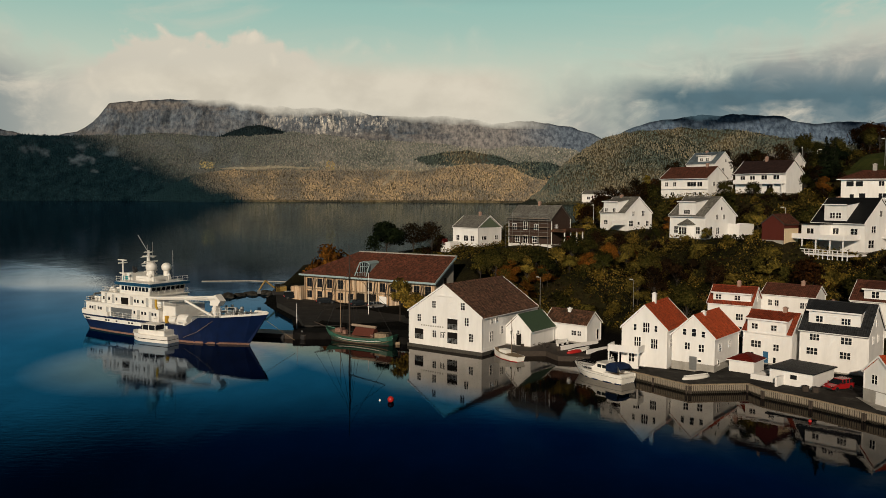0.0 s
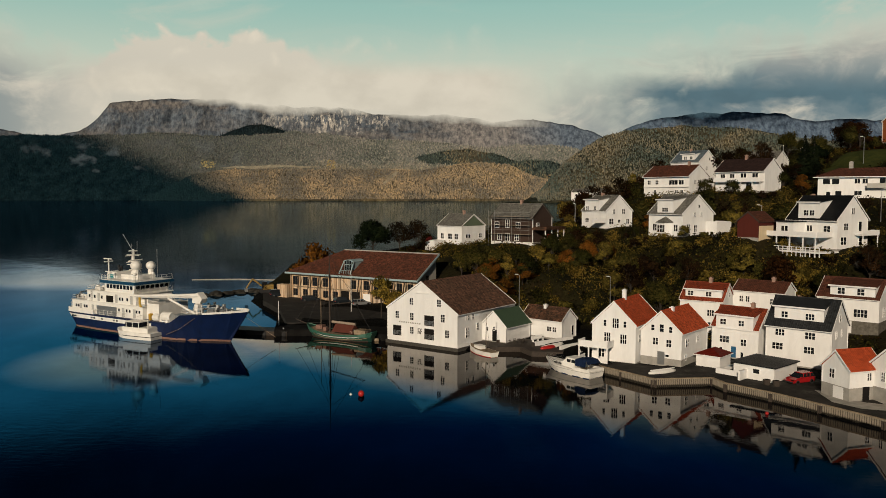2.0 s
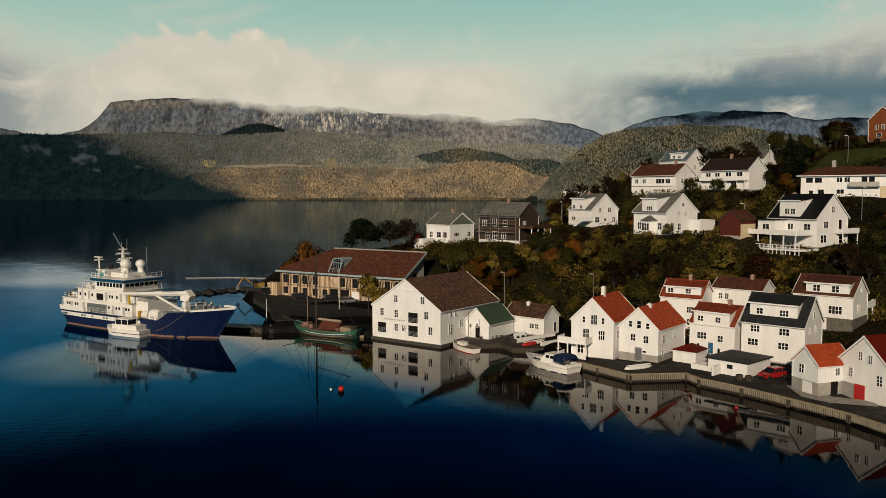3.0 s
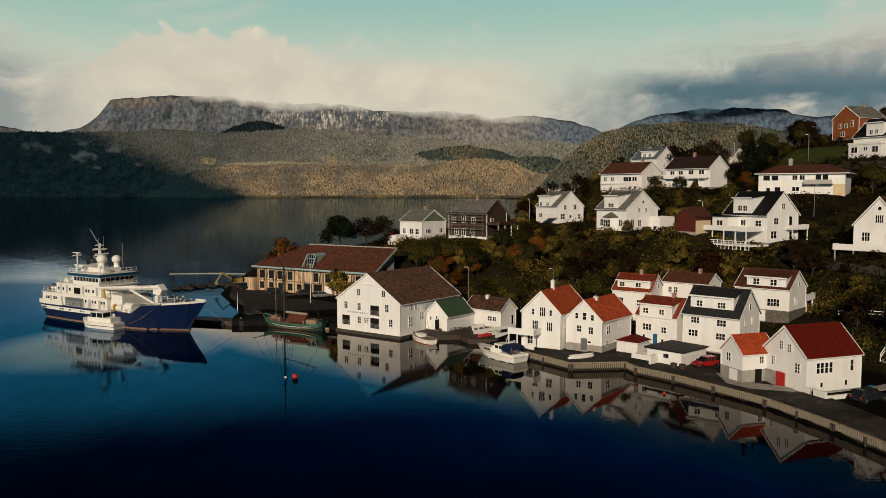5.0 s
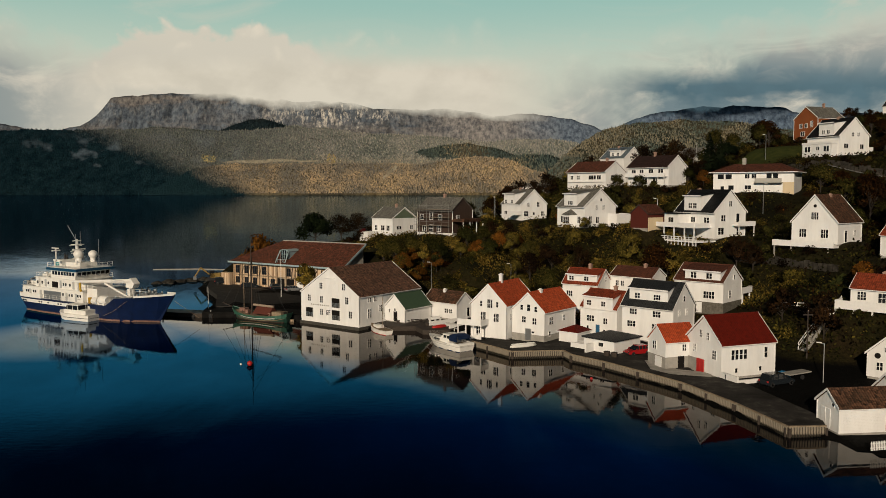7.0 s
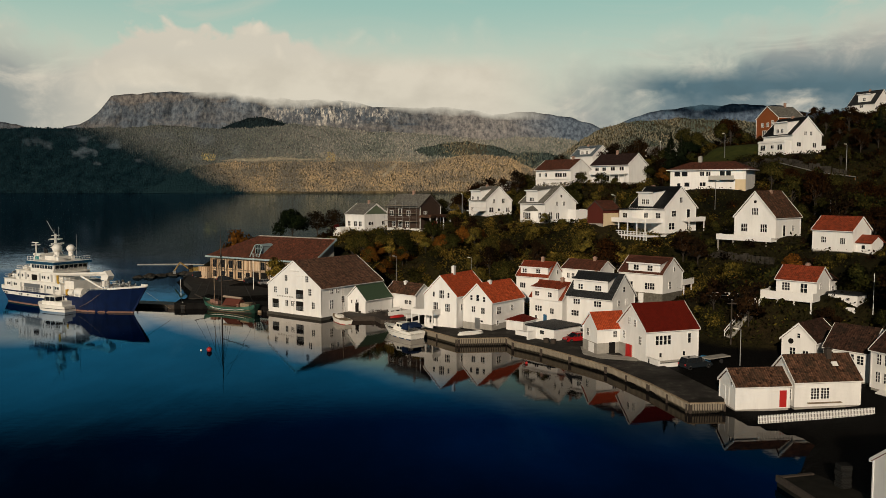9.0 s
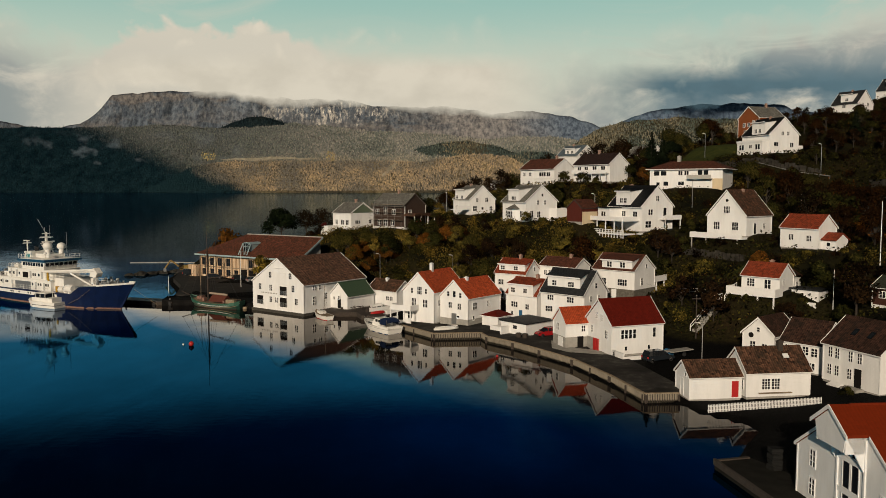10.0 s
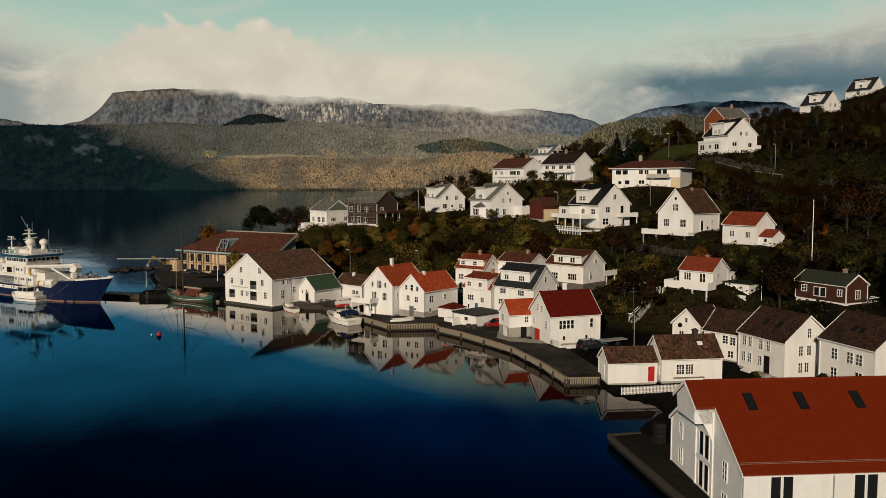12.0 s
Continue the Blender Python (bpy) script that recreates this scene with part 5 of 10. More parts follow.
for y in (-1.6, 1.48):
    part("hatch_cheek", boxes((-1.9, 2.4, y, y + 0.12, -1.6, 1.5)), SLATE_BLUE, d)
part("hatch_glass", boxes((-1.86, -1.78, -1.48, 1.48, -1.3, 1.9)), GLASS, d)
for y in (-0.75, 0.0, 0.75):
    part("hatch_bar", boxes((-1.95, -1.87, y - 0.05, y + 0.05, -1.3, 1.9)), SLATE_BLUE, d)
part("hatch_transom", boxes((-1.95, -1.87, -1.48, 1.48, 0.6, 0.72)), SLATE_BLUE, d)
rods("strut", [((-2.1, -1.7, 1.4), (-3.9, -1.9, -1.9)), ((-2.1, 1.7, 1.4), (-3.9, 1.9, -1.9))], 0.15, 6, SLATE_BLUE, d)
part("hatch_balcony", rails_at([(-3.6, -1.8, -1.9), (-3.6, 1.8, -1.9)]), SLATE_BLUE, d)

# the two red-roofed houses on the quay
b = house("balcony_house", "house", "tall white wooden house with red roof and balcony over its porch", WHITE, RED_TILE,
          {"f": [(0.3, 5.1, 0.95, 1.45, 3, 2), (-1.4, 5.3, 0.4, 0.9, 1, 2), (1.75, 5.3, 0.4, 0.9, 1, 2), (-1.0, 2.95, 0.95, 1.35, 3, 2), (1.55, 2.8, 0.95, 1.4, 3, 2)],
           "r": [(-3.4, 3.0, 0.9, 1.1, 2, 2)]}, chimney=[(0.0, -1.0, 1.5)])
po = new("porch")
po.parent, po.matrix_basis = b, pose(-2.3, -5.35, 0)
part("balcony_floor", boxes((-2.4, 2.4, -2.6, 0, 2.25, 2.45)), TRIM, po)
part("balcony_parapet", boxes((-2.4, 2.4, -2.6, -2.5, 2.45, 3.25), (-2.4, -2.3, -2.6, 0, 2.45, 3.25), (2.3, 2.4, -2.6, 0, 2.45, 3.25)), WHITE, po)
for px in (-2.25, -0.7, 0.8, 2.25):
    part("porch_post", boxes((px - 0.09, px + 0.09, -2.55, -2.37, -0.2, 2.25)), TRIM, po)
part("porch_wall", boxes((-2.4, -1.2, -2.5, -2.42, 0.0, 0.75), (-2.4, -2.32, -2.42, 0, 0, 0.75)), WHITE, po)
part("porch_wall", boxes((0.8, 2.35, -2.5, -2.42, 0.0, 0.75)), WHITE, po)
part("porch_plinth", boxes((-2.6, 2.6, -2.8, 0, -1.4, 0.0)), TRIM, po)
window(b, face_matrix("f", 7.2, 10.7, -1.9, 0.5), 0.9, 1.3, 2, 2)
part("terrace_wall", boxes((-4.4, 3.9, -9.0, -8.7, -1.3, -0.2)), TRIM, b)

tw = house("twin_house", "house", "white wooden gabled house with bright red roof on the quay", WHITE, RED_TILE,
           {"f": [(0.1, 4.9, 0.62, 1.1, 1, 2), (-1.3, 5.0, 0.5, 0.85, 1, 2), (1.5, 4.9, 0.5, 0.85, 1, 2), (-0.85, 2.9, 0.75, 1.0, 2, 2), (1.25, 2.75, 0.75, 1.05, 2, 2), (1.0, 1.25, 0.55, 0.3, 1, 1)],
            "r": [(-2.9, 2.7, 1.15, 1.2, 2, 2), (1.2, 2.9, 0.7, 0.95, 2, 2), (-3.3, 0.8, 0.55, 0.75, 1, 2)]}, base=1.0, chimney=[(0.2, -1.6, 0.6)])
part("garage_door", boxes((-0.55, 0.55, -0.10, 0.02, 0, 1.95)), STEEL, tw, "grey metal garage door", matrix=face_matrix("f", 6.6, 10.0, 0.05, 0))

DORMER_ROWS = [(-2.2, 0.35, 0.9, 0.75, 2, 2), (0.9, 0.35, 0.9, 0.75, 2, 2)]
r = house("dormer_red", "house", "white wooden house with a red roof and a wide dormer", WHITE, RUST_TILE,
          {"l": [(-2.2, 3.2, 1.2, 1.0, 3, 2), (1.6, 3.0, 1.1, 1.0, 3, 2), (-2.0, 0.9, 0.9, 1.0, 2, 2), (1.6, 0.9, 0.9, 1.0, 2, 2)], "f": [(0.4, 3.2, 0.7, 1.0, 2, 2), (0.4, 6.0, 0.55, 0.8, 1, 2)]}, chimney=[(0.0, -0.6, 1.0)])
shed_dormer(r, "dormer_red", "l", 0.2, 6.2, WHITE, RUST_TILE, 0.12, 0.95, 0.75, DORMER_ROWS)
bb = house("brown_back", "house", "white wooden house with a low brown roof behind the quay houses", WHITE, MAROON_TILE,
           {"l": [(-2.9, 4.1, 0.6, 0.95, 2, 2), (-1.8, 4.1, 0.6, 0.95, 2, 2), (2.3, 4.0, 0.6, 0.95, 2, 2), (3.1, 4.0, 0.6, 0.95, 2, 2), (-2.9, 1.9, 0.8, 0.95, 2, 2)], "f": [(0.0, 4.6, 0.7, 0.8, 2, 2), (0.0, 2.2, 0.8, 1.0, 2, 2)]}, chimney=[(0.0, -1.6, 0.8)])
rs = house("dormer_small", "house", "white wooden house with red roof, wide dormer and teal door", WHITE, RUST_TILE,
           {"l": [(-1.65, 2.2, 1.5, 1.0, 3, 2), (1.4, 2.0, 0.8, 0.95, 2, 2), (-2.2, 0.5, 0.4, 0.85, 1, 1), (1.2, 0.1, 0.4, 0.85, 1, 1)], "f": [(0.9, 2.2, 0.7, 1.0, 2, 2)]}, chimney=[(0.0, -1.5, 0.9)])
shed_dormer(rs, "dormer_small", "l", 0.0, 5.9, WHITE, RUST_TILE, -0.09, 0.96, 0.75, [(-1.8, 0.6, 0.9, 0.8, 2, 2), (1.1, 0.6, 0.8, 0.8, 2, 2)])
part("door", boxes((-0.38, 0.38, -0.06, 0.02, 0, 1.7)), plain("teal_door_paint", (0.02, 0.10, 0.20), 0.5), rs, "teal painted door", matrix=face_matrix("l", 6.0, 7.3, -0.15, 0))
bd = house("dormer_black", "house", "tall white wooden house with black tiled roof and wide dormer", WHITE, BLACK_TILE,
           {"l": [(-2.6, 4.2, 1.3, 0.9, 3, 2), (1.7, 4.1, 1.4, 0.95, 3, 2), (-2.9, 2.1, 1.5, 0.95, 3, 2), (1.6, 2.0, 1.4, 0.95, 3, 2), (-3.2, 0.2, 0.5, 0.6, 1, 1), (-1.6, 0.2, 0.5, 0.6, 1, 1)],
            "f": [(-1.6, 4.3, 0.6, 1.0, 2, 2), (0.9, 4.3, 0.6, 1.0, 2, 2), (0.0, 6.6, 0.6, 0.9, 1, 2)]}, chimney=[(0.6, 1.5, 0.8)], eave=0.45)
shed_dormer(bd, "dormer_black", "l", -0.2, 7.0, WHITE, BLACK_TILE, 0.16, 0.96, 0.9, [(-2.0, 0.4, 0.9, 0.85, 2, 2), (1.6, 0.35, 1.2, 0.85, 3, 2)])
sb = house("stone_base", "house", "white wooden house with a brown roof on a rough stone basement", WHITE, MAROON_TILE,
           {"l": [(-2.5, 2.5, 1.9, 1.2, 4, 2), (1.9, 2.55, 1.9, 1.15, 4, 2)], "f": [(-1.0, 2.6, 0.9, 1.3, 2, 3), (0.6, 5.7, 0.5, 0.7, 1, 2)]}, base=1.9, base_material=STONE)
shed_dormer(sb, "stone_base", "l", 0.6, 6.4, WHITE, MAROON_TILE, 0.05, 0.95, 0.75, [(-1.6, 0.35, 1.0, 0.95, 2, 2), (1.2, 0.35, 1.0, 0.95, 2, 2)])
part("basement_door", boxes((-0.5, 0.5, -0.14, 0.02, 0, 1.8)), TRIM, sb, "white basement door", matrix=face_matrix("l", 7.4, 8.8, 0.2, 0))
part("terrace", boxes((3.7, 8.6, -4.2, -0.6, 2.8, 3.05)), CONCRETE, sb)
part("terrace_parapet", boxes((3.7, 8.7, -4.3, -4.2, 2.75, 3.85), (8.6, 8.7, -4.2, -0.6, 2.75, 3.85)), TRIM, sb, "white terrace parapet")
for px in (5.2, 8.2):
    part("terrace_post", boxes((px - 0.1, px + 0.1, -4.1, -3.9, -1.5, 2.8)), TRIM, sb)

# the red-roofed house and its lower wing on the long quay
rw = house("red_wing", "house_wing", "low white wing with an orange-red roof and an open arched entrance", WHITE, ORANGE_TILE,
           {"r": [(0.4, 2.5, 0.6, 0.9, 2, 2)], "f": [(-0.6, 2.5, 0.8, 1.1, 2, 2)]}, base=1.7, base_material=CONCRETE, category="house")
# near-black panel painted as the shade inside the doorway
part("doorway", boxes((-0.5, 0.5, -0.12, 0.02, 0, 1.75)), DARK, rw, "doorway as a dark panel for inside shade", matrix=face_matrix("r", 4.4, 5.2, -0.1, 0))
part("garage_door", boxes((-0.8, 0.8, -0.10, 0.02, 0, 1.6)), TRIM, rw, matrix=face_matrix("f", 4.8, 5.2, 0.5, 0))
rm = house("red_main", "house", "white gabled house with deep red tiled roof beside the quay", WHITE, DEEP_RED_TILE,
           {"f": [(-0.55, 4.9, 0.55, 1.0, 2, 3), (0.9, 4.7, 0.55, 1.0, 2, 3), (-1.9, 2.6, 0.5, 1.1, 2, 3), (2.3, 2.3, 0.75, 1.2, 2, 3)],
            "r": [(-2.6, 2.4, 0.5, 1.3, 1, 2), (-1.95, 2.4, 0.5, 1.3, 1, 2), (-1.25, 2.4, 0.5, 1.3, 1, 2), (-0.55, 2.4, 0.5, 1.3, 1, 2), (2.9, 2.4, 0.5, 1.4, 1, 2), (-2.0, 0.6, 0.4, 0.6, 1, 1), (2.0, 0.6, 0.4, 0.6, 1, 1)]}, base=0.05)
part("cellar_front", boxes((-3.9, 0.3, -4.62, -4.45, 0, 1.8)), CONCRETE, rm)
part("red_door", boxes((-0.75, 0.75, -0.10, 0.0, 0, 1.9), (-0.03, 0.03, -0.14, 0.0, 0, 1.9)), BOAT_RED, rm, "dark red double door", matrix=face_matrix("f", 7.7, 9.2, -0.4, 0))
part("garden_wall", boxes((3.85, 6.9, -4.5, -4.2, -1.0, 0.9), (6.6, 6.9, -4.2, 3.5, -1.0, 0.4)), TRIM, rm, "white plastered garden wall")

# the pair of boat houses by the picket fence
bs = house("boat_shed", "boat_shed", "small white boat shed with a mossy brown tiled roof", WHITE, BROWN_TILE, {}, eave=0.2, verge=0.2, category="shed")
part("door", boxes((-0.42, 0.42, -0.06, 0.02, 0, 1.95)), BOAT_RED, bs, "faded red plank door", matrix=face_matrix("r", 4.0, 6.5, 2.5, 0.15))
part("boat_door", boxes((-0.85, 0.85, -0.06, 0.02, 0, 2.1), (-0.04, 0.04, -0.09, 0.0, 0, 2.1)), TRIM, bs, "white double boat door", matrix=face_matrix("f", 4.0, 6.5, -0.4, 0.1))
window(bs, face_matrix("f", 4.0, 6.5, 0.9, 2.6), 0.4, 0.4, 1, 1)
bh = house("boat_house", "boat_house", "white boat house with a brown tiled roof and a twin window", WHITE, BROWN_TILE,
           {"r": [(-1.6, 0.9, 1.0, 1.25, 3, 4), (-0.35, 0.9, 1.0, 1.25, 3, 4)], "f": [(1.6, 0.8, 0.7, 1.1, 2, 3)]}, eave=0.2, verge=0.2, category="house")
chimney_on(bh, 0.3, 1.4, 4.5, 6.3, 0.6, DARK_WOOD)
part("skylight", boxes((-0.3, 0.3, -0.35, 0.35, 0, 0.1)), TRIM, bh, matrix=pose(1.35, 1.6, 4.62, 0, 42, 0))
part("plank_seat", boxes((2.75, 3.1, -2.6, 1.6, 0.45, 0.52)), WOOD, bh)

rw2 = house("round_window", "house", "small white gabled house with a round attic window", WHITE, DARK_BROWN_TILE, {"f": [(-0.8, 1.0, 0.75, 1.0, 2, 2), (1.0, 0.8, 0.75, 1.0, 2, 2), (0.0, 3.5, 0.4, 0.6, 1, 2)]}, eave=0.25, verge=0.25)
part("round_window", lathe(bmesh.new(), [(0.38, 0), (0.38, 0.06), (0.28, 0.07)], 16), DARK, rw2, "dark round window", matrix=face_matrix("f", 4.7, 6.9, -1.1, 2.9) @ pose(0, 0, 0, 90, 0, 0))
house("dark_link", "house", "white wooden house with dark brown roof set between its neighbours", WHITE, DARK_BROWN_TILE, {"l": [(-1.9, 2.4, 0.55, 0.95, 2, 2), (0.6, 2.3, 0.8, 1.1, 2, 3), (1.8, 2.2, 0.8, 1.1, 2, 3), (-0.6, 0.5, 0.8, 0.9, 2, 2), (1.5, 0.4, 0.8, 0.9, 2, 2)]}, eave=0.25, verge=0.2)
ls = house("long_street", "house", "large white wooden house with small-paned windows and a black door", WHITE, DARK_BROWN_TILE,
           {"l": [(u, 3.1, 0.62, 1.25, 2, 3) for u in (-3.2, -2.1, 0.0, 1.4)] + [(u, 0.9, 0.62, 1.25, 2, 3) for u in (-3.3, -2.1, -0.1)],
            "f": [(-1.3, 2.9, 0.6, 1.25, 2, 3), (0.0, 2.9, 0.6, 1.25, 2, 3), (-1.3, 0.7, 0.6, 1.25, 2, 3), (-0.3, 0.7, 0.6, 1.25, 2, 3), (0.0, 5.2, 0.55, 1.2, 2, 3)]}, eave=0.25, verge=0.25)
part("front_door", boxes((-0.5, 0.5, -0.08, 0.02, 0, 2.3)), DARK, ls, "black panelled front door", matrix=face_matrix("l", 7.6, 8.8, 1.2, 0.1))
part("doorstep", boxes((-1.2, 1.2, -1.3, 0, -0.8, 0.1)), CONCRETE, ls, matrix=face_matrix("l", 7.6, 8.8, 1.0, 0.0))
part("cellar_hatch", boxes((-0.9, 0.9, -1.0, 0, 0, 0.35)), TRIM, ls, matrix=face_matrix("l", 7.6, 8.8, -1.8, -0.2) @ pose(0, 0, 0, 18, 0, 0))
for yy in (-1.3, 1.2):
    part("skylight", boxes((-0.55, 0.55, -0.35, 0.35, 0, 0.09)), GLASS, ls, "slim roof window", matrix=pose(-2.0, yy, 4.8 + 3.1 * 0.47 + 0.22, 0, -39, 0))
es = house("end_street", "house", "white wooden house with a brown tiled roof and slim roof windows", WHITE, DARK_BROWN_TILE,
           {"l": [(-1.9, 2.9, 0.9, 1.3, 2, 3), (0.6, 2.9, 0.9, 1.3, 2, 3), (2.0, 2.9, 0.9, 1.3, 2, 3), (-1.9, 0.4, 0.9, 1.4, 2, 3), (2.0, 0.3, 1.0, 1.7, 2, 3)], "f": [(-1.5, 2.9, 0.7, 1.2, 2, 3)]}, eave=0.25, verge=0.25)
for yy in (-0.5, 0.7):
    part("skylight", boxes((-0.45, 0.45, -0.3, 0.3, 0, 0.09)), GLASS, es, "slim roof window", matrix=pose(-2.2, yy, 5.2 + 3.0 * 0.45 + 0.22, 0, -37, 0))

# ---- the big house near the camera's end ----
bg = house("big_house", "house", "large white boarded house with a brick-red roof and roof windows", WHITE_NEAR, BIG_RED,
           {"f": [(-4.9, 2.9, 0.75, 1.35, 2, 3), (-4.9, 0.6, 0.75, 1.35, 2, 3), (4.2, 2.4, 0.8, 1.45, 2, 3), (4.2, -0.1, 0.8, 1.45, 2, 3)],
            "r": [(-6.45, 1.5, 0.75, 2.3, 1, 1), (-5.5, 1.5, 0.75, 2.3, 1, 1), (0.05, 1.5, 0.8, 2.3, 1, 1), (1.05, 1.5, 0.8, 2.3, 1, 1)]}, eave=0.3, verge=0.15, gap=2.45)
ho = new("hoist_gable")
ho.parent, ho.matrix_basis = bg, pose(0, -9.0, 0)
sl = 5.0 / 7.2
part("hoist_roof", profile_y(bmesh.new(), [(0, 9.1 + 0.22), (-2.3, 9.1 + 0.22 - 2.3 * sl), (-2.3, 9.1 - 2.3 * sl), (0, 9.1), (2.3, 9.1 - 2.3 * sl), (2.3, 9.1 + 0.22 - 2.3 * sl)], -1.75, 0.3), BIG_RED, ho)
part("hoist_front", profile_y(bmesh.new(), [(0, 9.05), (-2.0, 9.05 - 2.0 * sl), (-1.7, 6.3), (1.7, 6.3), (2.0, 9.05 - 2.0 * sl)], -1.6, -1.45), WHITE_NEAR, ho)
part("hoist_verge", profile_y(bmesh.new(), [(0, 9.34), (-2.4, 9.34 - 2.4 * sl), (-2.4, 9.05 - 2.4 * sl), (0, 9.05)], -1.82, -1.74), TRIM, ho)
part("hoist_verge", profile_y(bmesh.new(), [(0, 9.34), (2.4, 9.34 - 2.4 * sl), (2.4, 9.05 - 2.4 * sl), (0, 9.05)], -1.82, -1.74), TRIM, ho)
for s in (-1, 1):
    part("hoist_cheek", profile_y(bmesh.new(), [(s * 1.75, 6.2), (s * 1.9, 6.2), (s * 1.9, 7.6), (s * 1.75, 7.6)], -1.55, 0), WHITE_NEAR, ho)
    bm = bmesh.new()
    vs = [bm.verts.new(v) for v in ((s * 1.75, -1.5, 7.4), (s * 1.75, 0, 7.4), (s * 1.75, 0, 4.6), (s * 1.9, -1.5, 7.4), (s * 1.9, 0, 7.4), (s * 1.9, 0, 4.6))]
    for f in ((0, 1, 2), (3, 5, 4), (0, 3, 4, 1), (1, 4, 5, 2), (2, 5, 3, 0)):
        bm.faces.new([vs[i] for i in f])
    part("hoist_bracket", bm, TRIM, ho)
for z, hh in ((0.2, 2.2), (2.9, 2.1), (5.4, 1.5)):
    for u in (-0.55, 0.55):
        window(bg, face_matrix("f", 14.4, 18.0, u + 0.2, z), 0.85, hh, 1, 1)
    part("loading_band", boxes((-1.5, 1.9, -0.08, 0.02, z - 0.5, z - 0.12)), TRIM, bg, matrix=face_matrix("f", 14.4, 18.0, 0, 0))
for u in (-1.5, 1.9):
    part("loading_jamb", boxes((u - 0.1, u + 0.1, -0.12, 0.02, -0.3, 7.2)), TRIM, bg, matrix=face_matrix("f", 14.4, 18.0, 0, 0))
for yy in (-6.1, -1.85, 2.85):
    m = pose(1.98, yy, 4.1 + 5.0 * (1 - 1.98 / 7.2) + 0.22, 0, 34.8, 0)
    sk = part("skylight", boxes((-0.85, 0.85, -0.36, -0.27, 0.0, 0.13), (-0.85, 0.85, 0.27, 0.36, 0.0, 0.13), (-0.85, -0.74, -0.27, 0.27, 0.0, 0.13), (0.74, 0.85, -0.27, 0.27, 0.0, 0.13)), DARK, bg, "dark framed roof window", matrix=m)
    part("pane", boxes((-0.74, 0.74, -0.27, 0.27, 0.05, 0.09)), GLASS, sk)
rods("snow_guard", [((6.85, -9.0, 4.62), (6.85, 9.0, 4.62)), ((6.85, -9.0, 4.72), (6.85, 9.0, 4.72))], 0.028, 6, RUST_BAND, bg)
for u in (-9.0, -2.0):
    part("downpipe", bars([((7.3, u, -0.8), (7.3, u, 3.9))], 0.05, 8), STEEL, bg)

# ---- houses on the hill ----
ga = house("grey_roof", "house", "white wooden house with a grey slate roof above the trees", WHITE, GREY_TILE,
           {"f": [(-1.6, 3.3, 0.6, 1.0, 2, 2), (1.3, 3.3, 0.8, 1.1, 2, 2), (-2.3, 1.0, 1.2, 1.2, 2, 2), (0.0, 1.3, 0.6, 0.6, 1, 1), (2.6, 1.0, 0.8, 1.1, 2, 2)], "l": [(-2.4, 1.1, 1.2, 1.1, 2, 2), (1.4, 1.1, 0.9, 1.1, 2, 2)]}, chimney=[(0, 1.5, 0.6)])
shed_dormer(ga, "grey_roof", "l", -0.6, 5.0, WHITE, GREY_TILE, -0.04, 0.9, 0.6, [(-1.5, 0.3, 0.9, 0.8, 2, 2), (1.2, 0.3, 0.9, 0.8, 2, 2)])
part("deck", boxes((-8.0, -3.9, -4.5, -1.5, 1.3, 1.5)), TRIM, ga)
part("deck_rail", boxes((-8.0, -3.9, -4.5, -4.42, 1.5, 2.3)), TRIM, ga)
gb = house("grey_bay", "house", "white wooden house with a slate roof and a front bay", WHITE, GREY_TILE,
           {"f": [(0.2, 6.1, 0.5, 0.6, 1, 1), (-1.2, 4.1, 0.6, 1.0, 2, 2), (1.0, 4.1, 0.6, 1.0, 2, 2), (-3.1, 1.0, 0.9, 1.6, 2, 2), (-0.9, 1.0, 0.9, 1.4, 2, 2)], "l": [(-3.0, 1.1, 1.0, 1.4, 2, 2), (2.8, 1.1, 1.0, 1.4, 2, 2)]}, eave=0.5)
shed_dormer(gb, "grey_bay", "l", 0.0, 4.4, WHITE, GREY_TILE, -0.04, 0.9, 0.6, [(0.0, 0.4, 1.6, 0.8, 3, 2)])
part("bay", prism(bmesh.new(), [(-4.8, 1.8), (-6.2, 1.0), (-6.2, -1.0), (-4.8, -1.8)], -0.5, 2.9), WHITE, gb)
bm = prism(bmesh.new(), [(-4.8, 2.1), (-6.6, 1.2), (-6.6, -1.2), (-4.8, -2.1)], 2.9, 3.05)
for u in (0.9, -0.9, 0):
    window(gb, pose(-6.2, u * 0.75, 0.9, 0, 0, -90), 0.6, 1.5, 1, 2)
bmesh.ops.create_cone(bm, segments=6, radius1=2.3, radius2=0.1, depth=1.2, matrix=Matrix.Translation((-4.7, 0, 3.6)), cap_ends=True)
part("bay_roof", bm, GREY_TILE, gb)
part("terrace", boxes((2.6, 7.2, -7.4, -3.4, 2.1, 2.4)), CONCRETE, gb)
part("terrace_wall", boxes((2.6, 7.2, -7.5, -7.4, -2.0, 3.2), (7.2, 7.3, -7.5, -3.4, -2.0, 3.2), (2.5, 2.6, -7.5, -4.7, -1.0, 3.2)), TRIM, gb, "white terrace wall")
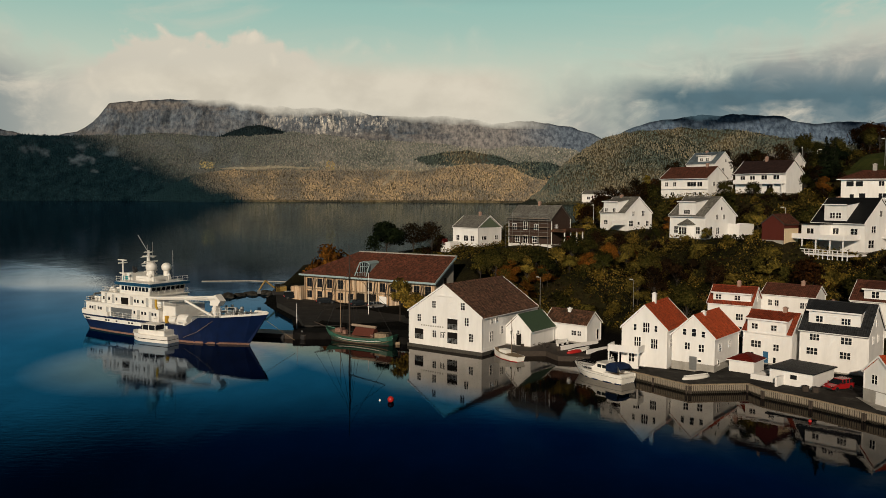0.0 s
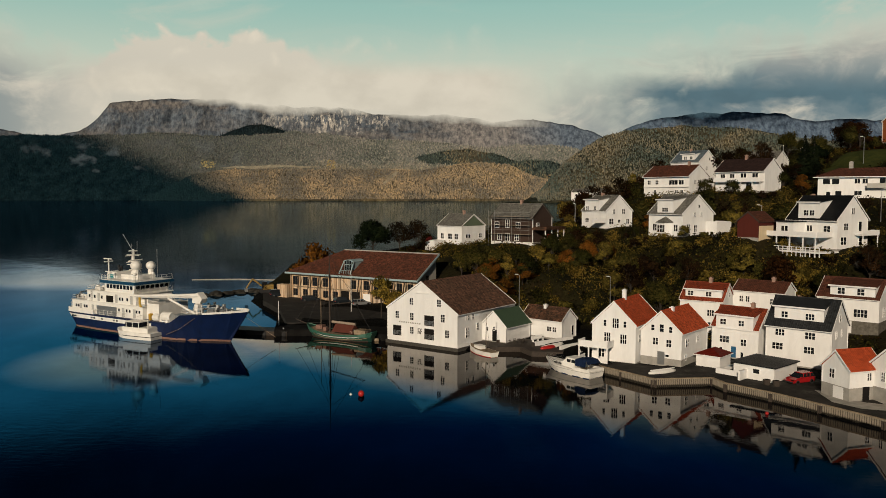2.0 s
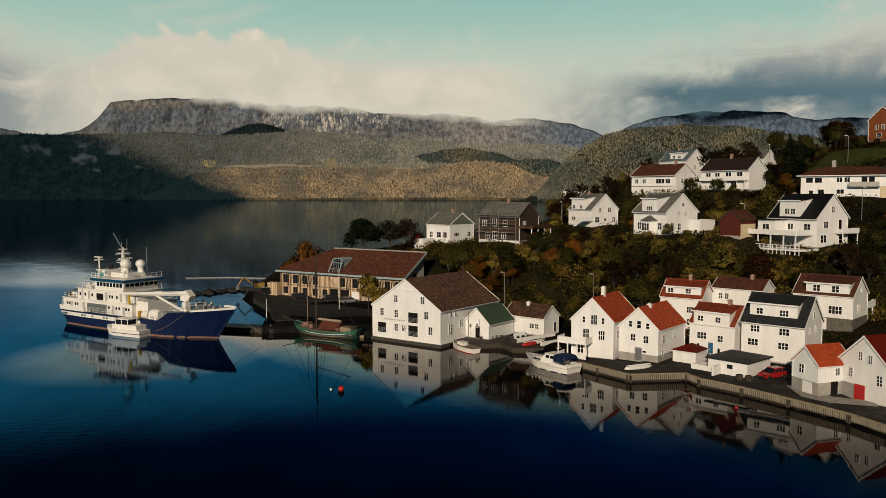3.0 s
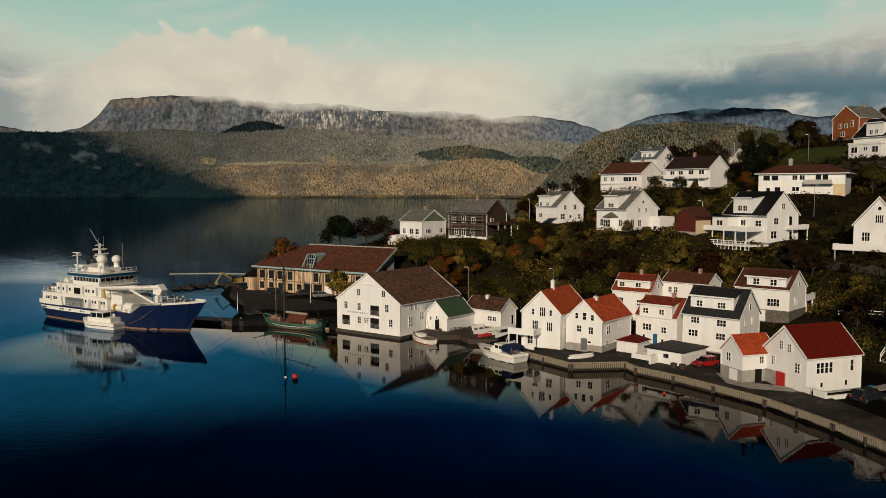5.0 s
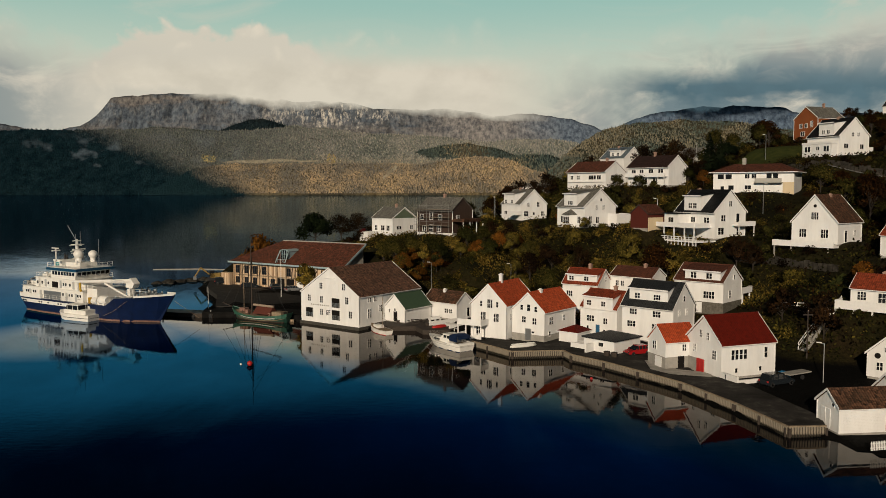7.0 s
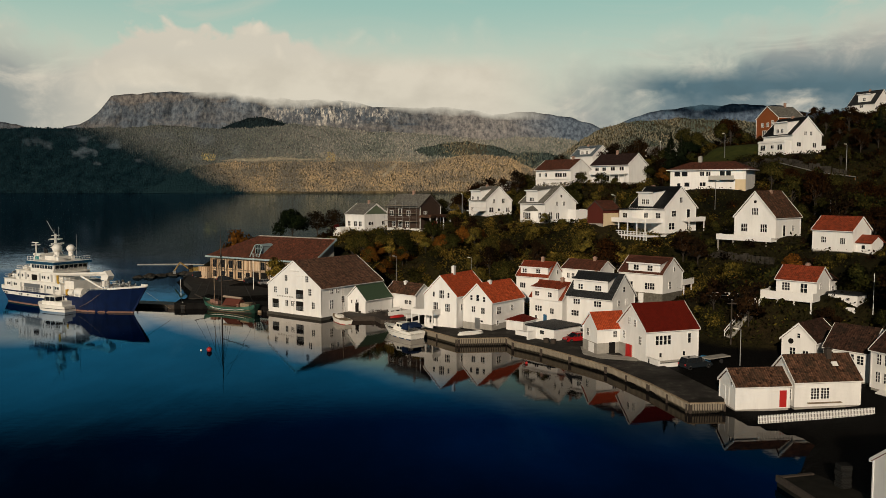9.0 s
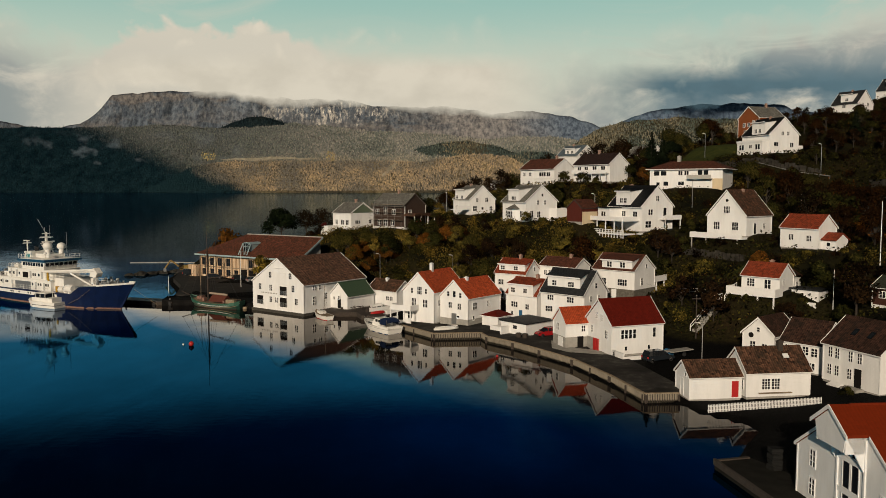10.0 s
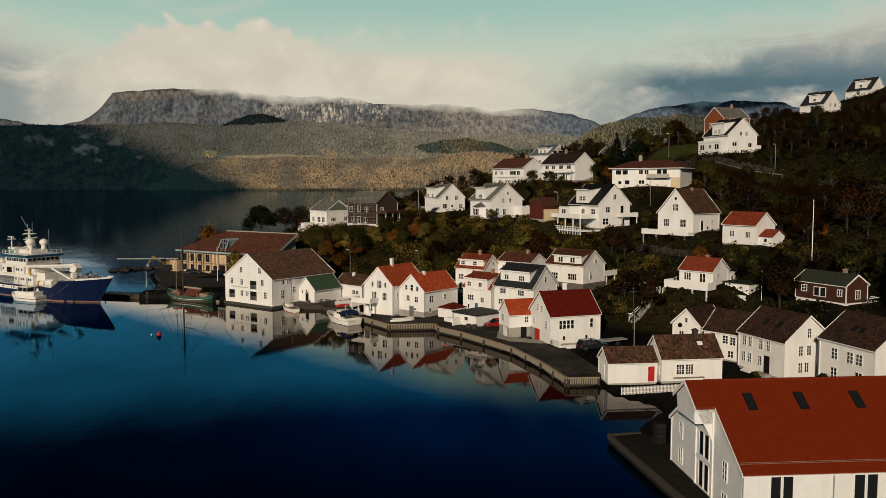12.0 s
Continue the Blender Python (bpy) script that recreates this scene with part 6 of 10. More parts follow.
ub = house("upper_brown", "house", "long white house with a reddish brown roof high on the hill", WHITE, MAROON_TILE,
           {"l": [(-5.4, 3.0, 0.9, 1.0, 2, 2), (-2.9, 3.0, 0.9, 1.0, 2, 2), (2.2, 2.9, 2.6, 1.1, 3, 1), (4.6, 2.9, 1.4, 1.1, 2, 1), (-3.5, 0.7, 0.8, 0.8, 2, 1), (3.2, 0.7, 0.8, 0.8, 2, 1), (4.8, 0.7, 0.8, 0.8, 2, 1)], "f": [(-1.5, 3.0, 0.8, 1.0, 2, 2)]}, eave=0.6, chimney=[(0, -4.0, 1.0)])
part("floor_ledge", boxes((-6.9, 6.9, -0.35, 0.0, 2.2, 2.4)), TRIM, ub, matrix=face_matrix("l", 7.7, 14.0, 0, 0))
part("porch", boxes((3.9, 6.4, -7.0, -4.5, -1.0, 2.4)), WHITE, ub)
part("porch_rail", boxes((3.9, 6.5, -7.1, -7.0, 2.4, 3.3), (6.4, 6.5, -7.1, -4.5, 2.4, 3.3)), TRIM, ub)
ud = house("upper_dark", "house", "white house with a dark brown roof and a long covered balcony", WHITE, tiles("dark_brown_tiles", (0.028, 0.016, 0.014), (0.018, 0.012, 0.011)),
           {"l": [(-4.5, 3.0, 1.2, 1.0, 2, 1), (-2.0, 3.0, 1.2, 1.0, 2, 1), (1.0, 3.0, 1.4, 1.1, 2, 1), (4.0, 3.0, 1.4, 1.1, 2, 1), (-1.0, 0.3, 1.6, 1.5, 2, 1), (2.5, 0.3, 1.6, 1.5, 2, 1)]}, eave=0.6, chimney=[(0, 0.5, 1.1)])
part("balcony", boxes((-6.2, 6.2, -1.3, 0, 2.1, 2.3)), TRIM, ud, matrix=face_matrix("l", 6.8, 12.8, 0, 0))
part("balcony_front", boxes((-6.2, 6.2, -1.38, -1.3, 2.1, 3.1)), TRIM, ud, matrix=face_matrix("l", 6.8, 12.8, 0, 0))
for u in (-2.0, 1.0, 4.0, 6.0):
    part("balcony_post", boxes((-0.08, 0.08, -1.3, -1.14, -1.2, 2.1)), TRIM, ud, matrix=face_matrix("l", 6.8, 12.8, u, 0))
bl = house("blue_roof", "house", "white house with a blue-grey roof and dormer behind others", WHITE, tiles("blue_grey_tiles", (0.10, 0.13, 0.15), (0.07, 0.085, 0.10), 0.3, 0.45), {"f": [(0.6, 6.2, 0.6, 0.7, 1, 2), (-0.6, 3.4, 0.8, 1.0, 2, 2), (-1.6, 1.2, 0.8, 1.0, 2, 2)], "l": [(0, 3.0, 1.0, 1.0, 2, 2)]}, chimney=[(0, 1.0, 0.6)])
shed_dormer(bl, "blue_roof", "l", 0.8, 4.6, WHITE, tiles("blue_grey_dormer", (0.10, 0.13, 0.15), (0.07, 0.085, 0.10), 0.3, 0.45), 0.15, 0.9, 0.6, [(-1.0, 0.3, 0.9, 0.8, 2, 2), (1.0, 0.3, 0.9, 0.8, 2, 2)])
rg = house("red_garage", "garage", "dark red boarded garage with a brown roof overgrown with creeper", RED_WALL, MAROON_TILE, {}, category="garage", trim=RED_WALL, boards=DARK_WOOD)
part("white_front", boxes((-2.4, 2.4, -0.12, 0, -1.8, 2.3)), CREAM, rg, "pale rendered lower wall", matrix=face_matrix("r", 4.5, 5.4, 0, 0))
bk = house("black_roof", "house", "large white house with a black roof, terraces and white balustrades", WHITE, JET_TILE,
           {"f": [(0.0, 6.6, 0.8, 1.1, 2, 2), (-2.0, 3.6, 1.2, 1.2, 2, 2), (-2.6, 0.8, 1.6, 1.4, 2, 2), (2.2, 3.3, 0.9, 1.8, 1, 1), (2.4, 0.6, 1.0, 1.4, 1, 2)], "l": [(-3.2, 3.2, 1.4, 1.1, 2, 1), (3.3, 3.2, 1.4, 1.1, 2, 2), (-0.5, 3.2, 1.2, 1.1, 2, 1)]}, eave=0.5, chimney=[(0.3, 3.5, 0.7)])
shed_dormer(bk, "black_roof", "l", -0.6, 4.8, WHITE, JET_TILE, -0.04, 0.85, 0.5, [(-0.6, 0.7, 1.0, 1.0, 2, 2), (0.7, 0.7, 1.0, 1.0, 2, 2)])
part("terrace", boxes((-9.0, -4.4, -4.5, 7.5, 2.2, 2.5)), TRIM, bk)
part("terrace_parapet", boxes((-9.1, -9.0, -4.5, 7.5, 2.2, 3.2), (-9.0, -4.4, -4.6, -4.5, 2.2, 3.2)), TRIM, bk, "white terrace parapet")
for yy in (-4.2, -1.5, 1.5, 4.5, 7.2):
    part("terrace_post", boxes((-8.9, -8.7, yy - 0.1, yy + 0.1, -1.5, 2.2)), TRIM, bk)
part("lower_deck", boxes((-10.0, -4.4, -6.0, 8.0, -0.7, -0.4)), TRIM, bk)
rods("lower_rail", [((-10.0, y0, 0.35), (-10.0, y0 + 2.0, 0.35)) for y0 in np.arange(-6, 8, 2.0)] + [((-10.0, y0, -0.1), (-10.0, y0 + 2.0, -0.1)) for y0 in np.arange(-6, 8, 2.0)], 0.07, 6, TRIM, bk)
for yy in np.arange(-6, 8.1, 1.0):
    part("baluster", boxes((-10.06, -9.94, float(yy) - 0.06, float(yy) + 0.06, -1.4, 0.4)), TRIM, bk)
part("side_extension", boxes((-7.8, -4.4, 1.5, 5.5, 2.2, 5.0)), WHITE, bk)
part("extension_roof", boxes((-8.2, -4.4, 1.2, 5.8, 5.0, 5.2)), JET_TILE, bk)
window(bk, pose(-7.8, 3.5, 3.2, 0, 0, -90), 1.5, 1.0, 2, 1)
part("front_balcony", boxes((0.6, 5.6, -7.2, -5.5, 2.5, 2.7), (0.6, 5.6, -7.25, -7.15, 2.7, 3.5), (5.5, 5.6, -7.2, -5.5, 2.7, 3.5)), TRIM, bk)
for px in (1.0, 5.4):
    part("front_post", boxes((px - 0.08, px + 0.08, -7.1, -6.94, -1.0, 2.5)), TRIM, bk)
x, y, ze, turn, W, L, rise, foot = PLAN["long_hip"]
lh = thing("house", pose(x, y, foot, 0, 0, turn), "long white two-storey house with a low hipped maroon roof", "house")
part("wall", boxes((-W / 2, W / 2, -L / 2, L / 2, -1.5, ze - foot)), WHITE, lh)
bm = bmesh.new()
h0 = ze - foot
vs = [bm.verts.new(v) for v in ((-W / 2 - 0.8, -L / 2 - 0.8, h0), (W / 2 + 0.8, -L / 2 - 0.8, h0), (W / 2 + 0.8, L / 2 + 0.8, h0), (-W / 2 - 0.8, L / 2 + 0.8, h0), (0, -L / 2 + 3.6, h0 + rise + 0.3), (0, L / 2 - 3.6, h0 + rise + 0.3))]
for f in ((0, 1, 4), (1, 2, 5, 4), (2, 3, 5), (3, 0, 4, 5), (3, 2, 1, 0)):
    bm.faces.new([vs[i] for i in f])
part("roof", bm, MAROON_TILE, lh)
part("fascia", boxes((-W / 2 - 0.85, W / 2 + 0.85, -L / 2 - 0.85, L / 2 + 0.85, h0 - 0.18, h0 - 0.01)), TRIM, lh)
chimney_on(lh, 0, 3.0, h0 + 1.2, h0 + 3.3, 0.8, CONCRETE)
for u, z, ww, hh, c in ((-7.2, 3.0, 1.4, 1.1, 1), (-5.4, 3.0, 1.4, 1.1, 1), (-1.2, 3.1, 1.0, 1.0, 2), (0.3, 3.1, 1.0, 1.0, 2), (3.6, 3.0, 1.1, 1.2, 1), (5.0, 3.0, 1.1, 1.2, 1), (-6.8, 0.5, 0.8, 0.8, 1), (-4.8, 0.5, 1.2, 1.0, 1), (-1.0, 0.6, 1.4, 0.9, 2)):
    window(lh, face_matrix("l", W, L, u, z), ww, hh, c, 1)
part("balcony", boxes((0.8, 6.6, -1.5, 0, 2.1, 2.25), (0.8, 6.6, -1.55, -1.47, 2.25, 3.1)), GREY_BOARDS, lh, matrix=face_matrix("l", W, L, 0, 0))
part("yellow_wall", boxes((6.6, 9.0, -0.08, 0, -1.0, 2.2)), CREAM, lh, matrix=face_matrix("l", W, L, 0, 0))
gg = house("gable_brown", "house", "white gabled house with brown tiled roof above a stone terrace", WHITE, BROWN_TILE,
           {"f": [(0.0, 4.4, 1.3, 1.3, 4, 2), (-2.2, 1.1, 1.3, 1.5, 3, 2), (1.9, 1.1, 1.3, 1.5, 3, 2)], "r": [(-1.5, 0.3, 0.8, 2.1, 1, 1), (1.8, 1.3, 0.7, 1.1, 2, 2)]}, chimney=[(0.2, 0.5, 0.5)], verge=0.3)
part("round_window", lathe(bmesh.new(), [(0.3, 0), (0.3, 0.06), (0.2, 0.07)], 12), DARK, gg, matrix=face_matrix("f", 8.6, 9.0, 0, 6.9) @ pose(0, 0, 0, 90, 0, 0))
part("terrace", boxes((-7.0, 4.6, -6.4, -4.5, -0.6, -0.2)), TRIM, gg)
part("terrace_parapet", boxes((-7.0, 4.6, -6.5, -6.4, -0.6, 0.5), (-7.1, -7.0, -6.5, -4.5, -0.6, 0.5)), TRIM, gg, "white terrace parapet")
for px in (-6.8, -3.5, 0, 3.5):
    part("terrace_post", boxes((px - 0.1, px + 0.1, -6.3, -6.1, -3.5, -0.6)), CONCRETE, gg)
part("cellar_wall", boxes((-4.2, 4.2, -4.9, -4.5, -3.4, -0.6)), STONE, gg)
ru = house("red_upper", "house", "small white house with a red tiled roof on the slope", WHITE, RUST_TILE, {"l": [(-1.6, 1.4, 0.9, 1.0, 3, 2), (1.9, 1.3, 0.9, 1.0, 3, 2)], "f": [(0.6, 1.2, 0.9, 1.0, 2, 2)]}, eave=0.3)
part("entry_wall", profile_y(bmesh.new(), [(-1.7, -0.8), (1.9, -0.8), (1.9, 1.7), (0.1, 2.75), (-1.7, 1.7)], -6.4, -3.68), WHITE, ru)
part("entry_roof", profile_y(bmesh.new(), [(-2.0, 1.55), (0.1, 2.78), (0.1, 2.95), (-2.1, 1.68)], -6.6, -3.7), RUST_TILE, ru)
part("entry_roof", profile_y(bmesh.new(), [(2.2, 1.55), (0.1, 2.78), (0.1, 2.95), (2.3, 1.68)], -6.6, -3.7), RUST_TILE, ru)
window(ru, pose(-1.7, -5.0, 0.6, 0, 0, -90), 0.6, 0.6, 1, 1)
rd = house("red_deck", "house", "white house with a red roof and a large white deck", WHITE, RUST_TILE, {"l": [(-1.6, 0.9, 1.2, 1.2, 3, 3), (1.2, 0.7, 1.0, 1.4, 2, 2)], "f": [(-1.0, 1.4, 0.6, 0.8, 2, 2)]}, eave=0.35, chimney=[(0.2, -0.6, 0.7)])
part("deck", boxes((-5.4, -2.6, -3.6, 4.4, -0.25, 0.0)), TRIM, rd)
part("deck_front", boxes((-5.5, -5.4, -3.6, 4.4, -0.35, 0.95), (-5.4, -2.6, -3.7, -3.6, -0.35, 0.95), (-5.4, -2.6, 4.3, 4.4, -0.35, 0.95)), TRIM, rd, "white boarded deck front")
for yy in (-3.4, -0.8, 1.8, 4.2):
    part("deck_post", boxes((-5.3, -5.1, yy - 0.1, yy + 0.1, -3.0, -0.25)), TRIM, rd)
part("side_room", boxes((2.6, 6.0, -3.0, 0.4, -1.2, 2.0)), WHITE, rd)
part("side_roof", profile_y(bmesh.new(), [(2.3, 3.4), (6.4, 2.0), (6.4, 2.15), (2.3, 3.6)], -3.3, 0.8), MAROON_TILE, rd)
window(rd, pose(4.2, -3.0, 0.6), 0.9, 0.8, 2, 2)
an = thing("shed", pose(93.4, 99.0, 7.6, 0, 0, 40), "small white garden shed with a dark flat roof", "shed")
part("wall", boxes((-1.6, 1.6, -2.2, 2.2, -1.5, 2.0)), WHITE, an)
part("roof", boxes((-1.9, 1.9, -2.5, 2.5, 2.0, 2.2)), BLACK_TILE, an)
window(an, pose(-1.6, 0.5, 0.8, 0, 0, -90), 0.7, 0.6, 2, 1)
part("deck", boxes((-3.0, -1.6, -2.5, 2.5, -0.6, -0.4), (-3.1, -3.0, -2.5, 2.5, -0.6, 0.3)), TRIM, an)
ca = house("cabin", "cabin", "brown boarded cabin with a mossy green-grey roof on a white cellar", clapboard("red_brown_boards", (0.062, 0.026, 0.018)), plain("mossy_roof_felt", (0.036, 0.041, 0.029), 0.9, spread=0.4),
           {"l": [(-2.9, 1.5, 0.9, 0.9, 2, 2), (-0.6, 1.0, 0.9, 1.3, 1, 1), (0.5, 1.0, 0.9, 1.3, 1, 1), (3.4, 1.4, 0.7, 0.9, 2, 2)], "f": [(0.2, 1.0, 0.9, 1.2, 2, 2)]}, base=0.4, base_material=TRIM, category="cabin")
chimney_on(ca, 0.3, -2.2, 3.6, 5.2, 0.5, BRICK)
part("veranda", boxes((2.3, 4.6, -4.8, -0.5, 0.2, 0.4), (4.5, 4.6, -4.8, -0.5, 0.9, 1.0), (2.3, 4.6, -4.9, -4.8, 0.9, 1.0)), TRIM, ca)
og = house("orange_house", "house", "orange-brown wooden house with a dark roof high on the slope", ORANGE_WALL, GREY_TILE, {"f": [(-1.8, 3.1, 0.9, 1.1, 2, 2), (0.2, 3.1, 0.9, 1.1, 2, 2), (2.2, 3.2, 0.8, 1.6, 2, 2), (-1.0, 0.8, 1.4, 1.2, 2, 2)], "r": [(-2.5, 3.0, 0.9, 1.1, 2, 2), (1.5, 3.0, 0.9, 1.1, 2, 2)]}, chimney=[(0, 1.6, 1.2)])
hw = house("hill_white", "house", "white house with a black roof and dormer below the orange house", WHITE, JET_TILE, {"f": [(-0.6, 4.5, 0.7, 0.9, 2, 2), (1.2, 4.5, 0.7, 0.9, 2, 2), (-2.6, 1.7, 1.3, 1.0, 2, 1), (2.4, 1.5, 1.1, 1.1, 2, 1)], "l": [(-3.2, 1.4, 1.6, 1.2, 2, 1), (0.2, 1.4, 1.0, 1.1, 2, 1), (2.8, 1.4, 1.5, 1.2, 2, 1), (-2.0, -0.6, 1.2, 0.9, 3, 1), (2.0, -0.6, 1.2, 0.9, 3, 1)]}, chimney=[(0, 0, 0.6)], eave=0.4)
shed_dormer(hw, "hill_white", "l", 1.0, 4.6, WHITE, JET_TILE, -0.04, 0.85, 0.5, [(-0.9, 0.6, 0.8, 0.9, 2, 2), (0.6, 0.6, 0.8, 0.9, 2, 2)])
part("balcony", boxes((4.6, 6.4, -4.6, -1.0, 1.0, 1.2), (6.3, 6.4, -4.6, -1.0, 1.2, 2.0), (4.6, 6.4, -4.7, -4.6, 1.2, 2.0)), TRIM, hw)
co = house("cottage", "house", "small white house with a slate roof and a green gable", WHITE, GREY_TILE, {"l": [(-2.6, 1.3, 1.0, 1.3, 2, 2), (0.2, 1.3, 1.4, 1.3, 2, 2), (2.4, 1.3, 1.2, 1.3, 2, 2)], "f": [(-2.0, 1.6, 1.6, 0.9, 3, 1), (2.4, 1.6, 1.0, 1.0, 2, 2), (-0.8, 4.8, 0.6, 0.9, 1, 2), (1.1, 4.8, 0.6, 0.9, 1, 2)]}, chimney=[(0, -1.0, 1.0)])
part("gable_panel", profile_y(bmesh.new(), [(-3.9, 4.62), (3.9, 4.62), (0, 7.1)], -4.33, -4.26), GREEN_WALL, co, "sage green gable boards")
part("terrace_wall", boxes((-8.4, -4.2, 1.0, 4.4, -1.5, 1.0)), TRIM, co)
sc = house("scaffold_house", "house", "dark brown timber house under repair with scaffolding and a veranda", BROWN_WALL, GREY_TILE, {"l": [(-4.2, 3.3, 1.1, 1.2, 2, 2), (-1.2, 3.3, 1.0, 1.8, 2, 2), (1.8, 3.3, 1.1, 1.2, 2, 2), (-3.4, 0.4, 1.1, 1.3, 2, 2), (-1.2, 0.2, 1.2, 1.7, 2, 2), (1.4, 0.4, 1.1, 1.3, 2, 2)], "f": [(-2.0, 3.2, 1.0, 1.2, 2, 2)]}, base=0.05, base_material=TRIM, chimney=[(0, 0, 1.0)], boards=DARK_WOOD, eave=0.6)
part("cellar", boxes((-4.0, 4.0, -5.9, 5.9, -2.5, -0.05)), TRIM, sc, "white rendered cellar wall")
part("veranda_roof", profile_y(bmesh.new(), [(-3.9, 3.6), (3.6, 3.6), (4.2, 2.9), (-4.4, 2.9)], -9.6, -5.8), BROWN_TILE, sc)
part("veranda_floor", boxes((-4.2, 4.0, -9.4, -5.8, -0.2, 0.0)), DARK_WOOD, sc)
for px in (-4.0, -1.4, 1.2, 3.8):
    part("veranda_post", boxes((px - 0.1, px + 0.1, -9.3, -9.1, -2.4, 2.9)), TRIM, sc)
part("red_tarpaulin", boxes((-3.7, -1.7, -9.45, -9.35, 0.7, 2.0)), BOAT_RED, sc, "bright red hanging tarpaulin")
SCAFFOLD = plain("dull_scaffold_tube", (0.22, 0.22, 0.21), 0.6, 0.4)
fr = thing("scaffolding", pose(22.3, 184.9, 15.6, 0, 0, 50), "steel tube scaffolding against the brown house", "scaffold")
for yy in (-5.6, -3.2, -0.8, 1.6, 4.0, 5.8):
    part("standard", bars([((-5.2, yy, -1.8), (-5.2, yy, 7.2))], 0.038), SCAFFOLD, fr)
for z in (1.9, 3.9, 5.9):
    rods("ledger", [((-5.2, -5.6, z), (-5.2, 5.8, z)), ((-5.2, -5.6, z + 0.9), (-5.2, 5.8, z + 0.9))], 0.034, 6, SCAFFOLD, fr)
    part("walk_board", boxes((-5.3, -4.5, -5.6, 5.8, z - 0.06, z)), WOOD, fr)
th = house("top_house", "house", "white house with a dark roof on the skyline", WHITE, BLACK_TILE, {"f": [(-1.2, 3.0, 0.9, 1.1, 2, 2), (1.4, 3.0, 0.9, 1.1, 2, 2)], "l": [(0, 2.6, 1.2, 1.1, 2, 2)]}, chimney=[(0, 0, 0.6)])
shed_dormer(th, "top_house", "l", 0.5, 4.5, WHITE, BLACK_TILE, 0.15, 0.85, 0.5, [(0.0, 0.5, 1.0, 0.9, 2, 2)])
ch = house("crest_house", "house", "white house with a steep dark roof on the hill's crest", WHITE, BLACK_TILE, {"f": [(-1.2, 3.0, 0.9, 1.1, 2, 2), (1.4, 3.0, 0.9, 1.1, 2, 2)], "l": [(0, 2.6, 1.2, 1.1, 2, 2)]}, chimney=[(0, 1.0, 0.8)])
shed_dormer(ch, "crest_house", "l", 0.5, 4.5, WHITE, BLACK_TILE, 0.15, 0.85, 0.5, [(0.0, 0.5, 1.0, 0.9, 2, 2)])
house("far_gable", "house", "small white house with a pale grey roof far up the hill", WHITE, GREY_TILE, {"f": [(0, 1.2, 1.0, 1.0, 2, 2)], "l": [(-2, 1.2, 1.2, 1.0, 2, 1), (2, 1.2, 1.2, 1.0, 2, 1)]})
house("far_low", "house", "long low white house beyond the pine", WHITE, GREY_TILE, {"l": [(-4, 1.0, 1.2, 1.0, 2, 1), (0, 1.0, 1.2, 1.0, 2, 1), (4, 1.0, 1.2, 1.0, 2, 1)]})

part("front_block", boxes((-6.6, -4.55, -4.4, 4.6, -1.8, 2.75)), WHITE, hw)
part("front_parapet", boxes((-6.75, -4.55, -4.5, 4.7, 2.75, 2.95), (-6.75, -6.6, -4.5, 4.7, 2.95, 3.25)), TRIM, hw)
for u, z, ww, hh in ((-2.9, 0.9, 1.7, 1.3), (0.3, 1.3, 1.0, 0.8), (2.9, 0.9, 1.6, 1.3), (-3.0, -1.2, 1.2, 0.8), (0.2, -1.4, 0.8, 1.4), (3.0, -1.2, 1.2, 0.8)):
    window(hw, face_matrix("l", 13.2, 9.0, u, z), ww, hh, 2, 1)


def stone_wall(points, tall, label):
    """A dry-stone wall: rough stones in courses."""
    rng = random.Random(len(points) + int(points[0][0]))
    e = thing("stone_wall", Matrix.Identity(4), label, "wall")
    for (x0, y0), (x1, y1) in zip(points, points[1:]):
        length, turn = math.hypot(x1 - x0, y1 - y0), math.atan2(y1 - y0, x1 - x0)
        bm = bmesh.new()
        for k in range(int(length / 0.8)):
            f = (k + 0.5) / int(length / 0.8)
            x, y = x0 + (x1 - x0) * f, y0 + (y1 - y0) * f
            base = float(height(x, y)) - 0.5
            z = base
            while z < base + tall + 0.5:
                hh = rng.uniform(0.35, 0.6)
                m = pose(x + rng.uniform(-0.1, 0.1), y + rng.uniform(-0.15, 0.15), z + hh / 2, rng.uniform(-6, 6), rng.uniform(-6, 6), math.degrees(turn) + rng.uniform(-8, 8)) @ Matrix.Diagonal((0.8 * rng.uniform(0.8, 1.05), 0.6, hh, 1))
                bmesh.ops.create_cube(bm, size=1.0, matrix=m)
                z += hh * 0.95
        part("stones", bm, HILL_STONE, e)
    return e


HILL_STONE = plain("dark_field_stone", (0.040, 0.036, 0.030), 0.95, spread=0.6, scale=1.1)
stone_wall([(104.0, 187.0), (109.5, 176.0), (116.0, 166.5), (124.0, 162.5)], 0.9, "dark dry-stone retaining wall below the hillside road")
stone_wall([(129.5, 151.0), (132.7, 141.5), (136.5, 134.0), (141.0, 126.0)], 0.8, "dark dry-stone retaining wall among the trees")
stone_wall([(79.0, 143.5), (83.2, 135.6), (86.5, 128.5), (91.4, 122.2)], 0.7, "low dark garden wall on the slope")


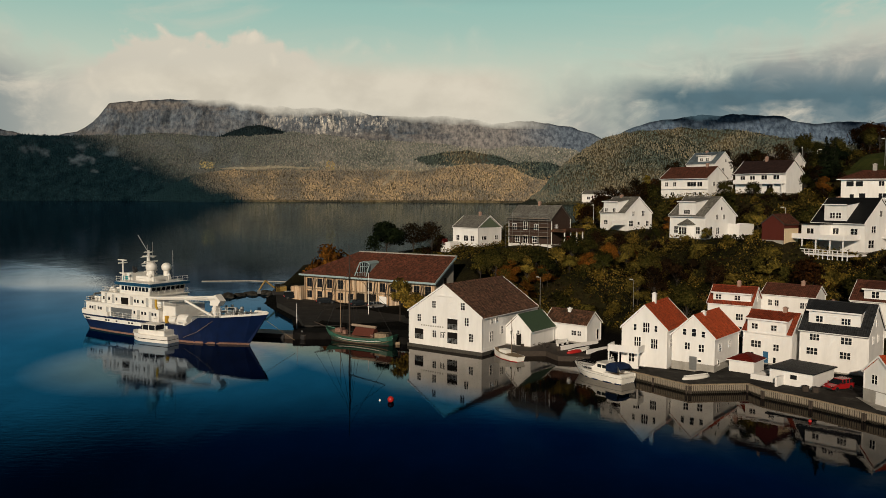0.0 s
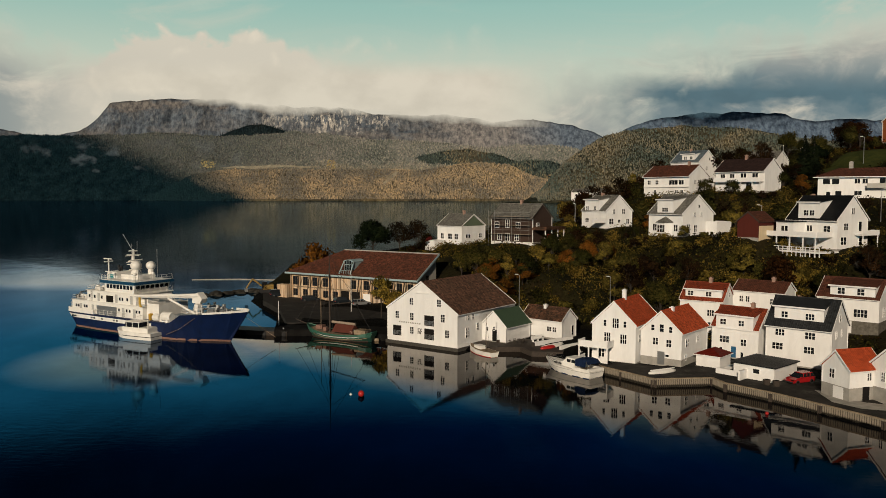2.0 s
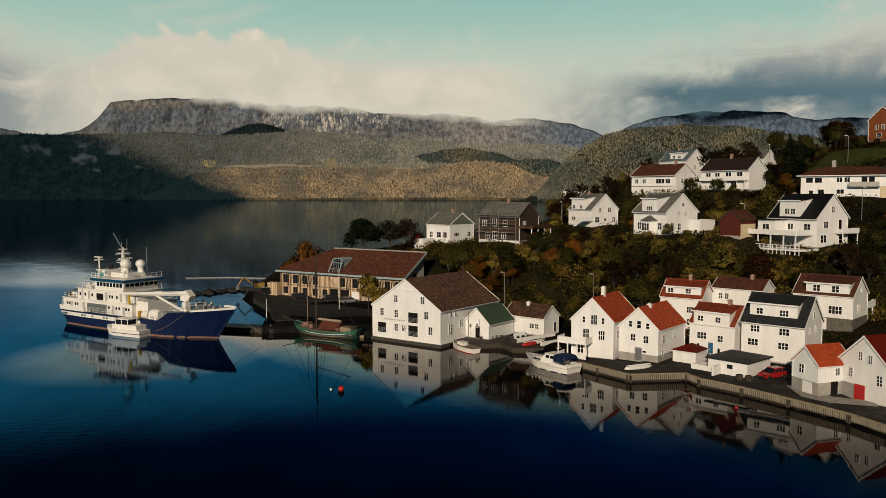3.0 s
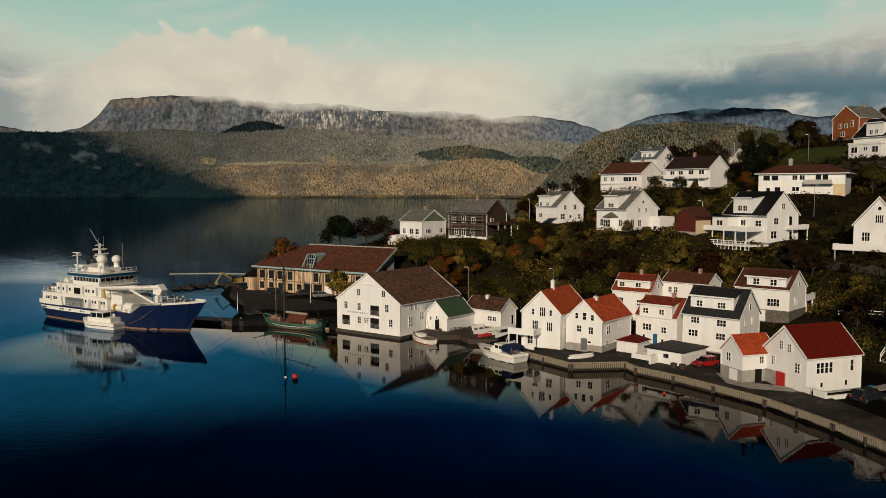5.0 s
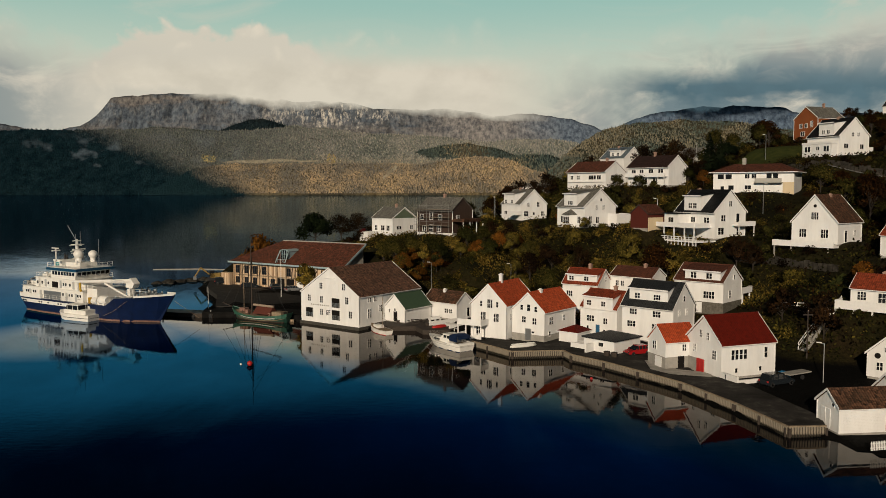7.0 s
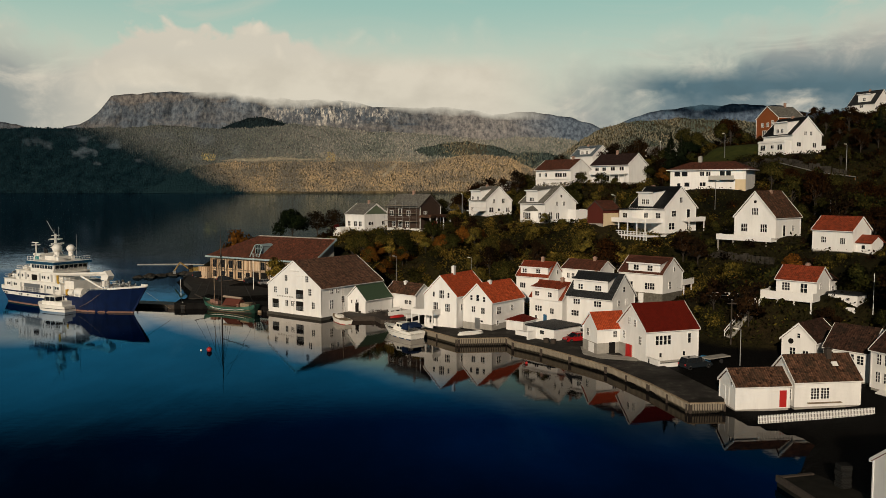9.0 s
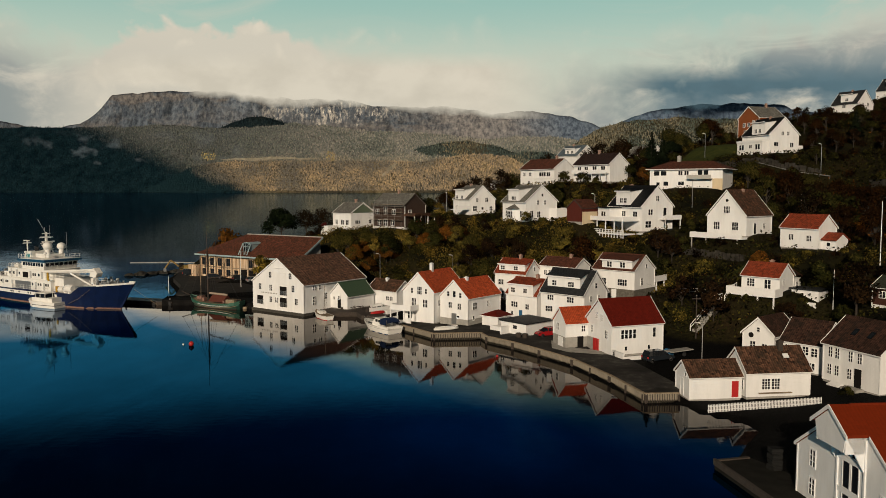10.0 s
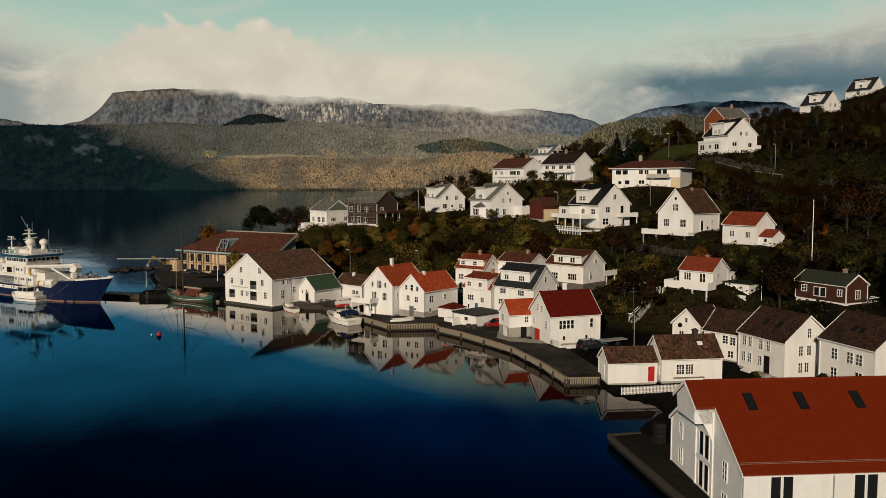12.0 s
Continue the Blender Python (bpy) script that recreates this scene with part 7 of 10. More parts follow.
def guard_rail(points, label):
    e = thing("guard_rail", Matrix.Identity(4), label, "guard rail")
    for (x0, y0), (x1, y1) in zip(points, points[1:]):
        z0, z1 = float(height(x0, y0)), float(height(x1, y1))
        part("rail", bars([((x0, y0, z0 + 0.75), (x1, y1, z1 + 0.75))], 0.12, 6), GUARD, e)
        for f in (0.1, 0.4, 0.7, 1.0):
            x, y, z = x0 + (x1 - x0) * f, y0 + (y1 - y0) * f, z0 + (z1 - z0) * f
            part("post", bars([((x, y, z - 0.5), (x, y, z + 0.8))], 0.06, 6), GUARD, e)


GUARD = plain("dull_grey_steel", (0.16, 0.16, 0.155), 0.6, 0.3)
guard_rail([(112.0, 171.0), (118.0, 163.8), (125.0, 160.5)], "dull steel guard rail along the hillside road")
guard_rail([(127.2, 146.7), (130.9, 140.2), (135.7, 133.5)], "dull steel guard rail among the trees")
guard_rail([(92.5, 147.5), (89.0, 152.0)], "short steel guard rail by the garden path")
LAWN = Mat("mown_autumn_lawn", 0.95)
LAWN.put("Base Color", LAWN.ramp(LAWN.noise(LAWN.place(), 0.5, 6.0, 0.65), (0.3, (0.018, 0.025, 0.007)), (0.6, (0.038, 0.044, 0.011)), (0.8, (0.056, 0.052, 0.016))))
LAWN = LAWN.bump(LAWN.noise(LAWN.place(), 5.0), 0.6, 0.1).m


def lawn(x0, x1, y0, y1, label):
    ob = sheet("lawn", np.arange(x0, x1, 0.75), np.arange(y0, y1, 0.75), lambda gx, gy: height(gx, gy) + 0.10, LAWN)
    return tagged(ob, label, "lawn", kind="structure")


lawn(96.0, 122.0, 188.0, 203.0, "short green lawn beside the orange house")
lawn(-13.0, 0.0, 203.0, 212.0, "small green lawn beside the white cottage")
lawn(84.0, 92.0, 114.0, 121.0, "dull green garden lawn on the slope")

# ---- quays, piers and paving ----
QUAY = 1.1
edge = [(26.2, 115.5), (33.0, 105.6), (41.2, 106.4), (42.0, 103.2), (46.0, 98.2), (49.6, 92.4), (53.6, 85.6), (57.0, 75.4), (59.2, 66.0), (63.4, 66.3)]
back = [(64.6, 70.5), (63.2, 78.0), (61.4, 87.6), (57.5, 90.0), (57.0, 101.0), (54.5, 110.0), (48.0, 116.0), (45.0, 119.0), (36.0, 114.0), (29.0, 118.0)]
quay = part("pavement", prism(bmesh.new(), edge + back, -3.0, QUAY), QUAY_PAVING)
tagged(quay, "worn grey paved quay along the water", "pavement", kind="structure")
SLAT = Mat("weathered_quay_boards", 0.92)
v = SLAT.where(scale=(4, 4, 0.7))
board_wood = SLAT.mix(SLAT.random(), SLAT.ramp(SLAT.noise(v, 2.0, 6.0), (0.3, (0.15, 0.125, 0.095)), (0.7, (0.36, 0.32, 0.25))), (0.23, 0.20, 0.155))
sp = SLAT.n.new("ShaderNodeSeparateXYZ")
SLAT.l.new(SLAT.place(), sp.inputs[0])
# weed and damp up to the high-water line
weed = SLAT.ramp(SLAT.math("ADD", sp.outputs[2], SLAT.math("MULTIPLY", SLAT.noise(v, 1.2), 0.25)), (0.38, (1, 1, 1)), (0.58, (0, 0, 0)))
SLAT.put("Base Color", SLAT.mix(weed, board_wood, (0.022, 0.020, 0.015)))
SLAT = SLAT.m
slat = None
for (x0, y0), (x1, y1) in zip(edge, edge[1:]):
    length, turn = math.hypot(x1 - x0, y1 - y0), math.atan2(y1 - y0, x1 - x0)
    n = int(length / 0.29)
    nx, ny = math.sin(turn), -math.cos(turn)
    cap = part("quay_edge_beam", boxes((-length / 2, length / 2, -0.14, 0.14, 0, 0.14)), WOOD, quay, matrix=Matrix.Translation(((x0 + x1) / 2, (y0 + y1) / 2, QUAY)) @ Matrix.Rotation(turn, 4, "Z"))
    # dark strip added behind the slats as the shade in their gaps
    part("quay_wall", boxes((-length / 2, length / 2, -0.03, 0.0, -1.5, -0.02)), DARK_WOOD, quay, "dark backing strip for shade in the slat gaps", matrix=Matrix.Translation(((x0 + x1) / 2, (y0 + y1) / 2, QUAY)) @ Matrix.Rotation(turn, 4, "Z"))
    for k in range(n):
        f = (k + 0.5) / n
        m = Matrix.Translation((x0 + (x1 - x0) * f + nx * 0.11, y0 + (y1 - y0) * f + ny * 0.11, random.uniform(-0.06, 0.03))) @ Matrix.Rotation(turn + random.uniform(-0.03, 0.03), 4, "Z")
        if slat is None:
            slat = part("slat", boxes((-0.085, 0.085, -0.05, 0.05, -0.3, QUAY + 0.05)), SLAT, quay, matrix=m)
        else:
            again(slat, m)
    for f in np.linspace(0.02, 0.98, max(2, int(length / 3.2))):
        part("quay_pile", bars([((x0 + (x1 - x0) * f + nx * 0.2, y0 + (y1 - y0) * f + ny * 0.2, -2.5), (x0 + (x1 - x0) * f + nx * 0.2, y0 + (y1 - y0) * f + ny * 0.2, QUAY - 0.1))], 0.14, 8), DARK_WOOD, quay)

DOCK = plain("dark_landing_paving", (0.018, 0.017, 0.014), 0.92, spread=0.4, scale=0.8)
dock = part("pavement", prism(bmesh.new(), [(60.1, 43.4), (63.6, 44.2), (66.6, 37.5), (67.5, 20.0), (64.0, 20.0), (62.4, 29.0)], -3.0, 0.85), DOCK)
tagged(dock, "dark paved landing beside the large house", "pavement", kind="structure")
part("dock_edge", prism(bmesh.new(), [(60.0, 43.5), (60.25, 43.45), (62.6, 29.0), (64.2, 19.8), (63.9, 19.8), (62.3, 29.0)], 0.4, 0.98), DARK_WOOD, dock, "weathered timber kerb")
part("dock_edge", prism(bmesh.new(), [(60.3, 43.3), (63.4, 44.1), (63.5, 43.8), (60.4, 43.0)], 0.4, 0.98), DARK_WOOD, dock)
# the pier's shade is put into its near-black stone colour
pier = part("pavement", prism(bmesh.new(), [(-28.5, 152.0), (-27.5, 145.2), (-10.0, 145.6), (-8.6, 141.6), (-5.0, 139.6), (-2.0, 150.0), (-12.0, 152.0)], -3.0, 1.25), plain("dark_wet_pier_stone", (0.010, 0.0095, 0.009), 0.95, spread=0.5, scale=1.2))
tagged(pier, "rough stone pier by the warehouse", "pier", kind="structure")
lot = part("pavement", prism(bmesh.new(), [(-42.0, 200.0), (-38.5, 184.5), (-31.2, 169.0), (-26.5, 151.5), (-4.0, 151.5), (-2.0, 160.0), (-14.0, 170.0), (-34.0, 196.0)], -2.0, 1.58), ASPHALT)
tagged(lot, "dark asphalt car park in front of the timber hall", "car park", kind="structure")
slip = part("pavement", prism(bmesh.new(), [(9.0, 135.0), (9.8, 130.0), (17.0, 130.5), (18.5, 126.5), (23.5, 126.0), (24.5, 130.0), (26.0, 137.0), (20.0, 137.5), (14.0, 140.0)], -2.5, 0.85), DARK_WOOD)
tagged(slip, "dark timber landing stage between the sheds", "landing stage", kind="structure")
part("slip_wall", boxes((-4.6, 4.6, -0.12, 0.12, 0, 0.75)), TRIM, slip, "low white wall", matrix=pose(23.2, 134.0, 0.85, 0, 0, 38))
part("slip_wall", boxes((-2.6, 2.6, -0.12, 0.12, 0, 0.7)), TRIM, slip, "low white wall", matrix=pose(25.3, 129.6, 0.85, 0, 0, 40))



def garden_chair(x, y, z, turn, material, label):
    e = thing("garden_chair", pose(x, y, z, 0, 0, turn), label, "chair", "chairs on the landing stage")
    part("seat", boxes((-0.25, 0.25, -0.25, 0.25, 0.42, 0.47)), material, e)
    back_ = boxes((-0.25, 0.25, -0.03, 0.0, 0.0, 0.14), (-0.25, 0.25, -0.03, 0.0, 0.2, 0.34), (-0.25, -0.2, -0.03, 0.0, 0.14, 0.2), (0.2, 0.25, -0.03, 0.0, 0.14, 0.2))
    part("backrest", back_, material, e, matrix=pose(0, 0.25, 0.5, -12, 0, 0))
    for lx in (-0.22, 0.22):
        for ly in (-0.22, 0.22):
            part("leg", bars([((lx, ly, 0), (lx, ly, 0.44))], 0.022, 6), material, e)


for x, y, turn in ((16.4, 133.4, 20), (17.4, 132.6, -60), (18.2, 134.0, 130), (15.4, 134.4, 60)):
    garden_chair(x, y, 0.85, turn, DARK_WOOD, "dark slatted garden chair on the landing stage")
gt = thing("garden_table", pose(17.2, 133.7, 0.85, 0, 0, 30), "dark round garden table on the landing stage", "table")
part("tabletop", lathe(bmesh.new(), [(0.02, 0.70), (0.55, 0.70), (0.55, 0.74), (0.02, 0.745)], 16), DARK_WOOD, gt)
part("table_stem", bars([((0, 0, 0), (0, 0, 0.7))], 0.05, 8), DARK_WOOD, gt)
bn = thing("bench", pose(20.6, 136.0, 0.85, 0, 0, 46), "long white bench against the shed wall", "bench")
part("seat", boxes((-1.6, 1.6, -0.22, 0.22, 0.40, 0.46)), TRIM, bn)
part("backrest", boxes((-1.6, 1.6, 0.22, 0.27, 0.46, 0.95)), TRIM, bn)
for lx in (-1.4, 0.0, 1.4):
    part("leg", boxes((lx - 0.05, lx + 0.05, -0.2, 0.2, 0, 0.4)), TRIM, bn)
for x, y, label in ((13.6, 134.6, "dark tub with a small clipped bush"), (19.2, 131.0, "dark tub with a small clipped bush")):
    tb = thing("plant_tub", pose(x, y, 0.85), label, "plant tub")
    part("tub", lathe(bmesh.new(), [(0.30, 0), (0.36, 0.5), (0.30, 0.5), (0.28, 0.44)], 12), DARK_WOOD, tb)
    part("soil", lathe(bmesh.new(), [(0.29, 0.43), (0.05, 0.46)], 12), GROUND, tb)

apron = part("pavement", prism(bmesh.new(), [(52.2, 99.6), (51.6, 93.6), (53.6, 90.6), (58.6, 88.9), (59.4, 91.4), (55.4, 93.4), (53.4, 98.8)], 1.0, 1.13), CONCRETE)
tagged(apron, "pale concrete apron before the red-roofed house", "pavement", kind="structure")

# ---- small sheds on the quay ----
sh = thing("shed", pose(44.3, 115.2, 1.1, 0, 0, -41), "small white quay shed with a low red roof", "shed")
part("wall", boxes((-1.8, 1.8, -2.0, 2.0, 0, 1.75)), WHITE, sh)
bm = bmesh.new()
vs = [bm.verts.new(v) for v in ((-2.1, -2.3, 1.75), (2.1, -2.3, 1.75), (2.1, 2.3, 1.75), (-2.1, 2.3, 1.75), (0, -0.6, 2.65), (0, 0.6, 2.65))]
for f in ((0, 1, 4), (1, 2, 5, 4), (2, 3, 5), (3, 0, 4, 5), (3, 2, 1, 0)):
    bm.faces.new([vs[i] for i in f])
part("roof", bm, DEEP_RED_TILE, sh)
part("fascia", boxes((-2.12, 2.12, -2.32, 2.32, 1.62, 1.745)), TRIM, sh)
gr = thing("garage", pose(49.1, 107.9, 1.1, 0, 0, -48), "low white garage with a flat black felt roof and wing walls", "garage")
part("wall", boxes((-2.9, 2.9, -3.4, 3.4, 0, 1.95)), WHITE, gr)
part("roof", profile_y(bmesh.new(), [(-3.2, 1.95), (3.2, 1.95), (3.2, 2.1), (-3.2, 2.2)], -3.7, 3.7), BLACK_TILE, gr)
part("wing_wall", boxes((-5.6, -2.9, -3.4, -3.15, 0, 0.75), (-5.6, -5.35, -3.15, 2.0, 0, 0.6)), TRIM, gr, "white wing wall")
part("gate_wall", boxes((-1.2, -0.9, -5.4, -3.4, 0, 1.3)), TRIM, gr)
window(gr, face_matrix("f", 5.8, 6.8, 0.4, 0.9), 0.9, 0.6, 1, 1)
for px, py in ((47.2, 102.6), (48.2, 101.9)):
    pot = thing("planter", pose(px, py, 1.1), "dark wooden planter on the quay", "planter")
    part("tub", lathe(bmesh.new(), [(0.42, 0), (0.5, 0.7), (0.44, 0.72)], 10), DARK_WOOD, pot)
    part("soil", lathe(bmesh.new(), [(0.42, 0.66), (0.1, 0.76)], 10), GROUND, pot)

# ---- fences, poles, stairs ----


def picket_fence(points, label):
    e = thing("picket_fence", Matrix.Identity(4), label, "fence")
    first = None
    for (x0, y0, z0), (x1, y1, z1) in zip(points, points[1:]):
        length, turn = math.hypot(x1 - x0, y1 - y0), math.atan2(y1 - y0, x1 - x0)
        rods("rail", [((x0, y0, z0 + 0.3), (x1, y1, z1 + 0.3)), ((x0, y0, z0 + 0.75), (x1, y1, z1 + 0.75))], 0.04, 6, TRIM, e)
        for k in range(int(length / 0.19)):
            f = (k + 0.5) / int(length / 0.19)
            m = Matrix.Translation((x0 + (x1 - x0) * f, y0 + (y1 - y0) * f, z0 + (z1 - z0) * f + 0.05)) @ Matrix.Rotation(turn, 4, "Z")
            if first is None:
                first = part("picket", profile_y(bmesh.new(), [(-0.05, 0), (0.05, 0), (0.05, 0.85), (0, 0.95), (-0.05, 0.85)], -0.045, -0.01), TRIM, e, matrix=m)
            else:
                again(first, m, e)
    return e


picket_fence([(64.9, 60.3, 0.40), (71.6, 62.0, 0.38), (79.4, 63.9, 0.36)], "low white picket fence in front of the boat houses")


def rail_fence(points, height=0.9, rails=2, label="white painted rail fence on the slope", r=0.07):
    e = thing("rail_fence", Matrix.Identity(4), label, "fence")
    for a, b in zip(points, points[1:]):
        for k in range(rails):
            z = height * (k + 1) / rails
            rods("rail", [((a[0], a[1], a[2] + z), (b[0], b[1], b[2] + z))], r, 6, TRIM, e)
    for a, b in zip(points, points[1:]):
        n = max(1, int(math.dist(a, b) / 1.4))
        for k in range(n + 1):
            p = [a[i] + (b[i] - a[i]) * k / n for i in range(3)]
            rods("post", [((p[0], p[1], p[2] - 0.6), (p[0], p[1], p[2] + height + 0.05))], r, 6, TRIM, e)
    return e


def at(x, y, dz=0.0):
    return (x, y, float(height(x, y)) + dz)


rail_fence([at(75.4, 112.6), at(77.6, 110.2), at(79.6, 107.8)])
rail_fence([at(74.3, 98.4), at(76.6, 100.3), at(78.9, 101.7)], 1.0, 2, "white handrail along the garden steps")
rail_fence([at(80.6, 101.2), at(82.6, 104.0), at(84.6, 107.0)], 1.0, 2, "white handrail along the garden steps")
st = thing("garden_steps", Matrix.Identity(4), "concrete garden steps climbing the slope", "steps")
for k in range(16):
    f = k / 15
    x, y = 74.9 + 4.0 * f, 97.9 + 3.3 * f
    z = float(height(x, y))
    part("step", boxes((-0.6, 0.6, -0.25, 0.25, -0.3, 0.12)), CONCRETE, st, matrix=pose(x, y, z, 0, 0, 125))
board = thing("notice_board", pose(79.6, 101.3, float(height(79.6, 101.3))), "white notice board beside the steps", "sign")
part("panel", boxes((-0.65, 0.65, -0.04, 0.04, 0.7, 1.9)), TRIM, board)
rods("post", [((-0.5, 0, -0.4), (-0.5, 0, 0.8)), ((0.5, 0, -0.4), (0.5, 0, 0.8))], 0.05, 6, TRIM, board)


def street_lamp(x, y, tall=6.0, turn=0.0, base=None, label="grey steel street lamp with a short arm"):
    z = float(height(x, y)) if base is None else base
    e = thing("street_lamp", pose(x, y, z, 0, 0, turn), label, "street lamp", "street lamps")
    bm = bmesh.new()
    bar(bm, (0, 0, -0.5), (0, 0, tall), 0.075, 8, 0.05)
    part("pole", bm, STEEL, e)
    part("arm", bars([((0, 0, tall - 0.05), (-0.75, 0, tall + 0.12))], 0.04), STEEL, e)
    part("lamp_head", profile_y(bmesh.new(), [(-0.35, 0.02), (-1.05, 0.10), (-1.0, 0.20), (-0.4, 0.18)], -0.13, 0.13), SHIP_WHITE, e, matrix=pose(0, 0, tall))


def wooden_pole(x, y, tall, label, material=None, r=0.12, category="pole"):
    z = float(height(x, y))
    e = thing("pole", pose(x, y, z), label, category)
    bm = bmesh.new()
    bar(bm, (0, 0, -0.6), (0, 0, tall), r, 8, r * 0.6)
    part("shaft", bm, material or DARK_WOOD, e)
    part("cap", lathe(bmesh.new(), [(r * 0.75, tall), (r * 0.4, tall + 0.12)], 8), STEEL, e)
    return e


street_lamp(72.5, 86.6, 5.2)
street_lamp(19.4, 158.4, 6.5, 30)
street_lamp(36.5, 152.1, 6.5, 30)
for x, y in ((92.7, 159.8), (106.6, 133.3), (124.1, 163.2), (105.7, 192.3), (71.0, 166.0), (35.0, 186.0), (92.0, 206.0), (108.0, 232.0)):
    street_lamp(x, y, 6.5, random.uniform(0, 360))
up = wooden_pole(74.4, 95.8, 6.8, "tarred wooden utility pole with a crossbar", category="utility pole")
part("crossbar", boxes((-0.7, 0.7, -0.06, 0.06, 6.2, 6.35)), DARK_WOOD, up)
wooden_pole(94.9, 94.2, 6.0, "slim white flagpole in the garden", TRIM, 0.06, "flagpole")
wooden_pole(108.0, 105.6, 10.6, "slim white flagpole on the slope", TRIM, 0.085, "flagpole")
wooden_pole(-15.6, 166.5, 9.0, "white flagpole beside the car park", TRIM, 0.08, "flagpole")
wooden_pole(-27.6, 150.0, 5.5, "white harbour light pole on the pier", TRIM, 0.08, "pole")
wire = thing("overhead_wire", Matrix.Identity(4), "thin black overhead wire from the utility pole", "wire")
rods("wire_run", [((74.4, 95.8, float(height(74.4, 95.8)) + 6.6), (69.0, 106.0, 9.6)), ((74.4, 95.8, float(height(74.4, 95.8)) + 6.6), (86.0, 103.5, 12.5))], 0.012, 4, RUBBER, wire)

# ---- cars ----


def car(x, y, z, turn, paint, label, length=4.1, tall=1.48, van=False):
    e = thing("car", pose(x, y, z, 0, 0, turn), label, "car")
    L, H, W = length / 2, tall, 0.86
    lower = [(-L, 0.35), (-L + 0.05, 0.85), (-L + 0.3, 0.93), (L - 1.15, 0.92), (L - 0.15, 0.72), (L, 0.5), (L - 0.05, 0.28), (-L + 0.1, 0.24)]
    cabin = [(-L + 0.12, 0.9), (-L + (0.18 if van else 0.45), H - 0.03), (-L + 0.9, H), (L - 1.9 if not van else L - 1.35, H - 0.03), (L - 1.0 if not van else L - 0.75, 0.9)]
    bm = profile_y(bmesh.new(), lower, -W, W)
    bmesh.ops.bevel(bm, geom=[g for g in bm.edges if abs(g.verts[0].co.y - g.verts[1].co.y) < 1e-4], offset=0.09, segments=2, affect="EDGES")
    part("body", bm, paint, e, smooth=False)
    bm = profile_y(bmesh.new(), cabin, -W + 0.1, W - 0.1)
    for vert in bm.verts:
        if vert.co.z > 1.2:
            vert.co.y *= 0.86
    glass = part("glasshouse", bm, GLASS, e, "dark tinted glass")
    bm = profile_y(bmesh.new(), [(p[0], p[1]) for p in (cabin[1], cabin[2], cabin[3])] + [(cabin[3][0] + 0.08, H - 0.09), (cabin[1][0] - 0.04, H - 0.09)], -W + 0.19, W - 0.19)
    part("roof_panel", bm, paint, e, matrix=pose(0, 0, 0.02))
    for px in (cabin[2][0] + 0.05, (cabin[2][0] + cabin[3][0]) / 2, cabin[3][0] - 0.02):
        for s in (-1, 1):
            part("pillar", boxes((px - 0.04, px + 0.04, s * 0.72 - 0.035, s * 0.72 + 0.035, 0.9, H - 0.04)), paint, e)
    for wx in (-L + 0.75, L - 0.78):
        for s in (-1, 1):
            t = part("wheel", lathe(bmesh.new(), [(0.22, -0.1), (0.31, -0.1), (0.33, -0.05), (0.33, 0.05), (0.31, 0.1), (0.22, 0.1)], 16), RUBBER, e, matrix=pose(wx, s * (W - 0.07), 0.33, 90, 0, 0))
            part("rim", lathe(bmesh.new(), [(0.21, -0.105), (0.08, -0.12), (0.08, 0.12), (0.21, 0.105)], 12), CHROME, t)
    for s in (-1, 1):
        part("headlight", boxes((L - 0.22, L - 0.02, s * 0.6 - 0.17, s * 0.6 + 0.17, 0.56, 0.7)), CHROME, e)
        part("tail_light", boxes((-L - 0.01, -L + 0.1, s * 0.68 - 0.1, s * 0.68 + 0.1, 0.62, 0.86)), BOAT_RED, e)
        part("mirror", boxes((L - 1.35, L - 1.2, s * 0.93 - 0.08, s * 0.93 + 0.08, 0.92, 1.06)), paint, e)
    part("bumper", boxes((L - 0.06, L + 0.04, -0.7, 0.7, 0.3, 0.48)), RUBBER, e)
    return e


car(52.0, 103.6, 1.1, 205, CAR_RED, "small red hatchback parked on the quay")
car(-36.0, 191.5, 1.58, 20, CAR_DARK, "black van parked by the timber hall", 4.6, 1.85, True)
car(-27.0, 183.0, 1.58, 15, CAR_DARK, "dark estate car parked by the timber hall", 4.4)
car(-19.0, 179.0, 1.58, 30, CAR_DARK, "dark car parked by the timber hall", 4.3, 1.6)
car(-14.5, 176.0, 1.58, 30, CAR_SILVER, "silver car parked by the timber hall", 4.3)
car(29.5, 127.5, float(height(29.5, 127.5)) + 0.1, 20, CAR_SILVER, "silver car parked behind the balcony house", 4.3)
tk = car(65.6, 84.6, 1.1, 25, CAR_DARK, "dark pickup truck parked in the shade", 4.8, 1.6)
tr = thing("boat_trailer", pose(69.6, 88.2, 1.1, 0, 0, 30), "pale flat trailer parked behind the pickup", "trailer")
part("bed", boxes((-2.2, 2.2, -0.8, 0.8, 0.75, 0.88)), CONCRETE, tr)
part("drawbar", bars([((-2.2, 0, 0.7), (-3.3, 0, 0.5))], 0.05), STEEL, tr)
for s in (-1, 1):
    part("wheel", lathe(bmesh.new(), [(0.2, -0.09), (0.3, -0.09), (0.3, 0.09), (0.2, 0.09)], 14), RUBBER, tr, matrix=pose(0.2, s * 0.85, 0.3, 90, 0, 0))
tp = thing("tarpaulin_pile", pose(68.0, 88.6, 1.1), "blue tarpaulin over a low pile", "tarpaulin")
bm = bmesh.new()
bmesh.ops.create_icosphere(bm, subdivisions=3, radius=1.0)
for vert in bm.verts:
    vert.co = Vector((vert.co.x * 1.0, vert.co.y * 0.7, max(vert.co.z, 0) * 0.95)) * (1 + 0.18 * noise.noise(vert.co * 2.3))
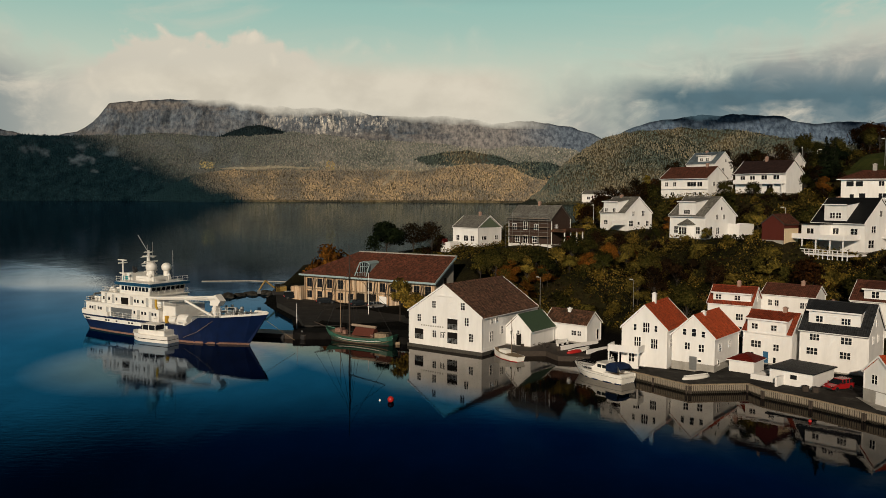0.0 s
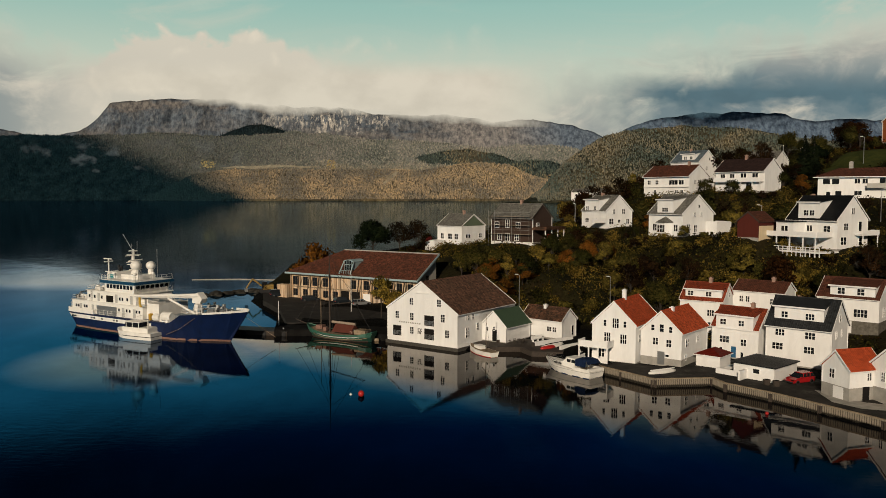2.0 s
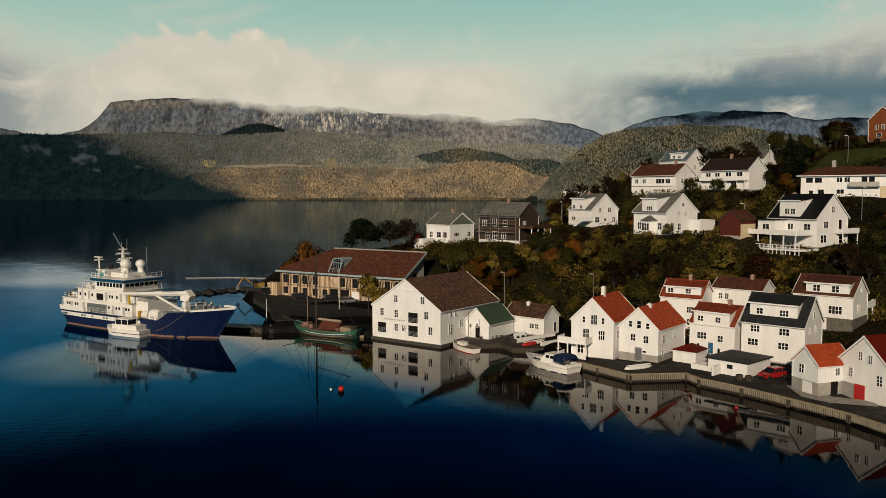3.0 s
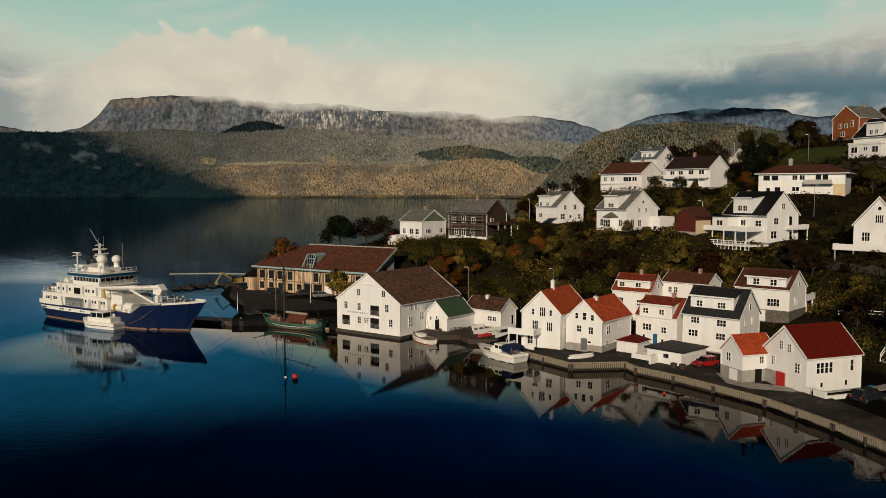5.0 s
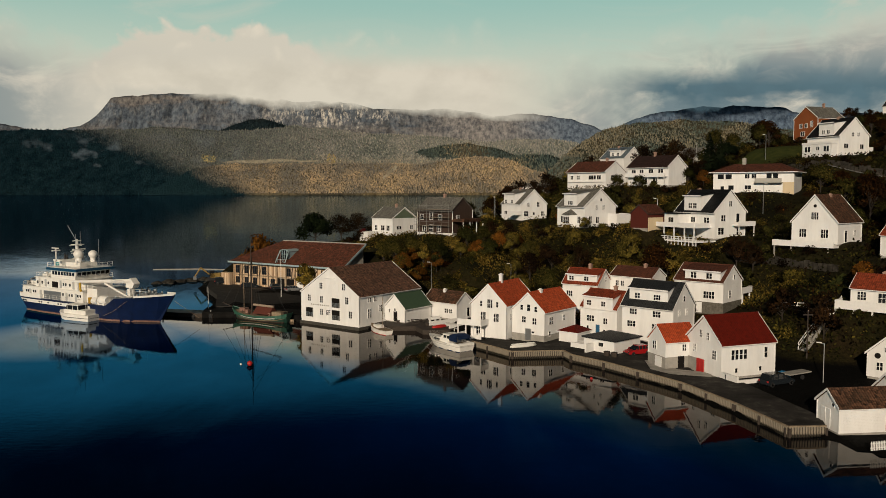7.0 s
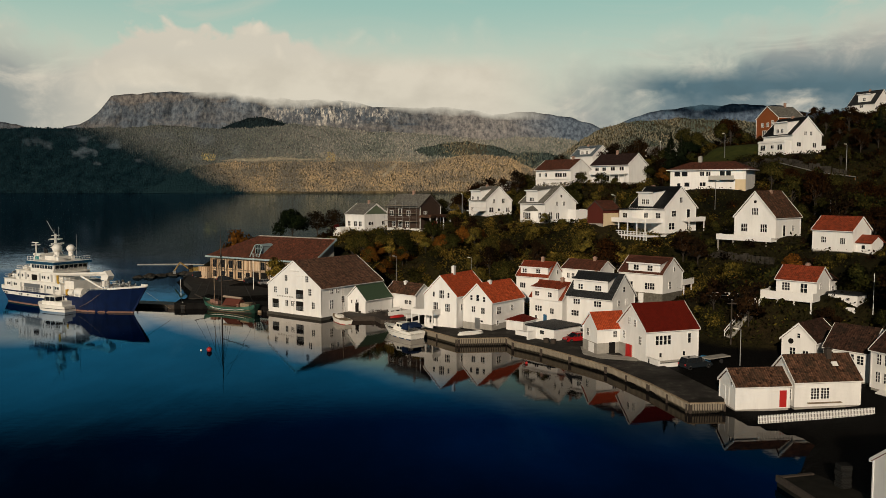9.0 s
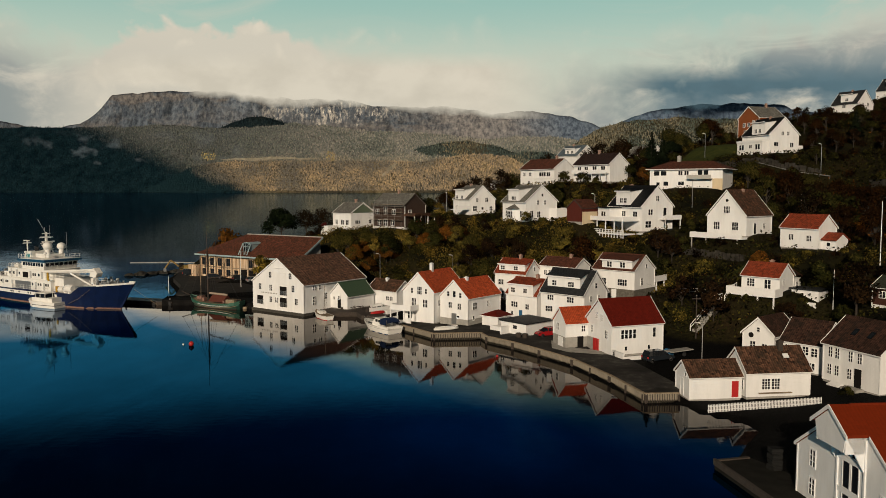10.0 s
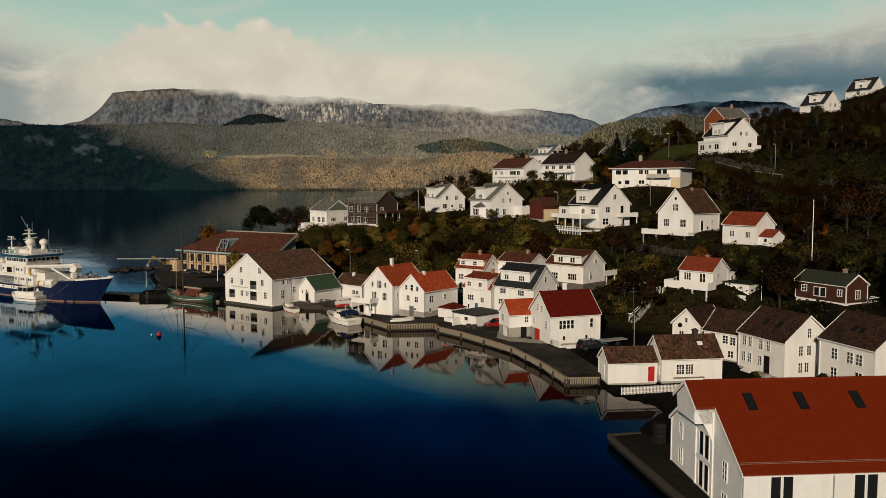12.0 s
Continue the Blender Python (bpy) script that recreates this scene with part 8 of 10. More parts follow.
part("cover", bm, plain("blue_tarpaulin", (0.01, 0.10, 0.22), 0.5), tp, smooth=True)
bi = thing("bicycle", pose(59.6, 86.4, 1.1, 0, 0, 70), "dark bicycle leaning by the house wall", "bicycle")
for wx in (-0.52, 0.52):
    bm = bmesh.new()
    for k in range(16):
        a0, a1 = 2 * math.pi * k / 16, 2 * math.pi * (k + 1) / 16
        bar(bm, (wx + 0.33 * math.cos(a0), 0, 0.34 + 0.33 * math.sin(a0)), (wx + 0.33 * math.cos(a1), 0, 0.34 + 0.33 * math.sin(a1)), 0.02, 5)
    part("wheel", bm, RUBBER, bi)
part("frame", bars([((-0.52, 0, 0.34), (-0.1, 0, 0.3)), ((-0.1, 0, 0.3), (0.38, 0, 0.75)), ((-0.2, 0, 0.85), (-0.1, 0, 0.3)), ((-0.52, 0, 0.34), (-0.18, 0, 0.75)), ((-0.18, 0, 0.75), (0.38, 0, 0.78)), ((0.36, 0, 0.95), (0.52, 0, 0.34))], 0.02), CAR_DARK, bi)
part("handlebar", bars([((0.36, -0.25, 1.0), (0.36, 0.25, 1.0))], 0.015), STEEL, bi)
part("saddle", boxes((-0.32, -0.08, -0.07, 0.07, 0.85, 0.92)), RUBBER, bi)

# ---- boats ----


def hull_mesh(rows, z0, z1, out=0.0, cap=False):
    """A band of a hull. rows: along, half breadth at the water, half breadth at the rail, rail height and, for a raked end, how far the
    waterline lies behind; z0 and z1: heights, or None for the rail."""
    bm = bmesh.new()
    loops = []
    for s in (-1, 1):
        lo, hi = [], []
        for x, bw, bt, zt, *rake in rows:
            for some, z in ((lo, z0), (hi, z1)):
                zz = zt if z is None else min(z, zt)
                f = zz / zt
                b = bw + (bt - bw) * f
                some.append(bm.verts.new((x - (rake[0] if rake else 0) * (1 - f), s * (max(b, 0.02) + out), zz)))
        for k in range(len(rows) - 1):
            bm.faces.new((lo[k], lo[k + 1], hi[k + 1], hi[k]))
        loops.append((lo, hi))
    for k in (0, -1):
        bm.faces.new((loops[0][0][k], loops[0][1][k], loops[1][1][k], loops[1][0][k]))
    if cap:
        for k in range(len(rows) - 1):
            bm.faces.new((loops[0][1][k], loops[0][1][k + 1], loops[1][1][k + 1], loops[1][1][k]))
        for k in range(len(rows) - 1):
            bm.faces.new((loops[0][0][k], loops[1][0][k], loops[1][0][k + 1], loops[0][0][k + 1]))
    return bm


def rails(points, tall=1.0, gap=1.2, r=0.03):
    """A pipe rail with its stanchions."""
    some = []
    for a, b in zip(points, points[1:]):
        for k in (0.5, 1.0):
            some.append(((a[0], a[1], a[2] + tall * k), (b[0], b[1], b[2] + tall * k)))
        n = max(1, int(math.dist(a, b) / gap))
        for k in range(n + 1):
            p = [a[i] + (b[i] - a[i]) * k / n for i in range(3)]
            some.append((tuple(p), (p[0], p[1], p[2] + tall)))
    return bars(some, r, 4)


# the research ship; bow towards +x, origin at the stern on the waterline
ship = thing("research_ship", pose(-69.9, 162.0, 0.05, 0, 0, -32.0) @ Matrix.Diagonal((1.024, 1.0, 0.9, 1)), "blue and white research ship with crane and domes at a pontoon", "ship")
ROWS = [(0.0, 2.6, 3.9, 3.3, -1.2), (0.6, 3.4, 4.5, 3.3, -0.8), (3.0, 4.4, 4.8, 3.3), (10, 4.9, 4.9, 3.2), (20, 4.9, 4.9, 3.2), (26, 4.8, 4.9, 3.25), (30.6, 4.4, 4.8, 3.3), (31.6, 4.2, 4.8, 3.9), (33.6, 3.6, 4.75, 5.2, 0.2), (36, 2.8, 4.5, 5.4, 0.6), (38.5, 1.9, 4.0, 5.6, 1.2), (41, 1.1, 3.1, 5.85, 2.1), (43.5, 0.45, 1.9, 6.1, 3.2), (45.6, 0.03, 0.15, 6.3, 4.4)]
part("hull", hull_mesh(ROWS, -0.8, None, 0.0, True), BLUE_HULL, ship, "deep blue painted hull", smooth=False)
part("boot_top", hull_mesh(ROWS, -0.7, 0.34, 0.06), RUST_BAND, ship, "worn reddish boot-top stripe")
part("white_strake", hull_mesh([q for q in ROWS if q[0] <= 26], 2.05, 2.85, 0.035), SHIP_WHITE, ship)
for x in (2.6, 3.4, 8.6, 9.4, 11.8, 15.4, 16.3):
    part("side_window", boxes((x - 0.22, x + 0.22, -4.99, -4.9, 2.3, 2.62)), GLASS, ship)
FORE = [q for q in ROWS if q[0] >= 33]
bm = bmesh.new()
port, starboard = [[bm.verts.new((x, s * max(bt - 0.25, 0.03), zt + 0.012)) for x, bw, bt, zt, *_ in FORE] for s in (-1, 1)]
for k in range(len(FORE) - 1):
    bm.faces.new((port[k], port[k + 1], starboard[k + 1], starboard[k]))
part("fore_deck", bm, STEEL, ship, "grey foredeck")
bm = bmesh.new()
TIP = [q for q in ROWS if q[0] >= 38]
for s in (-1, 1):
    lo = [bm.verts.new((x, s * max(bt - 0.02, 0.03), zt)) for x, bw, bt, zt, *_ in TIP]
    hi = [bm.verts.new((x + 0.12, s * max(bt + 0.03, 0.03), zt + 0.42)) for x, bw, bt, zt, *_ in TIP]
    for k in range(len(TIP) - 1):
        bm.faces.new((lo[k], lo[k + 1], hi[k + 1], hi[k]))
part("bulwark", bm, SHIP_WHITE, ship, "low white bow bulwark")
for x, y, r, h in ((36.5, -1.5, 0.5, 0.9), (37.6, 1.2, 0.6, 1.0), (38.8, -0.4, 0.45, 0.8), (40.4, 0.6, 0.3, 0.7), (34.6, 1.8, 0.5, 1.1)):
    part("deck_winch", bars([((x, y - 0.8, 5.9 + h * 0.4), (x, y + 0.8, 5.9 + h * 0.4)), ((x, y - 0.7, 5.4), (x, y - 0.7, 5.9 + h)), ((x, y + 0.7, 5.4), (x, y + 0.7, 5.9 + h))], r * 0.5, 8), STEEL, ship)
for x, y, w, h in ((30.4, -2.8, 0.8, 1.3), (31.6, -1.2, 1.0, 1.8), (31.0, 1.6, 1.2, 2.2), (32.6, -3.0, 0.5, 1.0), (29.9, -4.0, 0.5, 1.5)):
    part("deck_gear", boxes((x - w / 2, x + w / 2, y - 0.6, y + 0.6, 3.2, 3.3 + h)), SHIP_WHITE, ship)
part("crane_hook", bars([((23.0, -4.9, 8.0), (23.0, -4.9, 6.6)), ((23.0, -4.9, 6.6), (23.3, -4.9, 6.0))], 0.22, 8), plain("hook_yellow", (0.45, 0.28, 0.02), 0.5), ship, "yellow crane hook")
part("fore_rail", rails([(33.8, -4.6, 5.2), (36, -4.4, 5.4), (38.4, -3.9, 5.6)]), SHIP_WHITE, ship)
part("life_raft", bars([((8.2, -3.4, 8.75), (9.8, -3.4, 8.75))], 0.38, 10), SHIP_WHITE, ship)
part("deck_line", boxes((26.6, 29.6, -4.2, -4.1, 3.2, 4.2)), SHIP_WHITE, ship)
part("stern_bulwark", hull_mesh([(0.0, 3.9, 3.9, 4.2), (0.6, 4.5, 4.5, 4.2), (3.0, 4.8, 4.8, 4.2), (9, 4.9, 4.9, 4.2)], 3.2, None, 0.0), SHIP_WHITE, ship)
part("name_bars", boxes(*[(33.4 + k * 0.34, 33.64 + k * 0.34, -4.72, -4.3, 4.05, 4.42) for k in range(10)]), SHIP_WHITE, ship, "small white lettering bars", matrix=pose(0, 0.55, 0, 0, 0, 0.6))
part("anchor_pocket", boxes((39.0, 40.4, -2.35, -2.0, 1.7, 3.3)), SHIP_WHITE, ship, "pale anchor pocket", matrix=pose(-0.4, -0.15, 0, 0, 0, 3))
part("deck_house", boxes((1.6, 23.0, -4.3, 4.3, 3.1, 5.9)), SHIP_WHITE, ship)
# flat grey panel, proud of the wall, stands for the passage's shade
part("deck_house_recess", boxes((9.5, 15.5, -4.42, -4.25, 3.3, 5.2)), STEEL, ship, "grey panel for the shaded side passage")
part("upper_house", boxes((6.2, 21.0, -4.1, 4.1, 5.9, 8.3)), SHIP_WHITE, ship)
part("fore_house", boxes((23.0, 26.4, -3.4, 3.4, 3.1, 6.6)), SHIP_WHITE, ship)
part("winch_house", boxes((21.0, 23.2, -3.2, 1.0, 5.9, 7.4)), SHIP_WHITE, ship)
bm = boxes((11.6, 20.0, -4.0, 4.0, 8.3, 10.3))
for vert in bm.verts:
    if vert.co.z > 9 and vert.co.x > 15:
        vert.co.x += 0.6
part("bridge", bm, SHIP_WHITE, ship)
for x in np.linspace(12.6, 19.5, 8):
    part("bridge_window", boxes((x - 0.36, x + 0.36, -4.06, -3.95, 9.15, 10.0)), GLASS, ship)
for y in np.linspace(-3.3, 3.3, 7):
    part("bridge_window", boxes((20.22, 20.46, y - 0.40, y + 0.40, 9.15, 10.0)), GLASS, ship, matrix=pose(0.05, 0, 0))
for z, x0, x1, w in ((5.86, 1.4, 23.2, 4.5), (8.26, 6.0, 21.3, 4.3)):
    part("deck_edge", boxes((x0, x1, -w, w, z, z + 0.10)), SHIP_WHITE, ship)
DOOR_GREY = plain("pale_grey_door", (0.42, 0.42, 0.40), 0.5)
for x in (4.4, 8.2, 17.4, 20.6):
    part("side_door", boxes((x - 0.34, x + 0.34, -4.36, -4.28, 3.35, 5.2)), DOOR_GREY, ship)
for x in (9.8, 15.2, 19.6):
    part("side_door", boxes((x - 0.32, x + 0.32, -4.16, -4.08, 6.1, 7.9)), DOOR_GREY, ship)
for x, z in ((9.4, 8.3), (7.6, 8.3), (2.6, 5.9), (3.6, 5.9)):
    part("vent", lathe(bmesh.new(), [(0.25, 0), (0.25, 0.7), (0.42, 0.75), (0.36, 1.0), (0.05, 1.05)], 10), SHIP_WHITE, ship, matrix=pose(x, -2.6, z))
part("ladder", bars([((7.6, -4.25, 3.3), (7.6, -4.25, 8.3)), ((7.95, -4.25, 3.3), (7.95, -4.25, 8.3))] + [((7.6, -4.25, 3.6 + 0.4 * k), (7.95, -4.25, 3.6 + 0.4 * k)) for k in range(12)], 0.035, 4), STEEL, ship)
TEAL = plain("teal_blue_paint", (0.006, 0.055, 0.12), 0.4)
part("bridge_roof", boxes((10.9, 21.2, -4.6, 4.6, 10.3, 10.85)), TEAL, ship, "teal-blue wheelhouse roof band")
part("top_deck", boxes((11.2, 20.8, -4.2, 4.2, 10.85, 10.95)), SHIP_WHITE, ship)
for x in (3.0, 3.7, 5.6, 6.3, 16.2, 18.4, 19.3, 21.3, 22.1):
    part("porthole", boxes((x - 0.2, x + 0.2, -4.38, -4.28, 4.4, 5.0)), GLASS, ship)
for x in (7.0, 8.6, 10.8, 16.2, 17.0, 18.4):
    part("porthole", boxes((x - 0.2, x + 0.2, -4.18, -4.08, 6.7, 7.35)), GLASS, ship)
# near-black panel in place of the shade inside an opening
part("dark_opening", boxes((12.2, 14.2, -4.18, -4.05, 6.1, 7.5)), DARK, ship)
bm = boxes((9.0, 13.0, -1.85, 1.85, 8.3, 12.4))
for vert in bm.verts:
    if vert.co.z > 12:
        vert.co.x += 0.6 if vert.co.x < 11 else -0.8
part("funnel", bm, SHIP_WHITE, ship)
part("funnel_emblem", boxes((10.0, 11.4, -1.97, -1.86, 10.4, 11.8)), plain("teal_emblem_paint", (0.02, 0.22, 0.25), 0.4), ship)
rods("exhaust", [((10.0, 0.5, 12.2), (9.8, 0.5, 13.6)), ((10.8, 0.5, 12.2), (10.6, 0.5, 13.4)), ((11.4, -0.4, 12.0), (11.3, -0.4, 13.2))], 0.22, 8, RUBBER, ship)
part("aft_mast", bars([((7.4, 0, 8.3), (7.4, 0, 15.0)), ((6.0, 0, 14.9), (8.4, 0, 14.9)), ((7.4, -1.0, 14.3), (7.4, 1.0, 14.3)), ((6.4, 0, 12.0), (8.4, 0, 12.0))], 0.14, 6), SHIP_WHITE, ship)
MAST = 15.0
bm = bmesh.new()
bar(bm, (MAST, 0, 10.8), (MAST, 0, 17.4), 0.5, 8, 0.24)
for s_ in (-1, 1):
    bar(bm, (MAST + 1.8, s_ * 1.2, 10.8), (MAST + 0.1, 0, 15.4), 0.13, 6, 0.10)
part("mast", bm, SHIP_WHITE, ship)
for z, l in ((12.8, 1.2), (14.6, 1.5), (16.0, 1.7), (17.0, 1.0)):
    part("crosstree", bars([((MAST - l, 0, z), (MAST + l, 0, z)), ((MAST, -l, z), (MAST, l, z))], 0.09, 6), SHIP_WHITE, ship)
part("mast_platform", boxes((MAST - 0.8, MAST + 1.2, -0.9, 0.9, 16.1, 16.22), (MAST - 0.9, MAST + 1.0, -0.8, 0.8, 14.0, 14.12)), SHIP_WHITE, ship)
rods("aerial", [((MAST - 0.3, 0, 17.3), (MAST - 2.4, -0.4, 20.6)), ((MAST + 0.8, 0.3, 16.2), (MAST + 0.9, 0.3, 19.2)), ((MAST + 0.2, -0.4, 16.2), (MAST + 0.2, -0.4, 18.6)), ((19.0, 2.4, 11.0), (19.0, 2.4, 17.4))], 0.045, 5, STEEL, ship)
part("radar_bar", boxes((MAST + 0.6, MAST + 0.8, -1.5, 1.5, 14.9, 15.15)), SHIP_WHITE, ship)
part("radar_bar", boxes((MAST + 0.9, MAST + 1.1, -1.2, 1.2, 13.0, 13.22)), SHIP_WHITE, ship)
for x, z, r, yy in ((17.2, 14.0, 1.05, -1.1), (18.0, 13.8, 0.95, 1.7)):
    bm = bmesh.new()
    bmesh.ops.create_uvsphere(bm, u_segments=20, v_segments=14, radius=r, matrix=Matrix.Translation((x, yy, z)))
    part("radome", bm, SHIP_WHITE, ship, "round white radome", smooth=True)
    part("radome_stand", bars([((x, yy, 10.8), (x, yy, z - r * 0.1))], r * 0.6, 10), SHIP_WHITE, ship)
part("dome_house", boxes((13.6, 18.6, -1.8, 2.2, 10.8, 12.0)), SHIP_WHITE, ship)
for x, y in ((19.6, -3.2), (20.2, 0.4), (12.4, -3.4)):
    bm = bmesh.new()
    bmesh.ops.create_uvsphere(bm, u_segments=10, v_segments=8, radius=0.34, matrix=Matrix.Translation((x, y, 12.4)))
    bar(bm, (x, y, 10.8), (x, y, 12.2), 0.08)
    part("small_dome", bm, SHIP_WHITE, ship, smooth=True)
for pts in ([(11.2, -4.4, 10.95), (20.8, -4.4, 10.95), (20.8, 4.4, 10.95)], [(6.3, -4.0, 8.3), (11.4, -4.0, 8.3)], [(6.3, -4.0, 8.3), (6.3, 4.0, 8.3)], [(1.7, -4.2, 5.9), (6.2, -4.2, 5.9)], [(1.7, -4.2, 5.9), (1.7, 4.2, 5.9)], [(0.2, -3.6, 4.2), (0.2, 3.6, 4.2)], [(9.5, -4.8, 3.3), (18.5, -4.8, 3.3)], [(21.0, -4.2, 5.9), (23.0, -4.2, 5.9), (23.0, 4.2, 5.9)], [(23.2, -3.3, 6.6), (26.3, -3.3, 6.6), (26.3, 3.3, 6.6)], [(20.3, -4.1, 8.35), (21.1, -4.1, 8.35), (21.1, 4.1, 8.35)], [(36.5, -4.1, 6.2), (41, -3.0, 6.7)]):
    part("railing", rails(pts), SHIP_WHITE, ship)
part("stern_gear", bars([((1.0, -2.0, 3.3), (1.0, -2.0, 7.2)), ((1.0, 2.0, 3.3), (1.0, 2.0, 7.2)), ((1.0, -2.0, 7.2), (1.0, 2.0, 7.2)), ((0.1, 1.0, 6.6), (2.0, 1.0, 6.6))], 0.22, 6), STEEL, ship, "stern gantry")
part("stern_winch", bars([((0.6, -2.6, 6.3), (0.6, -1.4, 6.3))], 0.5, 10), RUBBER, ship)
part("crane_column", bars([((35.0, -1.6, 3.6), (35.0, -1.6, 7.6))], 0.6, 10), SHIP_WHITE, ship)
part("crane_head", profile_y(bmesh.new(), [(34.0, 7.4), (36.0, 7.4), (36.6, 8.4), (35.4, 9.6), (34.2, 9.0)], -2.3, -0.9), SHIP_WHITE, ship)
bm = bmesh.new()
bar(bm, (35.6, -1.8, 8.9), (21.8, -5.0, 8.2), 0.55, 6, 0.3)
part("crane_boom", bm, SHIP_WHITE, ship, "long white crane boom")
part("crane_strut", bars([((34.8, -1.9, 5.0), (29.0, -3.4, 8.1))], 0.24, 6), SHIP_WHITE, ship)
part("crane_cab", boxes((35.4, 36.3, -3.0, -2.0, 6.0, 7.3)), SHIP_WHITE, ship)
part("boom_rest", rails([(26.8, -3.9, 8.4), (34.0, -3.0, 8.4)], 0.7, 1.0), SHIP_WHITE, ship)
bm = bmesh.new()
bar(bm, (28.4, -3.9, 4.4), (30.6, -3.7, 4.4), 1.0, 12)
bar(bm, (26.0, -3.9, 4.0), (27.6, -3.9, 4.0), 0.8, 12)
part("life_raft", bm, SHIP_WHITE, ship, "white life raft canisters")
for gear in ((30.8, 32.6, -3.6, -1.8, 3.6, 5.0), (37.2, 38.6, -1.6, 0.6, 5.2, 6.4), (39.4, 40.2, -0.8, 0.8, 5.6, 6.3)):
    part("deck_gear", boxes(gear), STEEL, ship)
part("yellow_gear", boxes((24.2, 24.7, -4.0, -3.4, 3.2, 4.6)), plain("yellow_paint", (0.45, 0.26, 0.02), 0.5), ship, "yellow safety gear")
rods("mooring_line", [((37.0, -4.3, 4.9), (33.5, -4.9, 2.4)), ((33.5, -4.9, 2.4), (30.2, -5.0, 1.0)), ((43.0, 0, 6.2), (49.0, 3.0, 1.2))], 0.035, 4, WOOD, ship)

# the white workboat alongside
wb = thing("workboat", pose(-52.2, 143.4, 0.02, 0, 0, 155), "white cabin workboat with dark windows lying beside the ship", "boat")
part("hull", hull_mesh([(-4.6, 1.5, 1.6, 1.2), (-2, 1.6, 1.7, 1.2), (2, 1.5, 1.7, 1.3), (3.8, 0.8, 1.3, 1.5), (4.8, 0.05, 0.3, 1.7)], -0.4, None, 0, True), SHIP_WHITE, wb)
part("rub_rail", hull_mesh([(-4.6, 1.5, 1.6, 1.2), (-2, 1.6, 1.7, 1.2), (2, 1.5, 1.7, 1.3), (3.8, 0.8, 1.3, 1.5), (4.8, 0.05, 0.3, 1.7)], 0.5, 0.62, 0.04), RUBBER, wb)
part("cabin", boxes((-3.6, 2.6, -1.25, 1.25, 1.2, 2.1)), SHIP_WHITE, wb)
bm = boxes((-1.4, 2.2, -1.15, 1.15, 2.1, 3.0))
for vert in bm.verts:
    if vert.co.z > 2.5:
        vert.co.x -= 0.35 if vert.co.x > 0 else -0.1
part("wheelhouse", bm, GLASS, wb, "dark wrap-round windows")
part("cabin_roof", boxes((-1.6, 2.1, -1.3, 1.3, 3.0, 3.14)), SHIP_WHITE, wb)
for px in (-1.35, 0.2, 1.7):
    for s in (-1, 1):
        part("window_post", boxes((px - 0.06, px + 0.06, s * 1.16 - 0.03, s * 1.16 + 0.03, 2.1, 3.0)), SHIP_WHITE, wb)
rods("boat_mast", [((-0.6, 0, 3.1), (-0.6, 0, 4.6)), ((-0.6, -0.7, 4.1), (-0.6, 0.7, 4.1)), ((-3.0, 0.6, 2.1), (-3.0, 0.6, 3.6))], 0.05, 6, SHIP_WHITE, wb)
part("railing", rails([(-4.4, -1.5, 1.2), (-1.8, -1.6, 1.2)], 0.8, 0.8), SHIP_WHITE, wb)

# the old sailing vessel at the pier
ya = thing("sailing_vessel", pose(-14.8, 143.0, 0.0, 0, 0, 152), "old green wooden sailing vessel with tall mast and brown awning", "boat")
SV = [(-7.4, 0.15, 0.9, 1.75, -0.5), (-6.6, 0.8, 1.55, 1.5, -0.3), (-5.2, 1.35, 1.95, 1.22), (-3, 1.65, 2.15, 1.02), (0, 1.75, 2.2, 0.95), (2.6, 1.55, 2.1, 1.05), (4.6, 1.1, 1.75, 1.32), (6.2, 0.55, 1.15, 1.72, 0.3), (7.6, 0.05, 0.2, 2.2, 0.8)]
STRAKE_GREEN = plain("faded_green_strake", (0.030, 0.105, 0.072), 0.5, spread=0.35)
part("hull", hull_mesh(SV, -0.6, None, 0, True), BOAT_GREEN, ya)
for drop, name_, mat_ in ((0.05, "sheer_strake", STRAKE_GREEN), (0.30, "pale_strake", TRIM), (0.46, "second_strake", STRAKE_GREEN), (0.66, "pale_strake", WOOD)):
    bm = bmesh.new()
    for s_ in (-1, 1):
        lo, hi = [], []
        for x, bw, bt, zt, *rake in SV:
            for some, z in ((hi, zt - drop), (lo, zt - drop - 0.13)):
                f = z / zt
                some.append(bm.verts.new((x - (rake[0] if rake else 0) * (1 - f), s_ * (bw + (bt - bw) * f + 0.035), z)))
        for k in range(len(SV) - 1):
            bm.faces.new((lo[k], lo[k + 1], hi[k + 1], hi[k]))
    part(name_, bm, mat_, ya)
part("lower_hull", hull_mesh(SV, -0.5, 0.22, 0.02), DARK_WOOD, ya)
part("rail_cap", hull_mesh([(x, t * 0.99, t, z + 0.16, *r_) for x, b, t, z, *r_ in SV], 0.9, None, 0.03), STRAKE_GREEN, ya)
part("deck", hull_mesh([(x, b * 0.92, t * 0.92, z + 0.02) for x, b, t, z, *_ in SV[1:-1]], 0.8, None, -0.05, True), WOOD, ya)
bm = bmesh.new()
profile_y(bm, [(-1.5, 1.3), (0, 2.7), (1.5, 1.3)], -2.2, 2.0)
part("awning", bm, plain("brown_awning", (0.105, 0.036, 0.026), 0.9), ya, "faded brown canvas awning", matrix=pose(-1.2, 0, 0.1, 0, 0, 90))
part("deck_cabin", boxes((-6.0, -3.6, -1.0, 1.0, 1.2, 2.0)), WOOD, ya)
